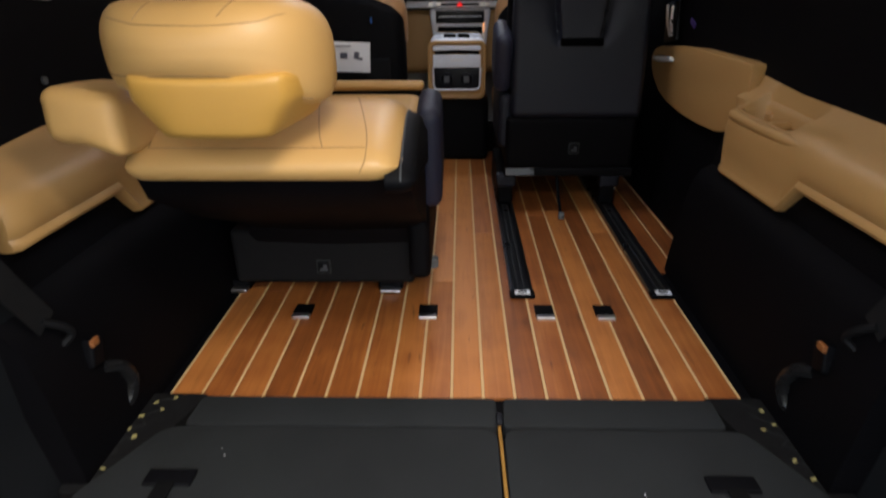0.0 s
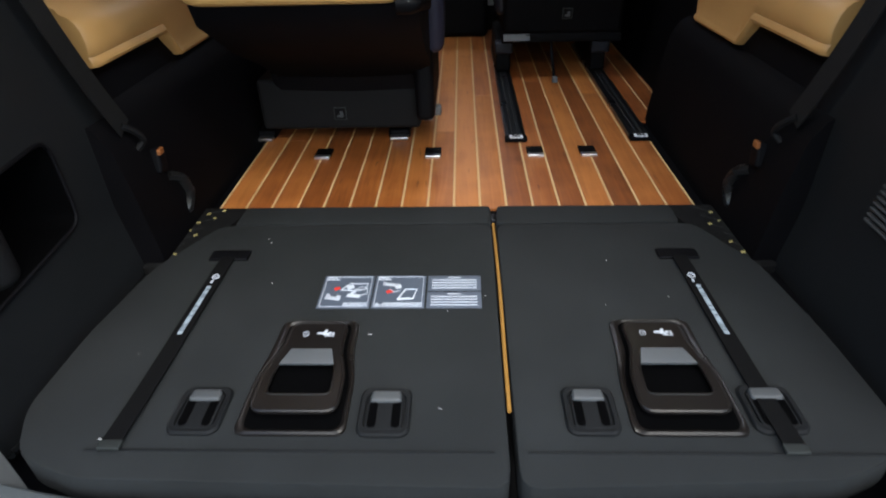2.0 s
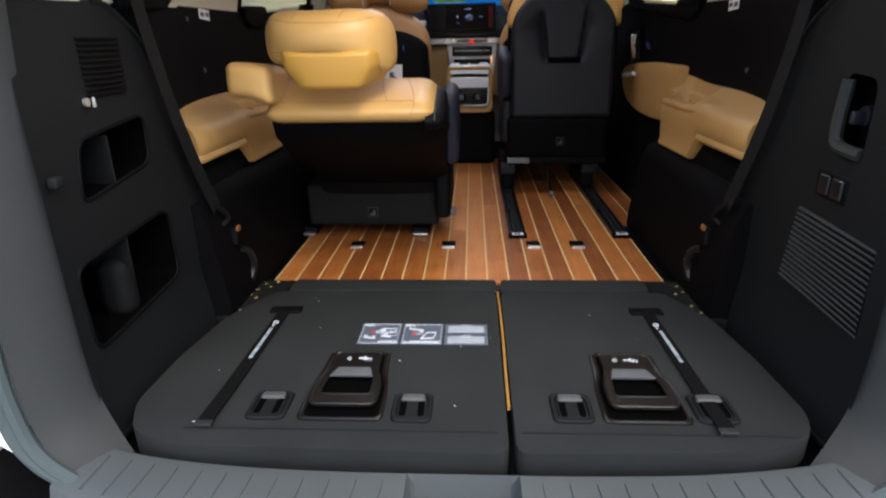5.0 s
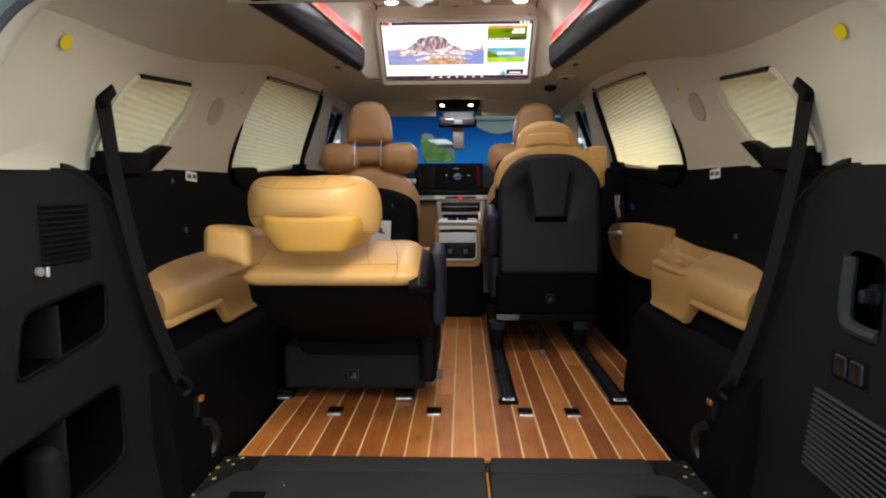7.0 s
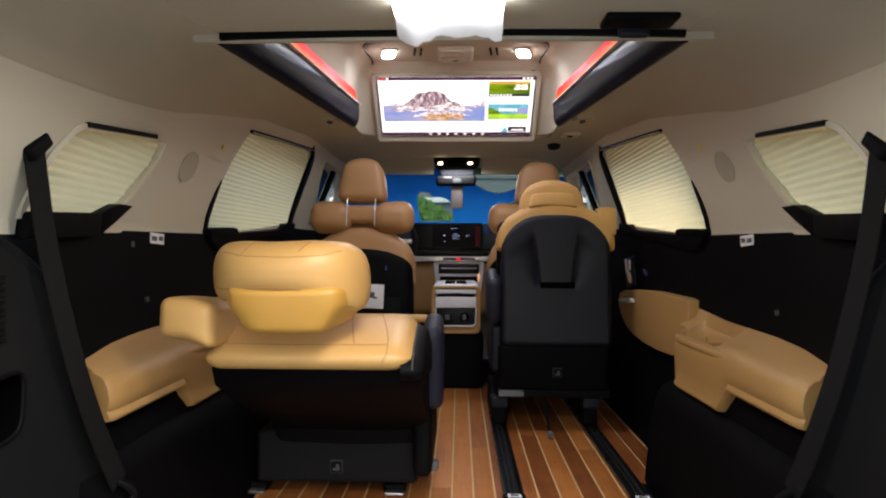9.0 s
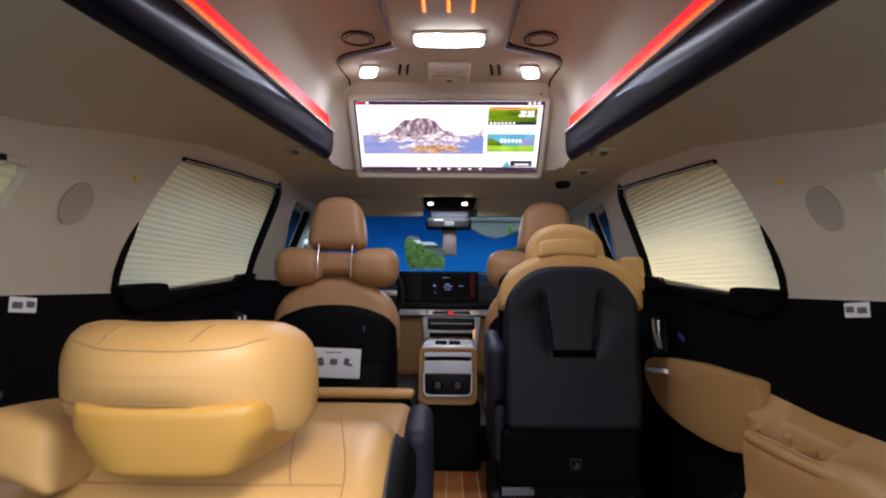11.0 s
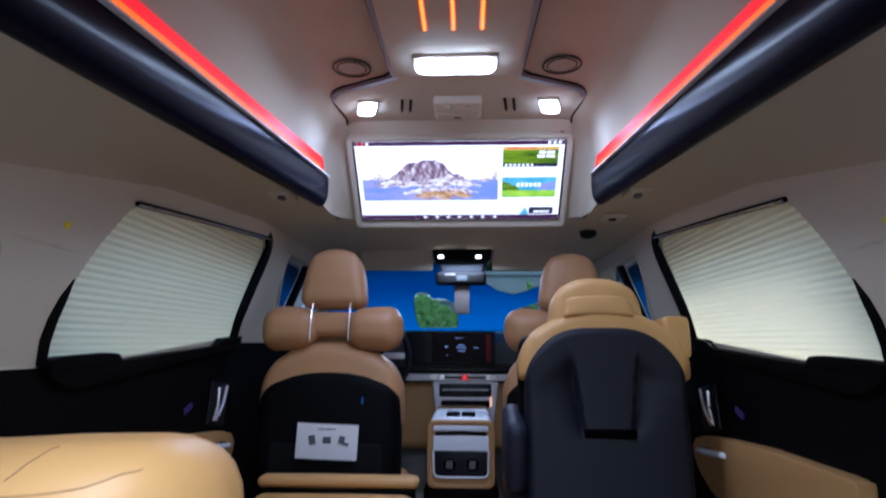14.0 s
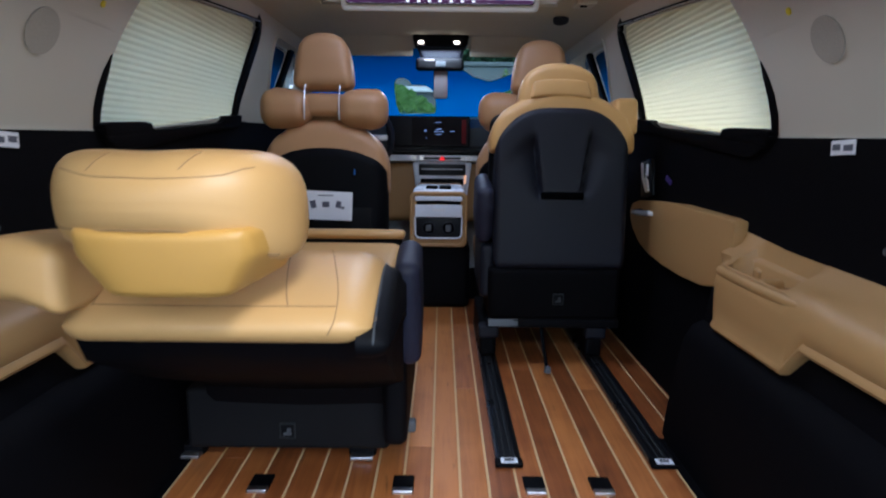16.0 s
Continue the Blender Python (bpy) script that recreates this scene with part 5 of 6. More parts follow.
def inset(poly, d):
    """A closed outline drawn inward by d."""
    out, n = [], len(poly)
    for i in range(n):
        a, b = Vector(poly[i - 1]), Vector(poly[(i + 1) % n])
        t = (b - a).normalized()
        out.append((poly[i][0] - t.y * d, poly[i][1] + t.x * d))
    return out


def back_rows(x0, x1, r):
    # the outline runs clockwise seen from the right, so the inward side is flipped
    ends = [(r * (1 - math.cos(a)), r * (1 - math.sin(a))) for a in np.radians((0, 15, 35, 55, 75, 90))]
    ways = [(x0 + dx, d) for dx, d in ends] + [(x1 - 1.3 * dx, 1.2 * d) for dx, d in reversed(ends)]
    return [[(x, y, z) for y, z in inset(BACK, -d * 0.75)] for x, d in ways]


rest = part("backrest", loft(back_rows(-0.548, -0.082, 0.042)), CAMEL, ls, angle=70)
for pts in (((-0.501, -0.410, 0.562), (-0.508, -0.36, 0.58), (-0.516, -0.30, 0.60)), ((-0.212, -0.410, 0.562), (-0.226, -0.36, 0.58), (-0.250, -0.22, 0.61)), ((-0.150, -0.440, 0.525), (-0.140, -0.425, 0.552), (-0.146, -0.36, 0.583), (-0.180, -0.22, 0.61)), ((-0.502, -0.408, 0.562), (-0.35, -0.410, 0.562), (-0.142, -0.408, 0.562))):
    part("seam", stitch(rest, pts), SEAM, rest)
prof = [(-0.405, 0.520), (-0.385, 0.470), (-0.21, 0.358), (-0.03, 0.272), (0.030, 0.235), (0.042, 0.19), (0.50, 0.20), (0.40, 0.36), (0.2, 0.38), (-0.10, 0.46)]
part("back_shell", loft([[(x, y, 0.40 + (z - 0.40) * k) for y, z in prof] for x, k in ((-0.535, 0.9), (-0.515, 1.0), (-0.31, 1.03), (-0.095, 1.0), (-0.068, 0.92))]), BLACK, ls, "black back shell")
side = [[(x, y, z - 0.024) for y, z in inset(BACK, -d)] for x, d in ((-0.110, 0.002), (-0.084, 0.002), (-0.070, 0.006), (-0.062, 0.012), (-0.059, 0.018))]
sb = part("side_bolster", loft(side), BLACK, ls, "black side bolster")
part("piping", tube([(-0.0840, y, z - 0.020) for y, z in inset(BACK, -0.004) if z > 0.50 and y < 0.1], 0.0018, 6, (1, 0, 0)), LATCH, sb, "grey piping")
part("belt_tower", puff((0.120, 0.17, 0.086), (-0.566, -0.385, 0.616), 0.022, 0.004, 4, (-4, 0, 0), lambda p: (p.x, p.y, p.z - 0.10 * p.x - 0.3 * max(0, p.x) * (p.z < 0))), CAMEL, ls, "camel leather belt tower")


def wing(p):
    # a winged pillow: the ends sweep forward and droop, the inner one more
    e = (abs(p.x) / 0.165) ** 2.4
    low = 0.062 if p.x > 0 else 0.030
    u = max(0, min(1, (p.z + 0.045) / 0.09))
    u = u * u * (3 - 2 * u)
    return p.x, p.y + 0.070 * e, p.z - (low * (1 - u) + 0.010 * u) * e - 0.005 * math.exp(-((p.x + 0.02) / 0.06) ** 2) * u


def block(p):
    # narrower towards the rear and towards its foot
    k = 1 + 2.6 * (p.y + 0.05) + 5.0 * min(0, p.z - 0.01)
    return p.x * k, p.y - 0.12 * p.z + 0.014 * (abs(p.x) / 0.118) ** 5, p.z


hr = part("headrest", puff((0.330, 0.124, 0.114), (-0.351, -0.478, 0.731), 0.050, 0.005, 14, (4, 0, 0), wing), CAMEL, ls)
part("headrest_block", puff((0.236, 0.13, 0.094), (-0.340, -0.462, 0.652), 0.014, 0.003, 10, (5, 0, 0), block), SMOOTH, hr, "smooth camel headrest block")
part("lower_piping", stitch(hr, ((-0.500, -0.500, 0.688), (-0.43, -0.545, 0.680), (-0.35, -0.550, 0.678), (-0.28, -0.545, 0.674), (-0.225, -0.525, 0.656), (-0.188, -0.480, 0.630)), 0.0016), SEAM, hr)
part("top_seam", stitch(hr, ((-0.47, -0.50, 0.768), (-0.42, -0.53, 0.762), (-0.367, -0.535, 0.758), (-0.31, -0.535, 0.758), (-0.25, -0.525, 0.768), (-0.215, -0.50, 0.782)), 0.0009), SEAM, hr)
for x in (-0.424, -0.306):
    part("tuck", stitch(hr, ((x, -0.53, 0.770), (x + 0.008, -0.52, 0.782), (x + 0.018, -0.50, 0.80)), 0.0009), SEAM, hr)
part("seat_cushion", puff((0.47, 0.56, 0.13), (-0.352, 0.52, 0.363), 0.040, 0.008, 6, (3, 0, 0)), CAMEL, ls)
part("leg_rest", puff((0.47, 0.06, 0.030), (-0.352, 0.83, 0.462), 0.014, 0.002, 4), CAMEL, ls)
part("leg_rest_panel", puff((0.45, 0.05, 0.12), (-0.352, 0.84, 0.390), 0.014, 0.0, 2), BLACK, ls)
part("armrest", puff((0.056, 0.17, 0.25), (-0.058, 0.06, 0.435), 0.024, 0.004, 4, (10, 0, 0)), ARMPAD, ls, "dark blue-grey padded armrest")
part("side_cover", puff((0.055, 0.42, 0.22), (-0.088, 0.20, 0.215), 0.02, 0.0, 3, (0, 0, 0)), BLACK, ls)
part("side_knob", puff((0.035, 0.03, 0.032), (-0.062, 0.105, 0.102), 0.008, 0, 2), GREY, ls)
base = part("base", puff((0.487, 0.46, 0.155), (-0.35, 0.28, 0.140), 0.014, 0, 3), BASE, ls, "black base cover")
tag(base, (-0.350, 0.0485, 0.114))
for x in (-0.622, -0.183):
    part("foot", puff((0.070, 0.10, 0.030), (x, 0.175, 0.016), 0.008, 0, 2), BLACK, ls)
    part("foot_plate", puff((0.058, 0.036, 0.010), (x, 0.120, 0.008), 0.003, 0, 2), STEEL, ls, "bare steel foot plate")

# ---- upright second-row seat ----
rs = thing("captain_seat", "upright second-row seat with black shell and camel leather top", "seat")
TILT_R = (-5, 0, 0)


def shell_shape(p):
    up = max(0, min(1, (p.z + 0.02) / 0.27))
    z = p.z - 0.110 * (abs(p.x) / 0.2225) ** 3.4 * up
    y = p.y
    if p.y < 0:
        # a broad tongue flanked by two hollows that widen upwards, with a grab slot at its foot
        up_z = max(0, p.z + 0.02)
        d = abs(p.x) - 0.070 - 0.11 * up_z
        wide = 0.012 + 0.26 * up_z
        band = 1 / (1 + math.exp(-d * 420)) * math.exp(-max(0, d) / wide)
        win = 1 / (1 + math.exp(-(p.z + 0.022) * 140)) / (1 + math.exp((p.z - 0.175 + 0.35 * max(0, d)) * 70))
        y += 0.040 * band * win
    return p.x, y, z


part("back_shell", puff((0.456, 0.085, 0.55), (0.425, 0.800, 0.632), 0.022, 0.004, 60, TILT_R, shell_shape), SHELL, rs, "black moulded back shell")
# solid inset, its near-black colour imitates the slot's shade
part("grab_slot", puff((0.146, 0.014, 0.026), (0.427, 0.752, 0.614), 0.0115, 0, 4, TILT_R), RECESS_SHADE, rs, "near-black inset painted as a shaded grab slot")


def shoulder(p):
    return p.x * (1 - 0.12 * max(0, p.z) / 0.1), p.y, p.z - 0.096 * (abs(p.x) / 0.255) ** 1.9


part("backrest_top", puff((0.500, 0.13, 0.145), (0.431, 0.868, 0.900), 0.036, 0.004, 8, TILT_R, shoulder), CAMEL, rs, "camel leather shoulder section")
part("side_bolster", puff((0.490, 0.10, 0.58), (0.430, 0.875, 0.60), 0.04, 0.004, 4, TILT_R), BLACK, rs, "black side bolster")
part("backrest", puff((0.44, 0.08, 0.55), (0.430, 0.925, 0.62), 0.035, 0.004, 4, TILT_R), CAMEL, rs)
part("belt_tower", puff((0.080, 0.14, 0.125), (0.648, 0.880, 0.878), 0.017, 0.003, 3, TILT_R), CAMEL, rs, "camel leather belt tower")


def arch(p):
    return p.x * (1 - 0.9 * max(0, p.z)), p.y, p.z - 0.055 * (abs(p.x) / 0.145) ** 2.5


hr = part("headrest", puff((0.272, 0.12, 0.130), (0.418, 0.885, 0.992), 0.030, 0.004, 8, (-8, 0, 0), arch), CAMEL, rs)
part("headrest_block", puff((0.196, 0.04, 0.058), (0.418, 0.828, 0.974), 0.008, 0.003, 6, (-14, 0, 0), lambda p: (p.x * (1 - 1.9 * p.z), p.y, p.z - 0.010 * (abs(p.x) / 0.1) ** 3)), CAMEL, hr)
part("block_gap", puff((0.170, 0.012, 0.007), (0.418, 0.812, 0.946), 0.003, 0, 2), SEAM, hr, "dark gap under the block")
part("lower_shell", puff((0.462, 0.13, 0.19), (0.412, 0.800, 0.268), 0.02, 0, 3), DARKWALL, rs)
tag(rs.children[-1], (0.426, 0.7335, 0.252))
part("cross_bar", puff((0.47, 0.05, 0.035), (0.412, 0.760, 0.162), 0.008, 0, 2), BLACK, rs)
part("foil_label", puff((0.105, 0.003, 0.026), (0.235, 0.7335, 0.165), 0.001, 0, 1, (-14, 0, 2)), GREY, rs, "crinkled silver label")
part("seat_base", puff((0.45, 0.55, 0.16), (0.412, 1.08, 0.215), 0.03, 0, 3), BLACK, rs)
part("seat_cushion", puff((0.42, 0.55, 0.13), (0.430, 1.13, 0.36), 0.045, 0.01, 4), CAMEL, rs)
for x in (0.189, 0.578):
    part("slider", puff((0.06, 0.40, 0.12), (x, 1.00, 0.075), 0.012, 0, 2), BLACK, rs)
    part("slider_shoe", puff((0.075, 0.05, 0.05), (x, 0.80, 0.115), 0.01, 0, 2), SHELL, rs)
part("armrest", puff((0.060, 0.22, 0.20), (0.165, 0.86, 0.56), 0.028, 0.004, 3, (12, 0, 0)), ARMPAD, rs, "dark blue-grey padded armrest")
part("side_cover", puff((0.052, 0.35, 0.20), (0.178, 0.95, 0.34), 0.022, 0, 3), SHELL, rs)
part("hanging_wire", tube(smooth_path([(0.375, 0.76, 0.15), (0.372, 0.70, 0.11), (0.378, 0.67, 0.06), (0.384, 0.66, 0.018)], 4), 0.006, 6, (1, 0, 0)), BLACK, rs)
part("wire_plug", puff((0.022, 0.018, 0.026), (0.385, 0.655, 0.022), 0.005, 0, 1), GREY, rs)

# ---- front seats ----


def front_seat(name, label, paper):
    f = thing(name, label, "seat", (0, 0, 0), "front seats")
    part("back_cover", puff((0.490, 0.13, 0.56), (0, 0.02, 0.49), 0.05, 0.006, 6, (-4, 0, 0), lambda p: (p.x, p.y, p.z - 0.07 * (abs(p.x) / 0.24) ** 2.4 * max(0, p.z) / 0.28)), BLACK, f, "black seat back cover")
    part("map_pocket", puff((0.38, 0.02, 0.26), (0, -0.048, 0.40), 0.008, 0.006, 3, (-4, 0, 0)), WEB, f, "black cloth pocket")
    part("shoulder_section", puff((0.500, 0.14, 0.20), (0, 0.065, 0.763), 0.050, 0.006, 8, (-4, 0, 0), lambda p: (p.x, p.y, p.z - 0.115 * (abs(p.x) / 0.25) ** 2.6)), SADDLE, f)
    part("backrest", puff((0.42, 0.11, 0.5), (0, 0.11, 0.46), 0.05, 0.0, 3, (-4, 0, 0)), SADDLE, f)
    part("seat_cushion", puff((0.46, 0.50, 0.14), (0, 0.36, 0.26), 0.05, 0.01, 4), SADDLE, f)
    part("seat_base", puff((0.44, 0.46, 0.20), (0, 0.34, 0.12), 0.02, 0, 2), BLACK, f)
    part("headrest", puff((0.240, 0.115, 0.210), (0, 0.05, 1.090), 0.036, 0.006, 10, (-6, 0, 0), lambda p: (p.x * (1 - 1.15 * (p.z + 0.105)), p.y * (1 - 0.6 * max(0, p.z)), p.z - 0.030 * (abs(p.x) / 0.12) ** 2.4 * max(0, p.z / 0.105))), SADDLE, f)
    for x in (-0.067, 0.067):
        part("headrest_post", tube([(x, -0.040, 0.868), (x, -0.036, 0.93), (x, -0.010, 1.0)], 0.0024, 8, (0, 1, 0)), CHROME, f, "chrome headrest post")

    np_ = part("neck_pillow", puff((0.190, 0.125, 0.135), (-0.150, 0.03, 0.912), 0.052, 0.007, 10, (0, 0, 0), lambda p: (p.x, p.y * (1 - 0.6 * p.x), p.z * (1.04 - 1.1 * p.x) + 0.010 * p.x + 0.0022 * math.sin(75 * p.x + 40 * p.z) * (p.x < -0.03))), SADDLE, f, "camel leather neck pillow")
    part("pillow_end", puff((0.190, 0.125, 0.135), (0.150, 0.03, 0.912), 0.052, 0.007, 10, (0, 0, 0), lambda p: (p.x, p.y * (1 + 0.6 * p.x), p.z * (1.04 + 1.1 * p.x) - 0.010 * p.x + 0.0022 * math.sin(75 * p.x + 40 * p.z) * (p.x > 0.03))), SADDLE, np_)
    part("pillow_band", puff((0.17, 0.06, 0.082), (0.0, 0.030, 0.928), 0.022, 0.004, 5), SADDLE, np_)
    part("band_lining", puff((0.15, 0.03, 0.07), (0.0, 0.070, 0.885), 0.010, 0.0, 2), SEAM, np_, "brown lining")
    if paper:
        pp = part("instruction_paper", puff((0.205, 0.002, 0.112), (0.014, -0.075, 0.540), 0.0006, n=1, rot=(-4, 2, 0)), WHITEP, f, "white instruction sheet")
        for x, z, w, h in ((-0.055, 0.545, 0.022, 0.03), (0.0, 0.545, 0.028, 0.022), (0.055, 0.545, 0.020, 0.026), (0.068, 0.533, 0.022, 0.010), (0.0, 0.492, 0.10, 0.022), (0.0, 0.580, 0.06, 0.004)):
            part("print_bar", puff((w, 0.001, h), (0.014 + x * 0.9, -0.0775 - (z - 0.537) * 0.0, z), 0.0004, n=1, rot=(-4, 12 * math.sin(30 * x), 0)), PRINT, pp)
        part("blue_tag", puff((0.006, 0.003, 0.022), (0.125, -0.055, 0.67), 0.001, n=1), BLUE, f)
    return f


ds = front_seat("driver_seat", "camel leather driver seat with neck pillow and paper on its back", True)
ds.location = (-0.452, 1.10, 0.0)
ps = front_seat("passenger_seat", "camel leather passenger seat with neck pillow", False)
ps.location = (0.415, 1.22, 0.0)

# ---- centre console and dashboard ----
cc = thing("centre_console", "silver and black centre console with camel leather sides", "console")
part("body", puff((0.262, 0.60, 0.250), (0.0, 1.73, 0.432), 0.03, 0, 3), TAN, cc)
part("rear_frame", loft([[(a, 1.425 - d, 0.434 + b) for a, b in rounded(0, 0, 0.264 * k, 0.256 * k, 0.030)] for k, d in ((1, 0), (1, 0.012), (0.96, 0.017), (0.90, 0.016), (0.88, 0.004))]), TAN, cc, "camel frame")
part("upper_panel", puff((0.216, 0.012, 0.058), (0, 1.414, 0.474), 0.004, 0, 2), SILVER, cc, "silver panel")
part("top_rim", puff((0.216, 0.014, 0.022), (0, 1.416, 0.530), 0.005, 0, 2), SILVER, cc, "silver rim")
part("air_slot", puff((0.200, 0.012, 0.016), (0, 1.412, 0.510), 0.006, 0, 2, (0, 0, 0), lambda p: (p.x, p.y, p.z + 0.006 * (1 - (p.x / 0.1) ** 2))), RUBBER, cc)
part("switch_label", puff((0.06, 0.002, 0.014), (0.0, 1.407, 0.480), 0.0006, 0, 1), WHITEP, cc)
part("lower_panel", puff((0.216, 0.014, 0.098), (0, 1.418, 0.397), 0.006, 0, 2), GLOSSBLACK, cc)
part("chrome_line", tube([(x, 1.409, z) for x, z in ((-0.108, 0.446), (-0.106, 0.366), (-0.098, 0.352), (-0.08, 0.348), (0.08, 0.348), (0.098, 0.352), (0.106, 0.366), (0.108, 0.446))], 0.0042, 7, (0, 1, 0)), SILVER, cc, "bright line round the socket panel")
for x in (-0.045, 0.045):
    so = part("socket", loft([[(x + a, 1.411 - d, 0.395 + b) for a, b in circle(r, 20)] for r, d in ((0.030, 0), (0.030, 0.004), (0.026, 0.005), (0.024, -0.002))]), SHELL, cc)
    part("socket_cap", puff((0.026, 0.006, 0.030), (x, 1.408, 0.395), 0.003, 0, 1), GREY, so)
part("lid", puff((0.240, 0.34, 0.045), (0, 1.60, 0.545), 0.02, 0.004, 3), SILVER, cc, "silver lid")
part("lid_plate", puff((0.200, 0.12, 0.008), (0, 1.50, 0.562), 0.003, 0, 2), SILVER, cc, "silver cup holder plate")
for x in (-0.032, 0.030):
    part("lid_pad", puff((0.055, 0.05, 0.022), (x, 1.50, 0.572), 0.008, 0, 2), RUBBER, cc)
part("foot_bar", puff((0.17, 0.03, 0.025), (0.035, 1.56, 0.035), 0.006, 0, 2), STEEL, cc)
part("tunnel", puff((0.30, 0.70, 0.31), (0.0, 1.80, 0.155), 0.03, 0, 2), BLACK, cc)

db = thing("dashboard", "black dashboard with silver trim, wide display and climate controls", "dashboard")
part("upper_body", loft([[(x, y, z - 0.02 * (x / 0.7) ** 2) for y, z in ((2.07, 0.70), (2.05, 0.76), (2.10, 0.86), (2.22, 0.91), (2.45, 0.915), (2.55, 0.90), (2.55, 0.66), (2.2, 0.655), (2.09, 0.66))] for x in np.linspace(-0.78, 0.78, 13)]), DASHPAD, db)
part("lower_body", puff((1.52, 0.30, 0.36), (0, 2.25, 0.50), 0.05, 0, 3), TAN, db)
part("trim_shelf", puff((1.10, 0.06, 0.022), (-0.02, 2.045, 0.728), 0.006, 0, 2), GLOSSBLACK, db)
part("silver_strip", puff((0.52, 0.03, 0.034), (-0.025, 2.035, 0.690), 0.008, 0, 2), SILVER, db, "satin silver trim strip")
part("hazard_switch", prism([(-0.005, 2.014, 0.679), (0.031, 2.014, 0.679), (0.013, 2.014, 0.707)], (0, 0.004, 0)), glow("hazard_red", (1, 0.03, 0.03), 0.35), db, "red hazard triangle")
part("switch_bar", puff((0.26, 0.006, 0.012), (0.015, 2.020, 0.690), 0.003, 0, 2), GLOSSBLACK, db)
for x in (-0.14, -0.10, 0.13, 0.16):
    part("knob", disc((x, 2.022, 0.692), 0.013, 0.02, (0, -1, 0), 16), STEEL, db)
part("climate_frame", loft([[(0.015 + a * k, 2.055 - d, 0.585 + b * k) for a, b in corner_round([(-0.165, 0.085), (0.165, 0.085), (0.14, -0.12), (-0.14, -0.12)], 0.015)] for k, d in ((1, 0), (1, 0.02), (0.94, 0.026), (0.86, 0.02))]), SILVER, db, "silver climate panel frame")
part("climate_panel", puff((0.26, 0.02, 0.062), (0.015, 2.034, 0.627), 0.006, 0, 2), GLOSSBLACK, db)
part("climate_bar", puff((0.23, 0.006, 0.006), (0.015, 2.022, 0.630), 0.002, 0, 1), SILVER, db)
part("vent_slot", puff((0.24, 0.02, 0.035), (0.015, 2.036, 0.560), 0.006, 0, 2), RUBBER, db)
part("accent_lamp", puff((0.006, 0.004, 0.05), (0.142, 2.030, 0.575), 0.001, 0, 1), glow("amber_accent", (1.0, 0.45, 0.2), 0.5), db)
dp = part("display_screen", puff((0.46, 0.02, 0.172), (-0.062, 2.060, 0.835), 0.012, 0, 3, (-8, 0, 0)), GLOSSBLACK, db, "wide dark display")
P_DIM = picture("display_dim", ((0.35, (0.0005, 0.0005, 0.001)), (0.85, (0.003, 0.0006, 0.001))), 5, 0.6)
part("display_area", puff((0.30, 0.002, 0.15), (-0.005, 2.0495, 0.836), 0.0006, n=1, rot=(-8, 0, 0)), P_DIM, dp)
part("display_glow", puff((0.024, 0.002, 0.13), (0.133, 2.0485, 0.836), 0.0006, n=1, rot=(-8, 0, 0)), glow("display_red", (0.20, 0.01, 0.014), 0.035), dp)
P_CAR = glow("display_mark", (0.40, 0.55, 1.0), 0.25)
for x, z, w, h in ((0.0, 0.836, 0.07, 0.006), (0.0, 0.848, 0.04, 0.008), (0.0, 0.820, 0.05, 0.005), (-0.075, 0.840, 0.018, 0.014), (0.075, 0.838, 0.03, 0.006), (-0.01, 0.885, 0.06, 0.004), (-0.07, 0.800, 0.02, 0.003)):
    part("display_mark", puff((w * 0.75, 0.0015, h * 0.55), (x - 0.005, 2.0475 + (z - 0.836) * 0.14, z), 0.0004, n=1), P_CAR, dp)
sw = thing("steering_wheel", "black leather steering wheel with silver spokes", "steering wheel", (-0.43, 1.80, 0.80))
ringp = [Vector((0.185 * math.cos(a), -0.06 * math.sin(a), 0.175 * math.sin(a))) for a in np.linspace(0, 2 * math.pi, 33)]
part("rim", tube(ringp + [ringp[1]], 0.016, 8, (0, 1, 0)), SHELL, sw)
part("hub", puff((0.13, 0.06, 0.10), (0, 0.01, 0), 0.025, 0, 3), SHELL, sw)
for x in (-1, 1):
    part("spoke", puff((0.11, 0.02, 0.03), (x * 0.11, 0.005, 0), 0.008, 0, 2), CHROME, sw)

# ---- windscreen, blue film, mirror ----


def shield(x, z, w=0.0):
    return Vector((x, 2.2 - 1.3 * (z - 1.1) - 0.10 * x * x - w * 0.61, z - w * 0.79))


ws = new("windscreen")
setting(ws, "raked windscreen", "windscreen")
pane = loft([[shield(x, z) for x in np.linspace(-0.80, 0.80, 9)] for z in np.linspace(0.90, 1.30, 5)], False, False)
part("pane", thicken(pane, (0, 0.005, 0.003)), SHADED, ws).visible_shadow = False
part("header", loft([[shield(x, z, 0.012) for x in np.linspace(-0.80, 0.80, 9)] for z in (1.272, 1.35)], False, False), HEADLINER, ws)
for s, side in SIDES:
    part("pillar", tube(smooth_path([shield(s * 0.84, 0.80), shield(s * 0.78, 1.05), shield(s * 0.70, 1.29)], 4), 0.05, 10, (0, 1, 0)), PILLAR, ws, "beige front pillar")

EDGE = mat("film_edge", (0.30, 0.50, 0.58), 0.5, 0, 0.1, 20)
film = thing("blue_film", "blue protective film on the windscreen with cut-out openings", "film")
outer = [(-0.78, 0.93), (-0.30, 0.930), (0.25, 0.925), (0.80, 0.93), (0.80, 1.22), (0.62, 1.215), (0.447, 1.178), (0.33, 1.135), (0.27, 1.122), (0.18, 1.145), (0.117, 1.180), (0.05, 1.225), (-0.02, 1.262), (-0.146, 1.272), (-0.322, 1.262), (-0.50, 1.250), (-0.78, 1.245)]
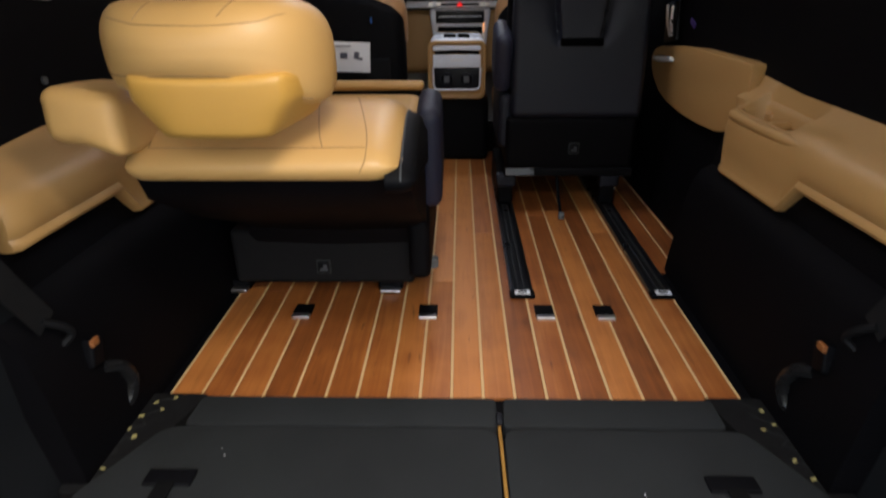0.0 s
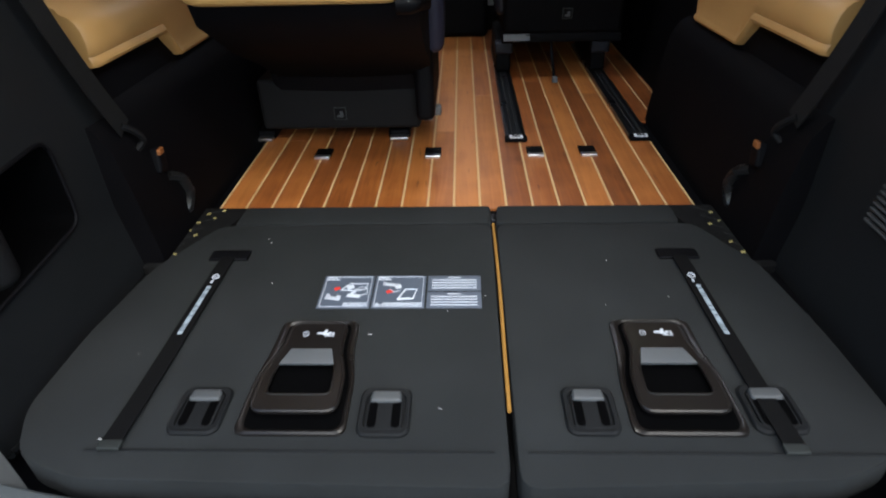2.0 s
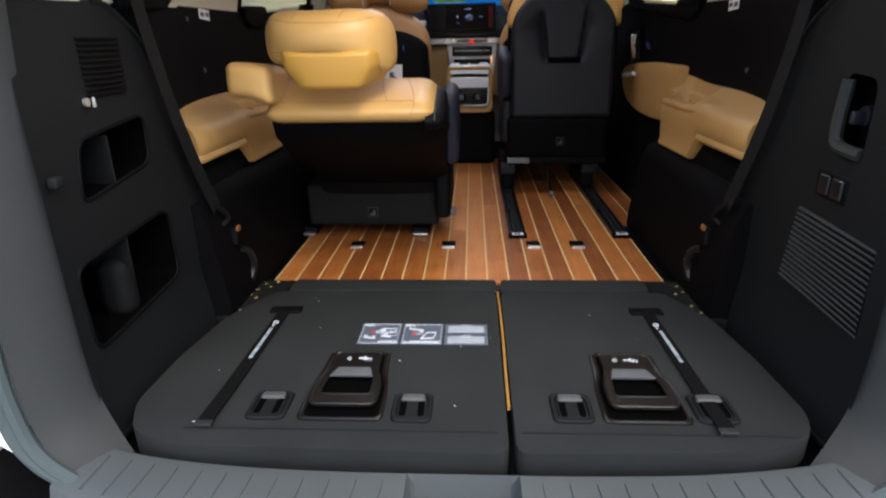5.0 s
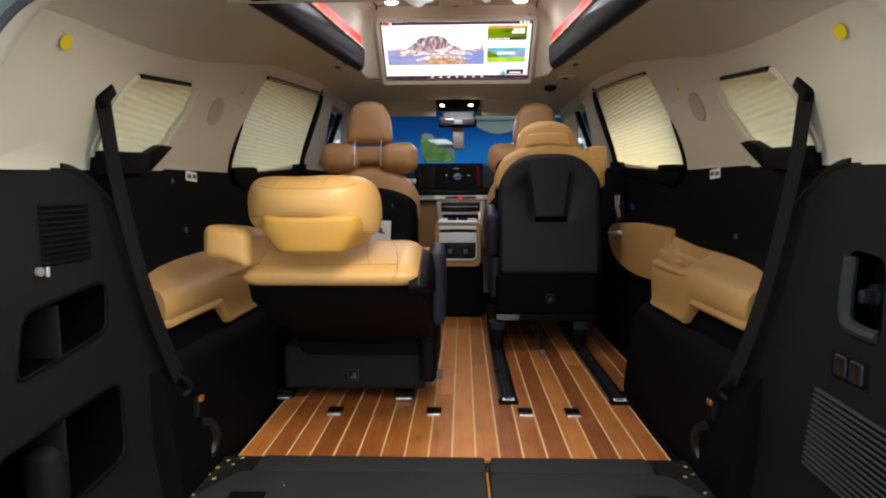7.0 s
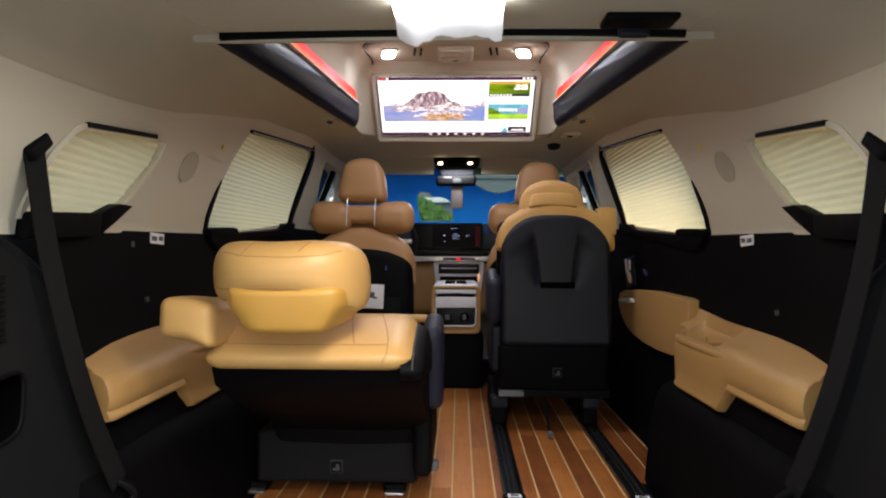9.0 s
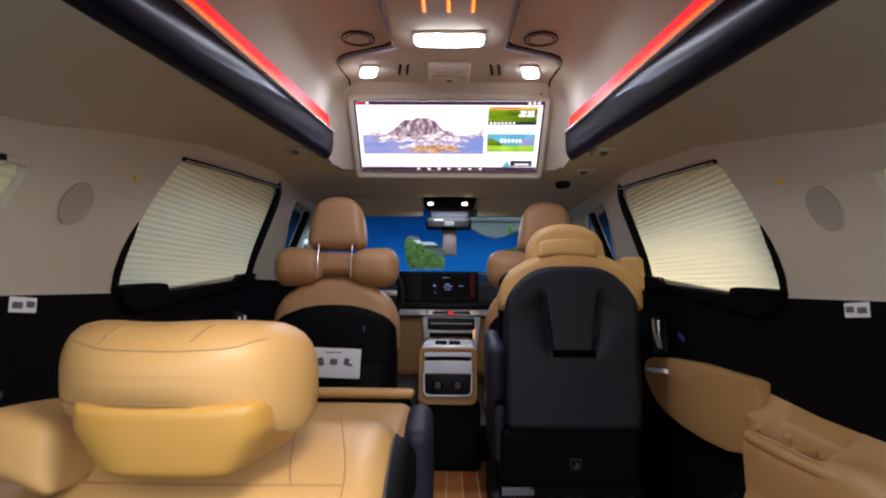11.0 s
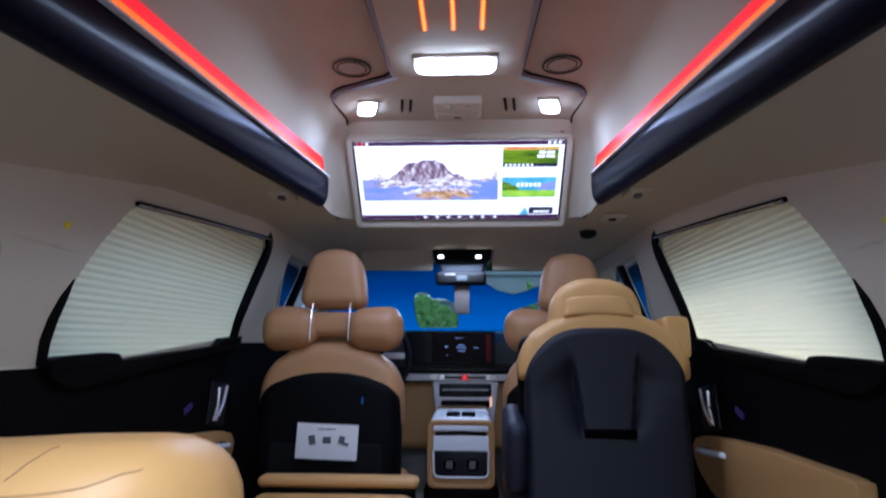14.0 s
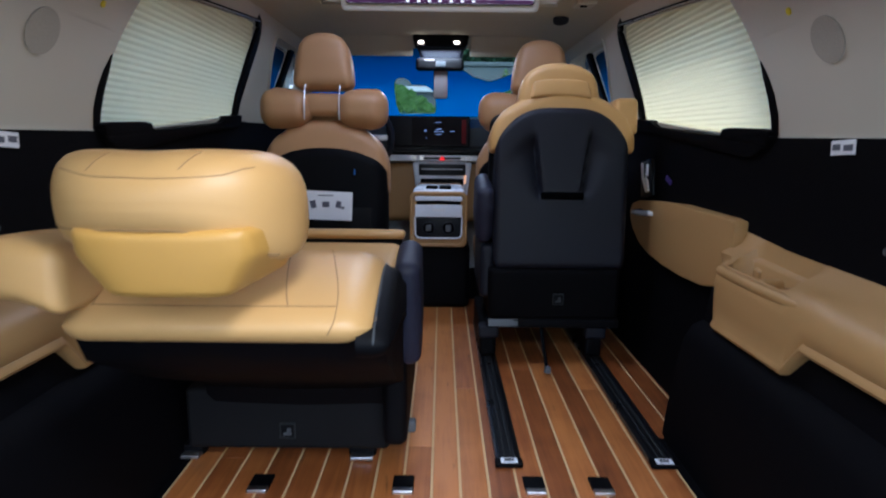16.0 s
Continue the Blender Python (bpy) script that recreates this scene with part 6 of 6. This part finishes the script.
hole1 = corner_round([(-0.265, 1.090), (-0.255, 1.128), (-0.216, 1.138), (-0.175, 1.125), (-0.165, 1.103), (-0.095, 1.103), (-0.045, 1.080), (-0.026, 1.04), (-0.026, 0.951), (-0.247, 0.948), (-0.262, 1.0)], 0.02)
hole2 = corner_round([(0.228, 0.955), (0.245, 1.01), (0.30, 1.05), (0.43, 1.09), (0.50, 1.08), (0.50, 0.955)], 0.02)
fb = holed(outer, [hole1, hole2], lambda x, z: shield(x, z, 0.006), 3)
part("sheet", fb, TINT, film)
for loop in (hole1, hole2):
    pts = [shield(x, z, 0.008) for x, z in loop]
    part("cut_edge", tube(pts + pts[:2], 0.0022, 5, (0, 1, 0)), EDGE, film, "pale cut edge")
# added pale strip, imitates light on the dash in the gap below the film
part("lower_edge", tube([shield(x, 0.932, 0.010) for x in np.linspace(-0.76, 0.76, 17)], 0.008, 6, (0, 1, 0)), EDGE, film, "pale strip imitating the bright gap under the film")
part("top_edge", tube([shield(x, z, 0.008) for x, z in outer[4:]], 0.003, 5, (0, 1, 0)), EDGE, film, "pale turned edge")

READER = mat("reader_plastic", (0.15, 0.13, 0.125), 0.6, 0, 0.1, 8)
mr = thing("rear_view_mirror", "black rear-view mirror with a hanging grey card reader", "mirror")
part("mirror_body", puff((0.232, 0.035, 0.062), (-0.002, 1.70, 1.152), 0.018, 0, 4), BASE, mr)
part("sensor_cover", puff((0.220, 0.06, 0.085), (0.004, 1.745, 1.212), 0.020, 0, 4, (0, 0, 0), lambda p: (p.x * (1 + 2.6 * p.z), p.y, p.z)), SHELL, mr, "black sensor cover behind the mirror")
part("white_label", puff((0.050, 0.002, 0.008), (-0.052, 1.682, 1.170), 0.0006, 0, 1), READER, mr)
part("grey_label", puff((0.048, 0.002, 0.024), (0.002, 1.682, 1.152), 0.0006, 0, 1), DASHPAD, mr)
part("card_reader", puff((0.070, 0.014, 0.132), (0.003, 1.705, 1.056), 0.006, 0, 2), READER, mr, "grey card reader")
ol = thing("front_dome_lamp", "black front overhead console with two lit lamps", "lamp")
part("housing", puff((0.262, 0.12, 0.058), (0.002, 1.71, 1.256), 0.016, 0, 4, (0, 0, 0), lambda p: (p.x * (1 + 1.6 * p.z), p.y, p.z)), BLACK, ol)
for x in (-0.092, 0.078):
    part("lens", puff((0.026, 0.016, 0.013), (x, 1.645, 1.246), 0.005, 0, 2), LAMPWARM, ol, "lit warm lens")

for x, w in ((-0.300, 0.33), (0.310, 0.33)):
    sv = thing("sun_visor", "grey-beige sun visor folded up over the windscreen", "sun visor", (x, 1.725, 1.243), "sun visors")
    part("flap", puff((w, 0.115, 0.016), (0, 0, 0), 0.007, 0.002, 4, (-50, 0, 0)), HEADLINER, sv)
    part("pivot_rod", tube([(-w / 2 + 0.01, -0.036, 0.046), (w / 2 - 0.01, -0.036, 0.046)], 0.005, 8), BLACK, sv, "dark pivot rod")

# ---- armrest ledges, door trims ----
LABEL_Y = {-1: -0.138, 1: -0.084}
for s, side in SIDES:
    lg = thing("side_armrest", "camel side armrest with moulded cup holders", "armrest", (0, 0, 0), "side armrests")

    def low(y):
        return lerp(((-0.53, 0.412), (-0.185, 0.408), (-0.130, 0.342), (0.27, 0.335)), y)
    rows = []
    for y in [-0.502, -0.492, -0.42, -0.30, -0.23, -0.20, -0.185, -0.17, -0.155, -0.14, -0.130, -0.11, -0.085, -0.06, -0.02, 0.0, 0.02, 0.04, 0.06, 0.10, 0.14, 0.165, 0.18, 0.19, 0.20, 0.21, 0.225, 0.24, 0.252]:
        e = 0.010 if y == -0.502 else lerp(((0.165, 0.0), (0.18, 0.003), (0.19, 0.008), (0.20, 0.016), (0.21, 0.026), (0.225, 0.036), (0.252, 0.046)), y)
        back = lerp(((-0.53, 0.556), (-0.25, 0.562), (0.05, 0.568), (0.26, 0.584)), y)
        # sunk where the cup tray sits
        d = lerp(((-0.085, 0.0), (-0.06, 1.0), (0.14, 1.0), (0.165, 0.0)), y)
        rise = lerp(((-0.24, 0.0), (-0.20, 0.008), (-0.12, 0.006), (-0.06, -0.004)), y)
        f = min(e, 0.012)
        rows.append([(s * a, y, z) for a, z in ((0.812, back), (0.802, back - 0.005), (0.790, 0.548 - 0.050 * d), (0.765, 0.532 - 0.080 * d), (0.745, 0.522 - 0.070 * d), (0.733 + f, 0.514 + rise - 0.030 * d), (0.722 + e * 0.6, 0.508 + rise), (0.710 + e * 0.9, 0.499 + rise), (0.702 + e, 0.484 + rise * 0.5), (0.698 + e, 0.460), (0.701 + e, (0.46 + low(y)) / 2), (0.704 + e, low(y) + 0.022), (0.700 + e, low(y) + 0.016), (0.698 + e, low(y) + 0.008), (0.703 + e, low(y) + 0.001), (0.716 + e * 0.8, low(y)), (0.752, low(y) + 0.004), (0.812, low(y) + 0.02))])
    part("ledge", loft(rows), TAN, lg, angle=45)
    # the cup tray: a raised rounded rim round two wells
    tray = []
    for k, z in ((0.0, 0.470), (0.0, 0.528), (0.002, 0.536), (0.007, 0.540), (0.013, 0.538), (0.017, 0.530), (0.020, 0.500), (0.026, 0.488), (0.036, 0.486)):
        tray.append([(s * a, b, z - 0.024 + 0.35 * (a - 0.757) * (z > 0.5) - 0.10 * max(0, 0.02 - b) * (z > 0.5)) for a, b in rounded(0.753, 0.043, 0.092 - 2 * k, 0.262 - 2 * k, max(0.006, 0.034 - k))])
    ct = part("cup_tray", loft(tray), TAN, lg, angle=50)
    bar = [(s * (0.711 + a), y, 0.490 + b) for y, a, b in ((0.186, 0.016, 0.0), (0.176, 0.004, 0.0), (0.15, -0.001, 0.0), (0.08, -0.002, 0.0), (-0.02, -0.001, 0.0), (-0.10, 0.001, 0.001), (-0.165, 0.008, 0.0))]
    part("tray_rim", tube(smooth_path(bar, 4), 0.0135, 10), TAN, ct, "rounded rim bar")
    part("divider", puff((0.058, 0.034, 0.030), (s * 0.758, 0.036, 0.486), 0.012, 0.0, 3), TAN, ct)
    for y in (-0.035, 0.13):
        part("cup_grip", puff((0.018, 0.030, 0.034), (s * 0.782, y, 0.488), 0.008, 0.0, 2), TAN, ct)
    dr = WALLS[s]
    poly = corner_round([(1.078, 0.530), (1.05, 0.560), (0.98, 0.578), (0.84, 0.591), (0.6, 0.605), (0.30, 0.606), (0.240, 0.603), (0.238, 0.50), (0.264, 0.49), (0.270, 0.42), (0.40, 0.392), (0.55, 0.384), (0.70, 0.386), (0.85, 0.398), (0.95, 0.42), (1.03, 0.46), (1.07, 0.50)], 0.008, 3)
    part("door_armrest", prism([(s * (0.812), y, z) for y, z in poly], (-s * 0.045, 0, 0), 0.007), TAN, dr, "camel moulded door armrest")
    sp = part("switch_plate", puff((0.046, 0.17, 0.016), (s * 0.768, 0.905, 0.536), 0.006, 0, 2, (-6, s * 18, 0)), SILVER, dr, "silver switch plate")
    part("switch", puff((0.026, 0.050, 0.012), (s * 0.766, 0.950, 0.540), 0.005, 0, 2, (-6, s * 18, 0)), GLOSSBLACK, sp)
    hd = part("door_handle", puff((0.014, 0.13, 0.14), (s * 0.804, 1.0, 0.660), 0.006, 0, 2, (-10, 0, 0)), GLOSSBLACK, WALLS[s])
    for y0, y1 in ((1.045, 0.976), (0.985, 0.955)):
        part("lever", tube([(s * 0.793, y0, 0.715), (s * 0.790, (y0 + y1) / 2 + 0.006, 0.66), (s * 0.793, y1, 0.612)], 0.0062, 8, (1, 0, 0)), CHROME, hd, "chrome lever")
    for y, z in ((-0.254, 0.782), (-0.185, 0.637), (-0.233, 0.618)):
        if (z == 0.618) == (s > 0):
            part("trim_screw", disc((s * 0.804, y, z), 0.0075, 0.006, (-s, 0, 0), 14), LATCH, dr, "small grey trim screw")
    dl = thing("door_lamp", "dim violet accent lamp on the door", "lamp", (0, 0, 0), "door lamps")
    part("lens", puff((0.006, 0.05, 0.018), (s * 0.806, 0.80, 0.668), 0.002, 0, 2, (20, 0, 0)), glow("violet_lamp", (0.08, 0.05, 0.22), 0.04), dl)
    lb = thing("airbag_label", "small white printed label on the dark wall", "label", (0, 0, 0), "wall labels")
    part("paper", puff((0.002, 0.070, 0.029), (s * 0.7985, LABEL_Y[s], 0.797), 0.0006, 0, 1, (-4, 0, 0)), WHITEP, lb)
    for dy, w in ((-0.016, 0.026), (0.018, 0.022)):
        part("print_bar", puff((0.001, w, 0.012), (s * 0.797, LABEL_Y[s] + dy, 0.797), 0.0003, 0, 1, (-4, 0, 0)), PRINT, lb)
    sk = thing("pillar_speaker", "round perforated speaker patch in the beige pillar", "speaker", (0, 0, 0), "pillar speakers")
    part("grille", disc((s * (side_x(-0.105, 0.995) - 0.001), -0.105, 0.995), 0.045, 0.003, (-s, 0, -0.42)), GRILLE_CLOTH, sk)
    for y, z, r in ((0.053 if s < 0 else -0.012, 1.075 if s < 0 else 1.062, 0.0075), (-0.935, 1.0, 0.013)):
        st = thing("yellow_sticker", "small round yellow sticker on the pillar", "sticker", (0, 0, 0), "pillar stickers")
        part("dot", disc((s * (side_x(y, z) - 0.001 - (0.004 if y < -0.5 else 0)), y, z), r, 0.002, (-s, 0, -0.42), 18), YELLOW, st)
    bl = thing("seat_belt", "black third-row seat belt hanging from its pillar anchor", "seat belt", (0, 0, 0), "rear seat belts")
    part("anchor", puff((0.040, 0.075, 0.040), (s * 0.684, -0.752, 0.942), 0.010, 0, 3, (40, 0, 0), lambda p: (p.x, p.y * 0.8, p.z * 0.7)), BLACK, bl, "black anchor loop")
    pts = smooth_path([(s * 0.676, -0.757, 0.938), (s * 0.684, -0.715, 0.78), (s * 0.684, -0.650, 0.58), (s * 0.676, -0.590, 0.42), (s * 0.668, -0.535, 0.30)], 5)
    part("webbing", sweep(pts, [(-0.024, -0.0012), (0.024, -0.0012), (0.024, 0.0012), (-0.024, 0.0012)], (s, 0, 0)), WEB, bl)
    part("tongue", tube(smooth_path([(s * 0.668, -0.545, 0.31), (s * 0.655, -0.520, 0.285), (s * 0.655, -0.505, 0.262), (s * 0.668, -0.515, 0.245)], 4), 0.007, 7, (1, 0, 0)), BASE, bl)
    part("retractor", tube(smooth_path([(s * 0.660, -0.455, 0.155), (s * 0.645, -0.425, 0.135), (s * 0.640, -0.410, 0.095), (s * 0.648, -0.420, 0.055), (s * 0.662, -0.440, 0.045)], 5), 0.014, 8, (1, 0, 0)), PIANO, bl, "dark curved lower anchor")
    part("anchor_boss", disc((s * 0.668, -0.445, 0.098), 0.026, 0.016, (-s, 0, 0), 18), BLACK, bl)
    part("buckle", puff((0.022, 0.035, 0.055), (s * 0.655, -0.47, 0.20), 0.006, 0, 2, (-14, 0, 0)), BLACK, bl)
    part("buckle_latch", puff((0.008, 0.020, 0.014), (s * 0.643, -0.475, 0.224), 0.002, 0, 1), mat("amber_latch", (0.22, 0.075, 0.02), 0.5), bl, "amber latch")
    gh = thing("grab_handle", "beige coat hook recess in the headliner", "hook", (0, 0, 0), "headliner hooks")
    part("pad", puff((0.07, 0.09, 0.02), (s * 0.515, 0.69, zb(0.69) - 0.006), 0.008, 0, 2), HEADLINER, gh)
    part("hook", puff((0.02, 0.03, 0.014), (s * 0.512, 0.675, zb(0.69) - 0.018), 0.004, 0, 1), GREY, gh)

sp = thing("sensor_switch", "round dark sensor with a switch plate in the front headliner", "sensor")
part("ring", disc((0.498, 1.30, zb(1.3) + 0.002), 0.032, 0.016, (0, -0.4, -1), 20), SHELL, sp)
part("plate", puff((0.075, 0.09, 0.014), (0.540, 1.07, zb(1.07) - 0.006), 0.006, 0, 2), PILLAR, sp)
part("button", puff((0.025, 0.02, 0.010), (0.535, 1.06, zb(1.07) - 0.013), 0.003, 0, 1), BLACK, sp)

# ---- rear dome lamp, film, hook ----
rd = thing("rear_dome_lamp", "lit rear dome lamp in the headliner", "lamp")
part("lens", puff((0.16, 0.09, 0.018), (0, -0.865, zb(-0.865) - 0.004), 0.008, 0, 2), LAMPW, rd)
fl = thing("hanging_film", "crumpled white protective film hanging from the dome lamp", "film")
rf = random.Random(12)
rows = []
for k, (y, z) in enumerate(((-0.835, 1.142), (-0.815, 1.128), (-0.795, 1.116), (-0.775, 1.108))):
    rows.append([(x, y + rf.uniform(-0.005, 0.005), z + rf.uniform(-0.002, 0.002) - (0.017 * max(0, 1 - abs(x + 0.053) / 0.03) + 0.010 * max(0, 1 - abs(x - 0.075) / 0.02)) * k / 3) for x in np.linspace(-0.08, 0.082, 17)])
part("sheet", loft(rows, False, False), SHEET, fl)
hk2 = thing("tailgate_hook", "black folding hook in the rear headliner", "hook")
part("plate", puff((0.115, 0.05, 0.012), (0.302, -0.752, zb(-0.752) - 0.005), 0.005, 0, 2), BLACK, hk2)
part("arm", puff((0.05, 0.016, 0.020), (0.300, -0.728, zb(-0.75) - 0.014), 0.006, 0, 2), SHELL, hk2)

# ---- outside the windscreen ----


def bush(name, label, at, size, count, seed, leaf=None):
    b = thing(name, label, name.replace("_", " "), at, "shrubs" if name == "shrub" else "")
    rb = random.Random(seed)
    stem = bmesh.new()
    for k in range(5):
        a = rb.uniform(0, 6.3)
        stem = join(stem, tube([(0, 0, 0), (0.15 * math.cos(a) * size[0], 0.15 * math.sin(a) * size[1], 0.4 * size[2]), (0.35 * math.cos(a) * size[0], 0.35 * math.sin(a) * size[1], 0.8 * size[2])], 0.02, 6, (1, 0, 0)))
    part("stem", stem, BARK, b)
    vs, fs = [], []
    for k in range(count):
        while True:
            p = Vector([rb.uniform(-1, 1) for _ in range(3)])
            if 0.25 < p.length < 1 * (0.8 + 0.2 * math.sin(5 * p.x + 3 * p.z)):
                break
        c = Vector((p.x * size[0] / 2, p.y * size[1] / 2, size[2] * (0.55 + 0.45 * p.z)))
        q = Euler((rb.uniform(0, 6), rb.uniform(0, 6), rb.uniform(0, 6))).to_matrix()
        l = rb.uniform(0.035, 0.065) * (1 + size[0] / 8)
        n = len(vs)
        vs += [c + q @ Vector(v) * l for v in ((-0.4, 0, 0), (0, -0.5, 0.1), (0.4, 0, 0), (0, 0.8, -0.1))]
        fs.append((n, n + 1, n + 2, n + 3))
    me = bpy.data.meshes.new("foliage")
    me.from_pydata(vs, [], fs)
    me.materials.append(leaf or LEAF)
    ob = new("foliage", me)
    ob.parent = b


bush("shrub", "leafy green shrub in front of the van", (-0.42, 7.2, -0.62), (2.2, 1.6, 2.16), 12000, 1)
bush("shrub", "leafy green shrub beside the forecourt", (0.18, 8.6, -0.62), (0.95, 1.2, 2.62), 6000, 2)
bush("shrub", "broad low green shrub by the forecourt", (2.3, 7.6, -0.62), (2.4, 1.8, 1.75), 9000, 6)
bush("shrub", "small round green shrub by the far wall", (1.32, 11.0, -0.62), (0.42, 0.42, 2.84), 2500, 3)
bush("hedge", "broad dark green hedge behind the far wall", (0.4, 13.5, -0.62), (16.0, 1.6, 4.6), 22000, 4, LEAFDARK)
bush("tree_row", "tall dark green trees beyond the wall", (1.0, 18.0, -0.62), (28.0, 4.0, 9.5), 16000, 5, LEAFDARK)
WALLGREY = mat("wall_grey", (0.085, 0.10, 0.105), 0.9, 0, 0.2, 0.8, 0.5, 60)
wl = thing("boundary_wall", "pale concrete boundary wall with a white rail", "wall", (0, 12.2, -0.62))
part("wall_face", puff((30, 0.25, 2.96), (0, 0, 1.48), 0.02, 0, 1), WALLGREY, wl)
part("coping", puff((30, 0.35, 0.10), (0, 0, 2.99), 0.03, 0, 1), WALLGREY, wl)
part("white_rail", puff((30, 0.08, 0.12), (0, -0.20, 2.44), 0.02, 0, 1), RAILWHITE, wl, "white guard rail")

for s, side in SIDES:
    bs = thing("window_film", "blue film and dark seal on the front door window", "film", (0, 0, 0), "front window films")
    poly = corner_round([(1.36, 1.20), (1.44, 1.06), (1.49, 0.96), (1.50, 0.90), (1.60, 0.90), (1.66, 1.19)], 0.03)
    part("sheet", holed(poly, [], lambda y, z: (s * (side_x(y, z) + 0.055), y, z), 2), DARKTINT, bs)
    part("post", prism([(s * (side_x(y, z) + 0.030), y, z) for y, z in ((1.66, 1.22), (1.60, 0.88), (1.66, 0.88), (1.72, 1.22))], (s * 0.02, 0, 0), 0.003), BLACK, bs, "black window post")

lint = bmesh.new()
rl = random.Random(21)
for k in range(16):
    x, y = rl.uniform(-0.55, 0.55), rl.uniform(-1.15, -0.5)
    lint = join(lint, puff((rl.uniform(0.0008, 0.0016), rl.uniform(0.001, 0.007), 0.0006), (x, y, Z_PANEL + 0.0006), 0.0002, 0, 1, (0, 0, rl.uniform(0, 180))))
tagged(part("lint", lint, WHITEP), "pale lint specks on the black carpet", "lint", kind="stuff")
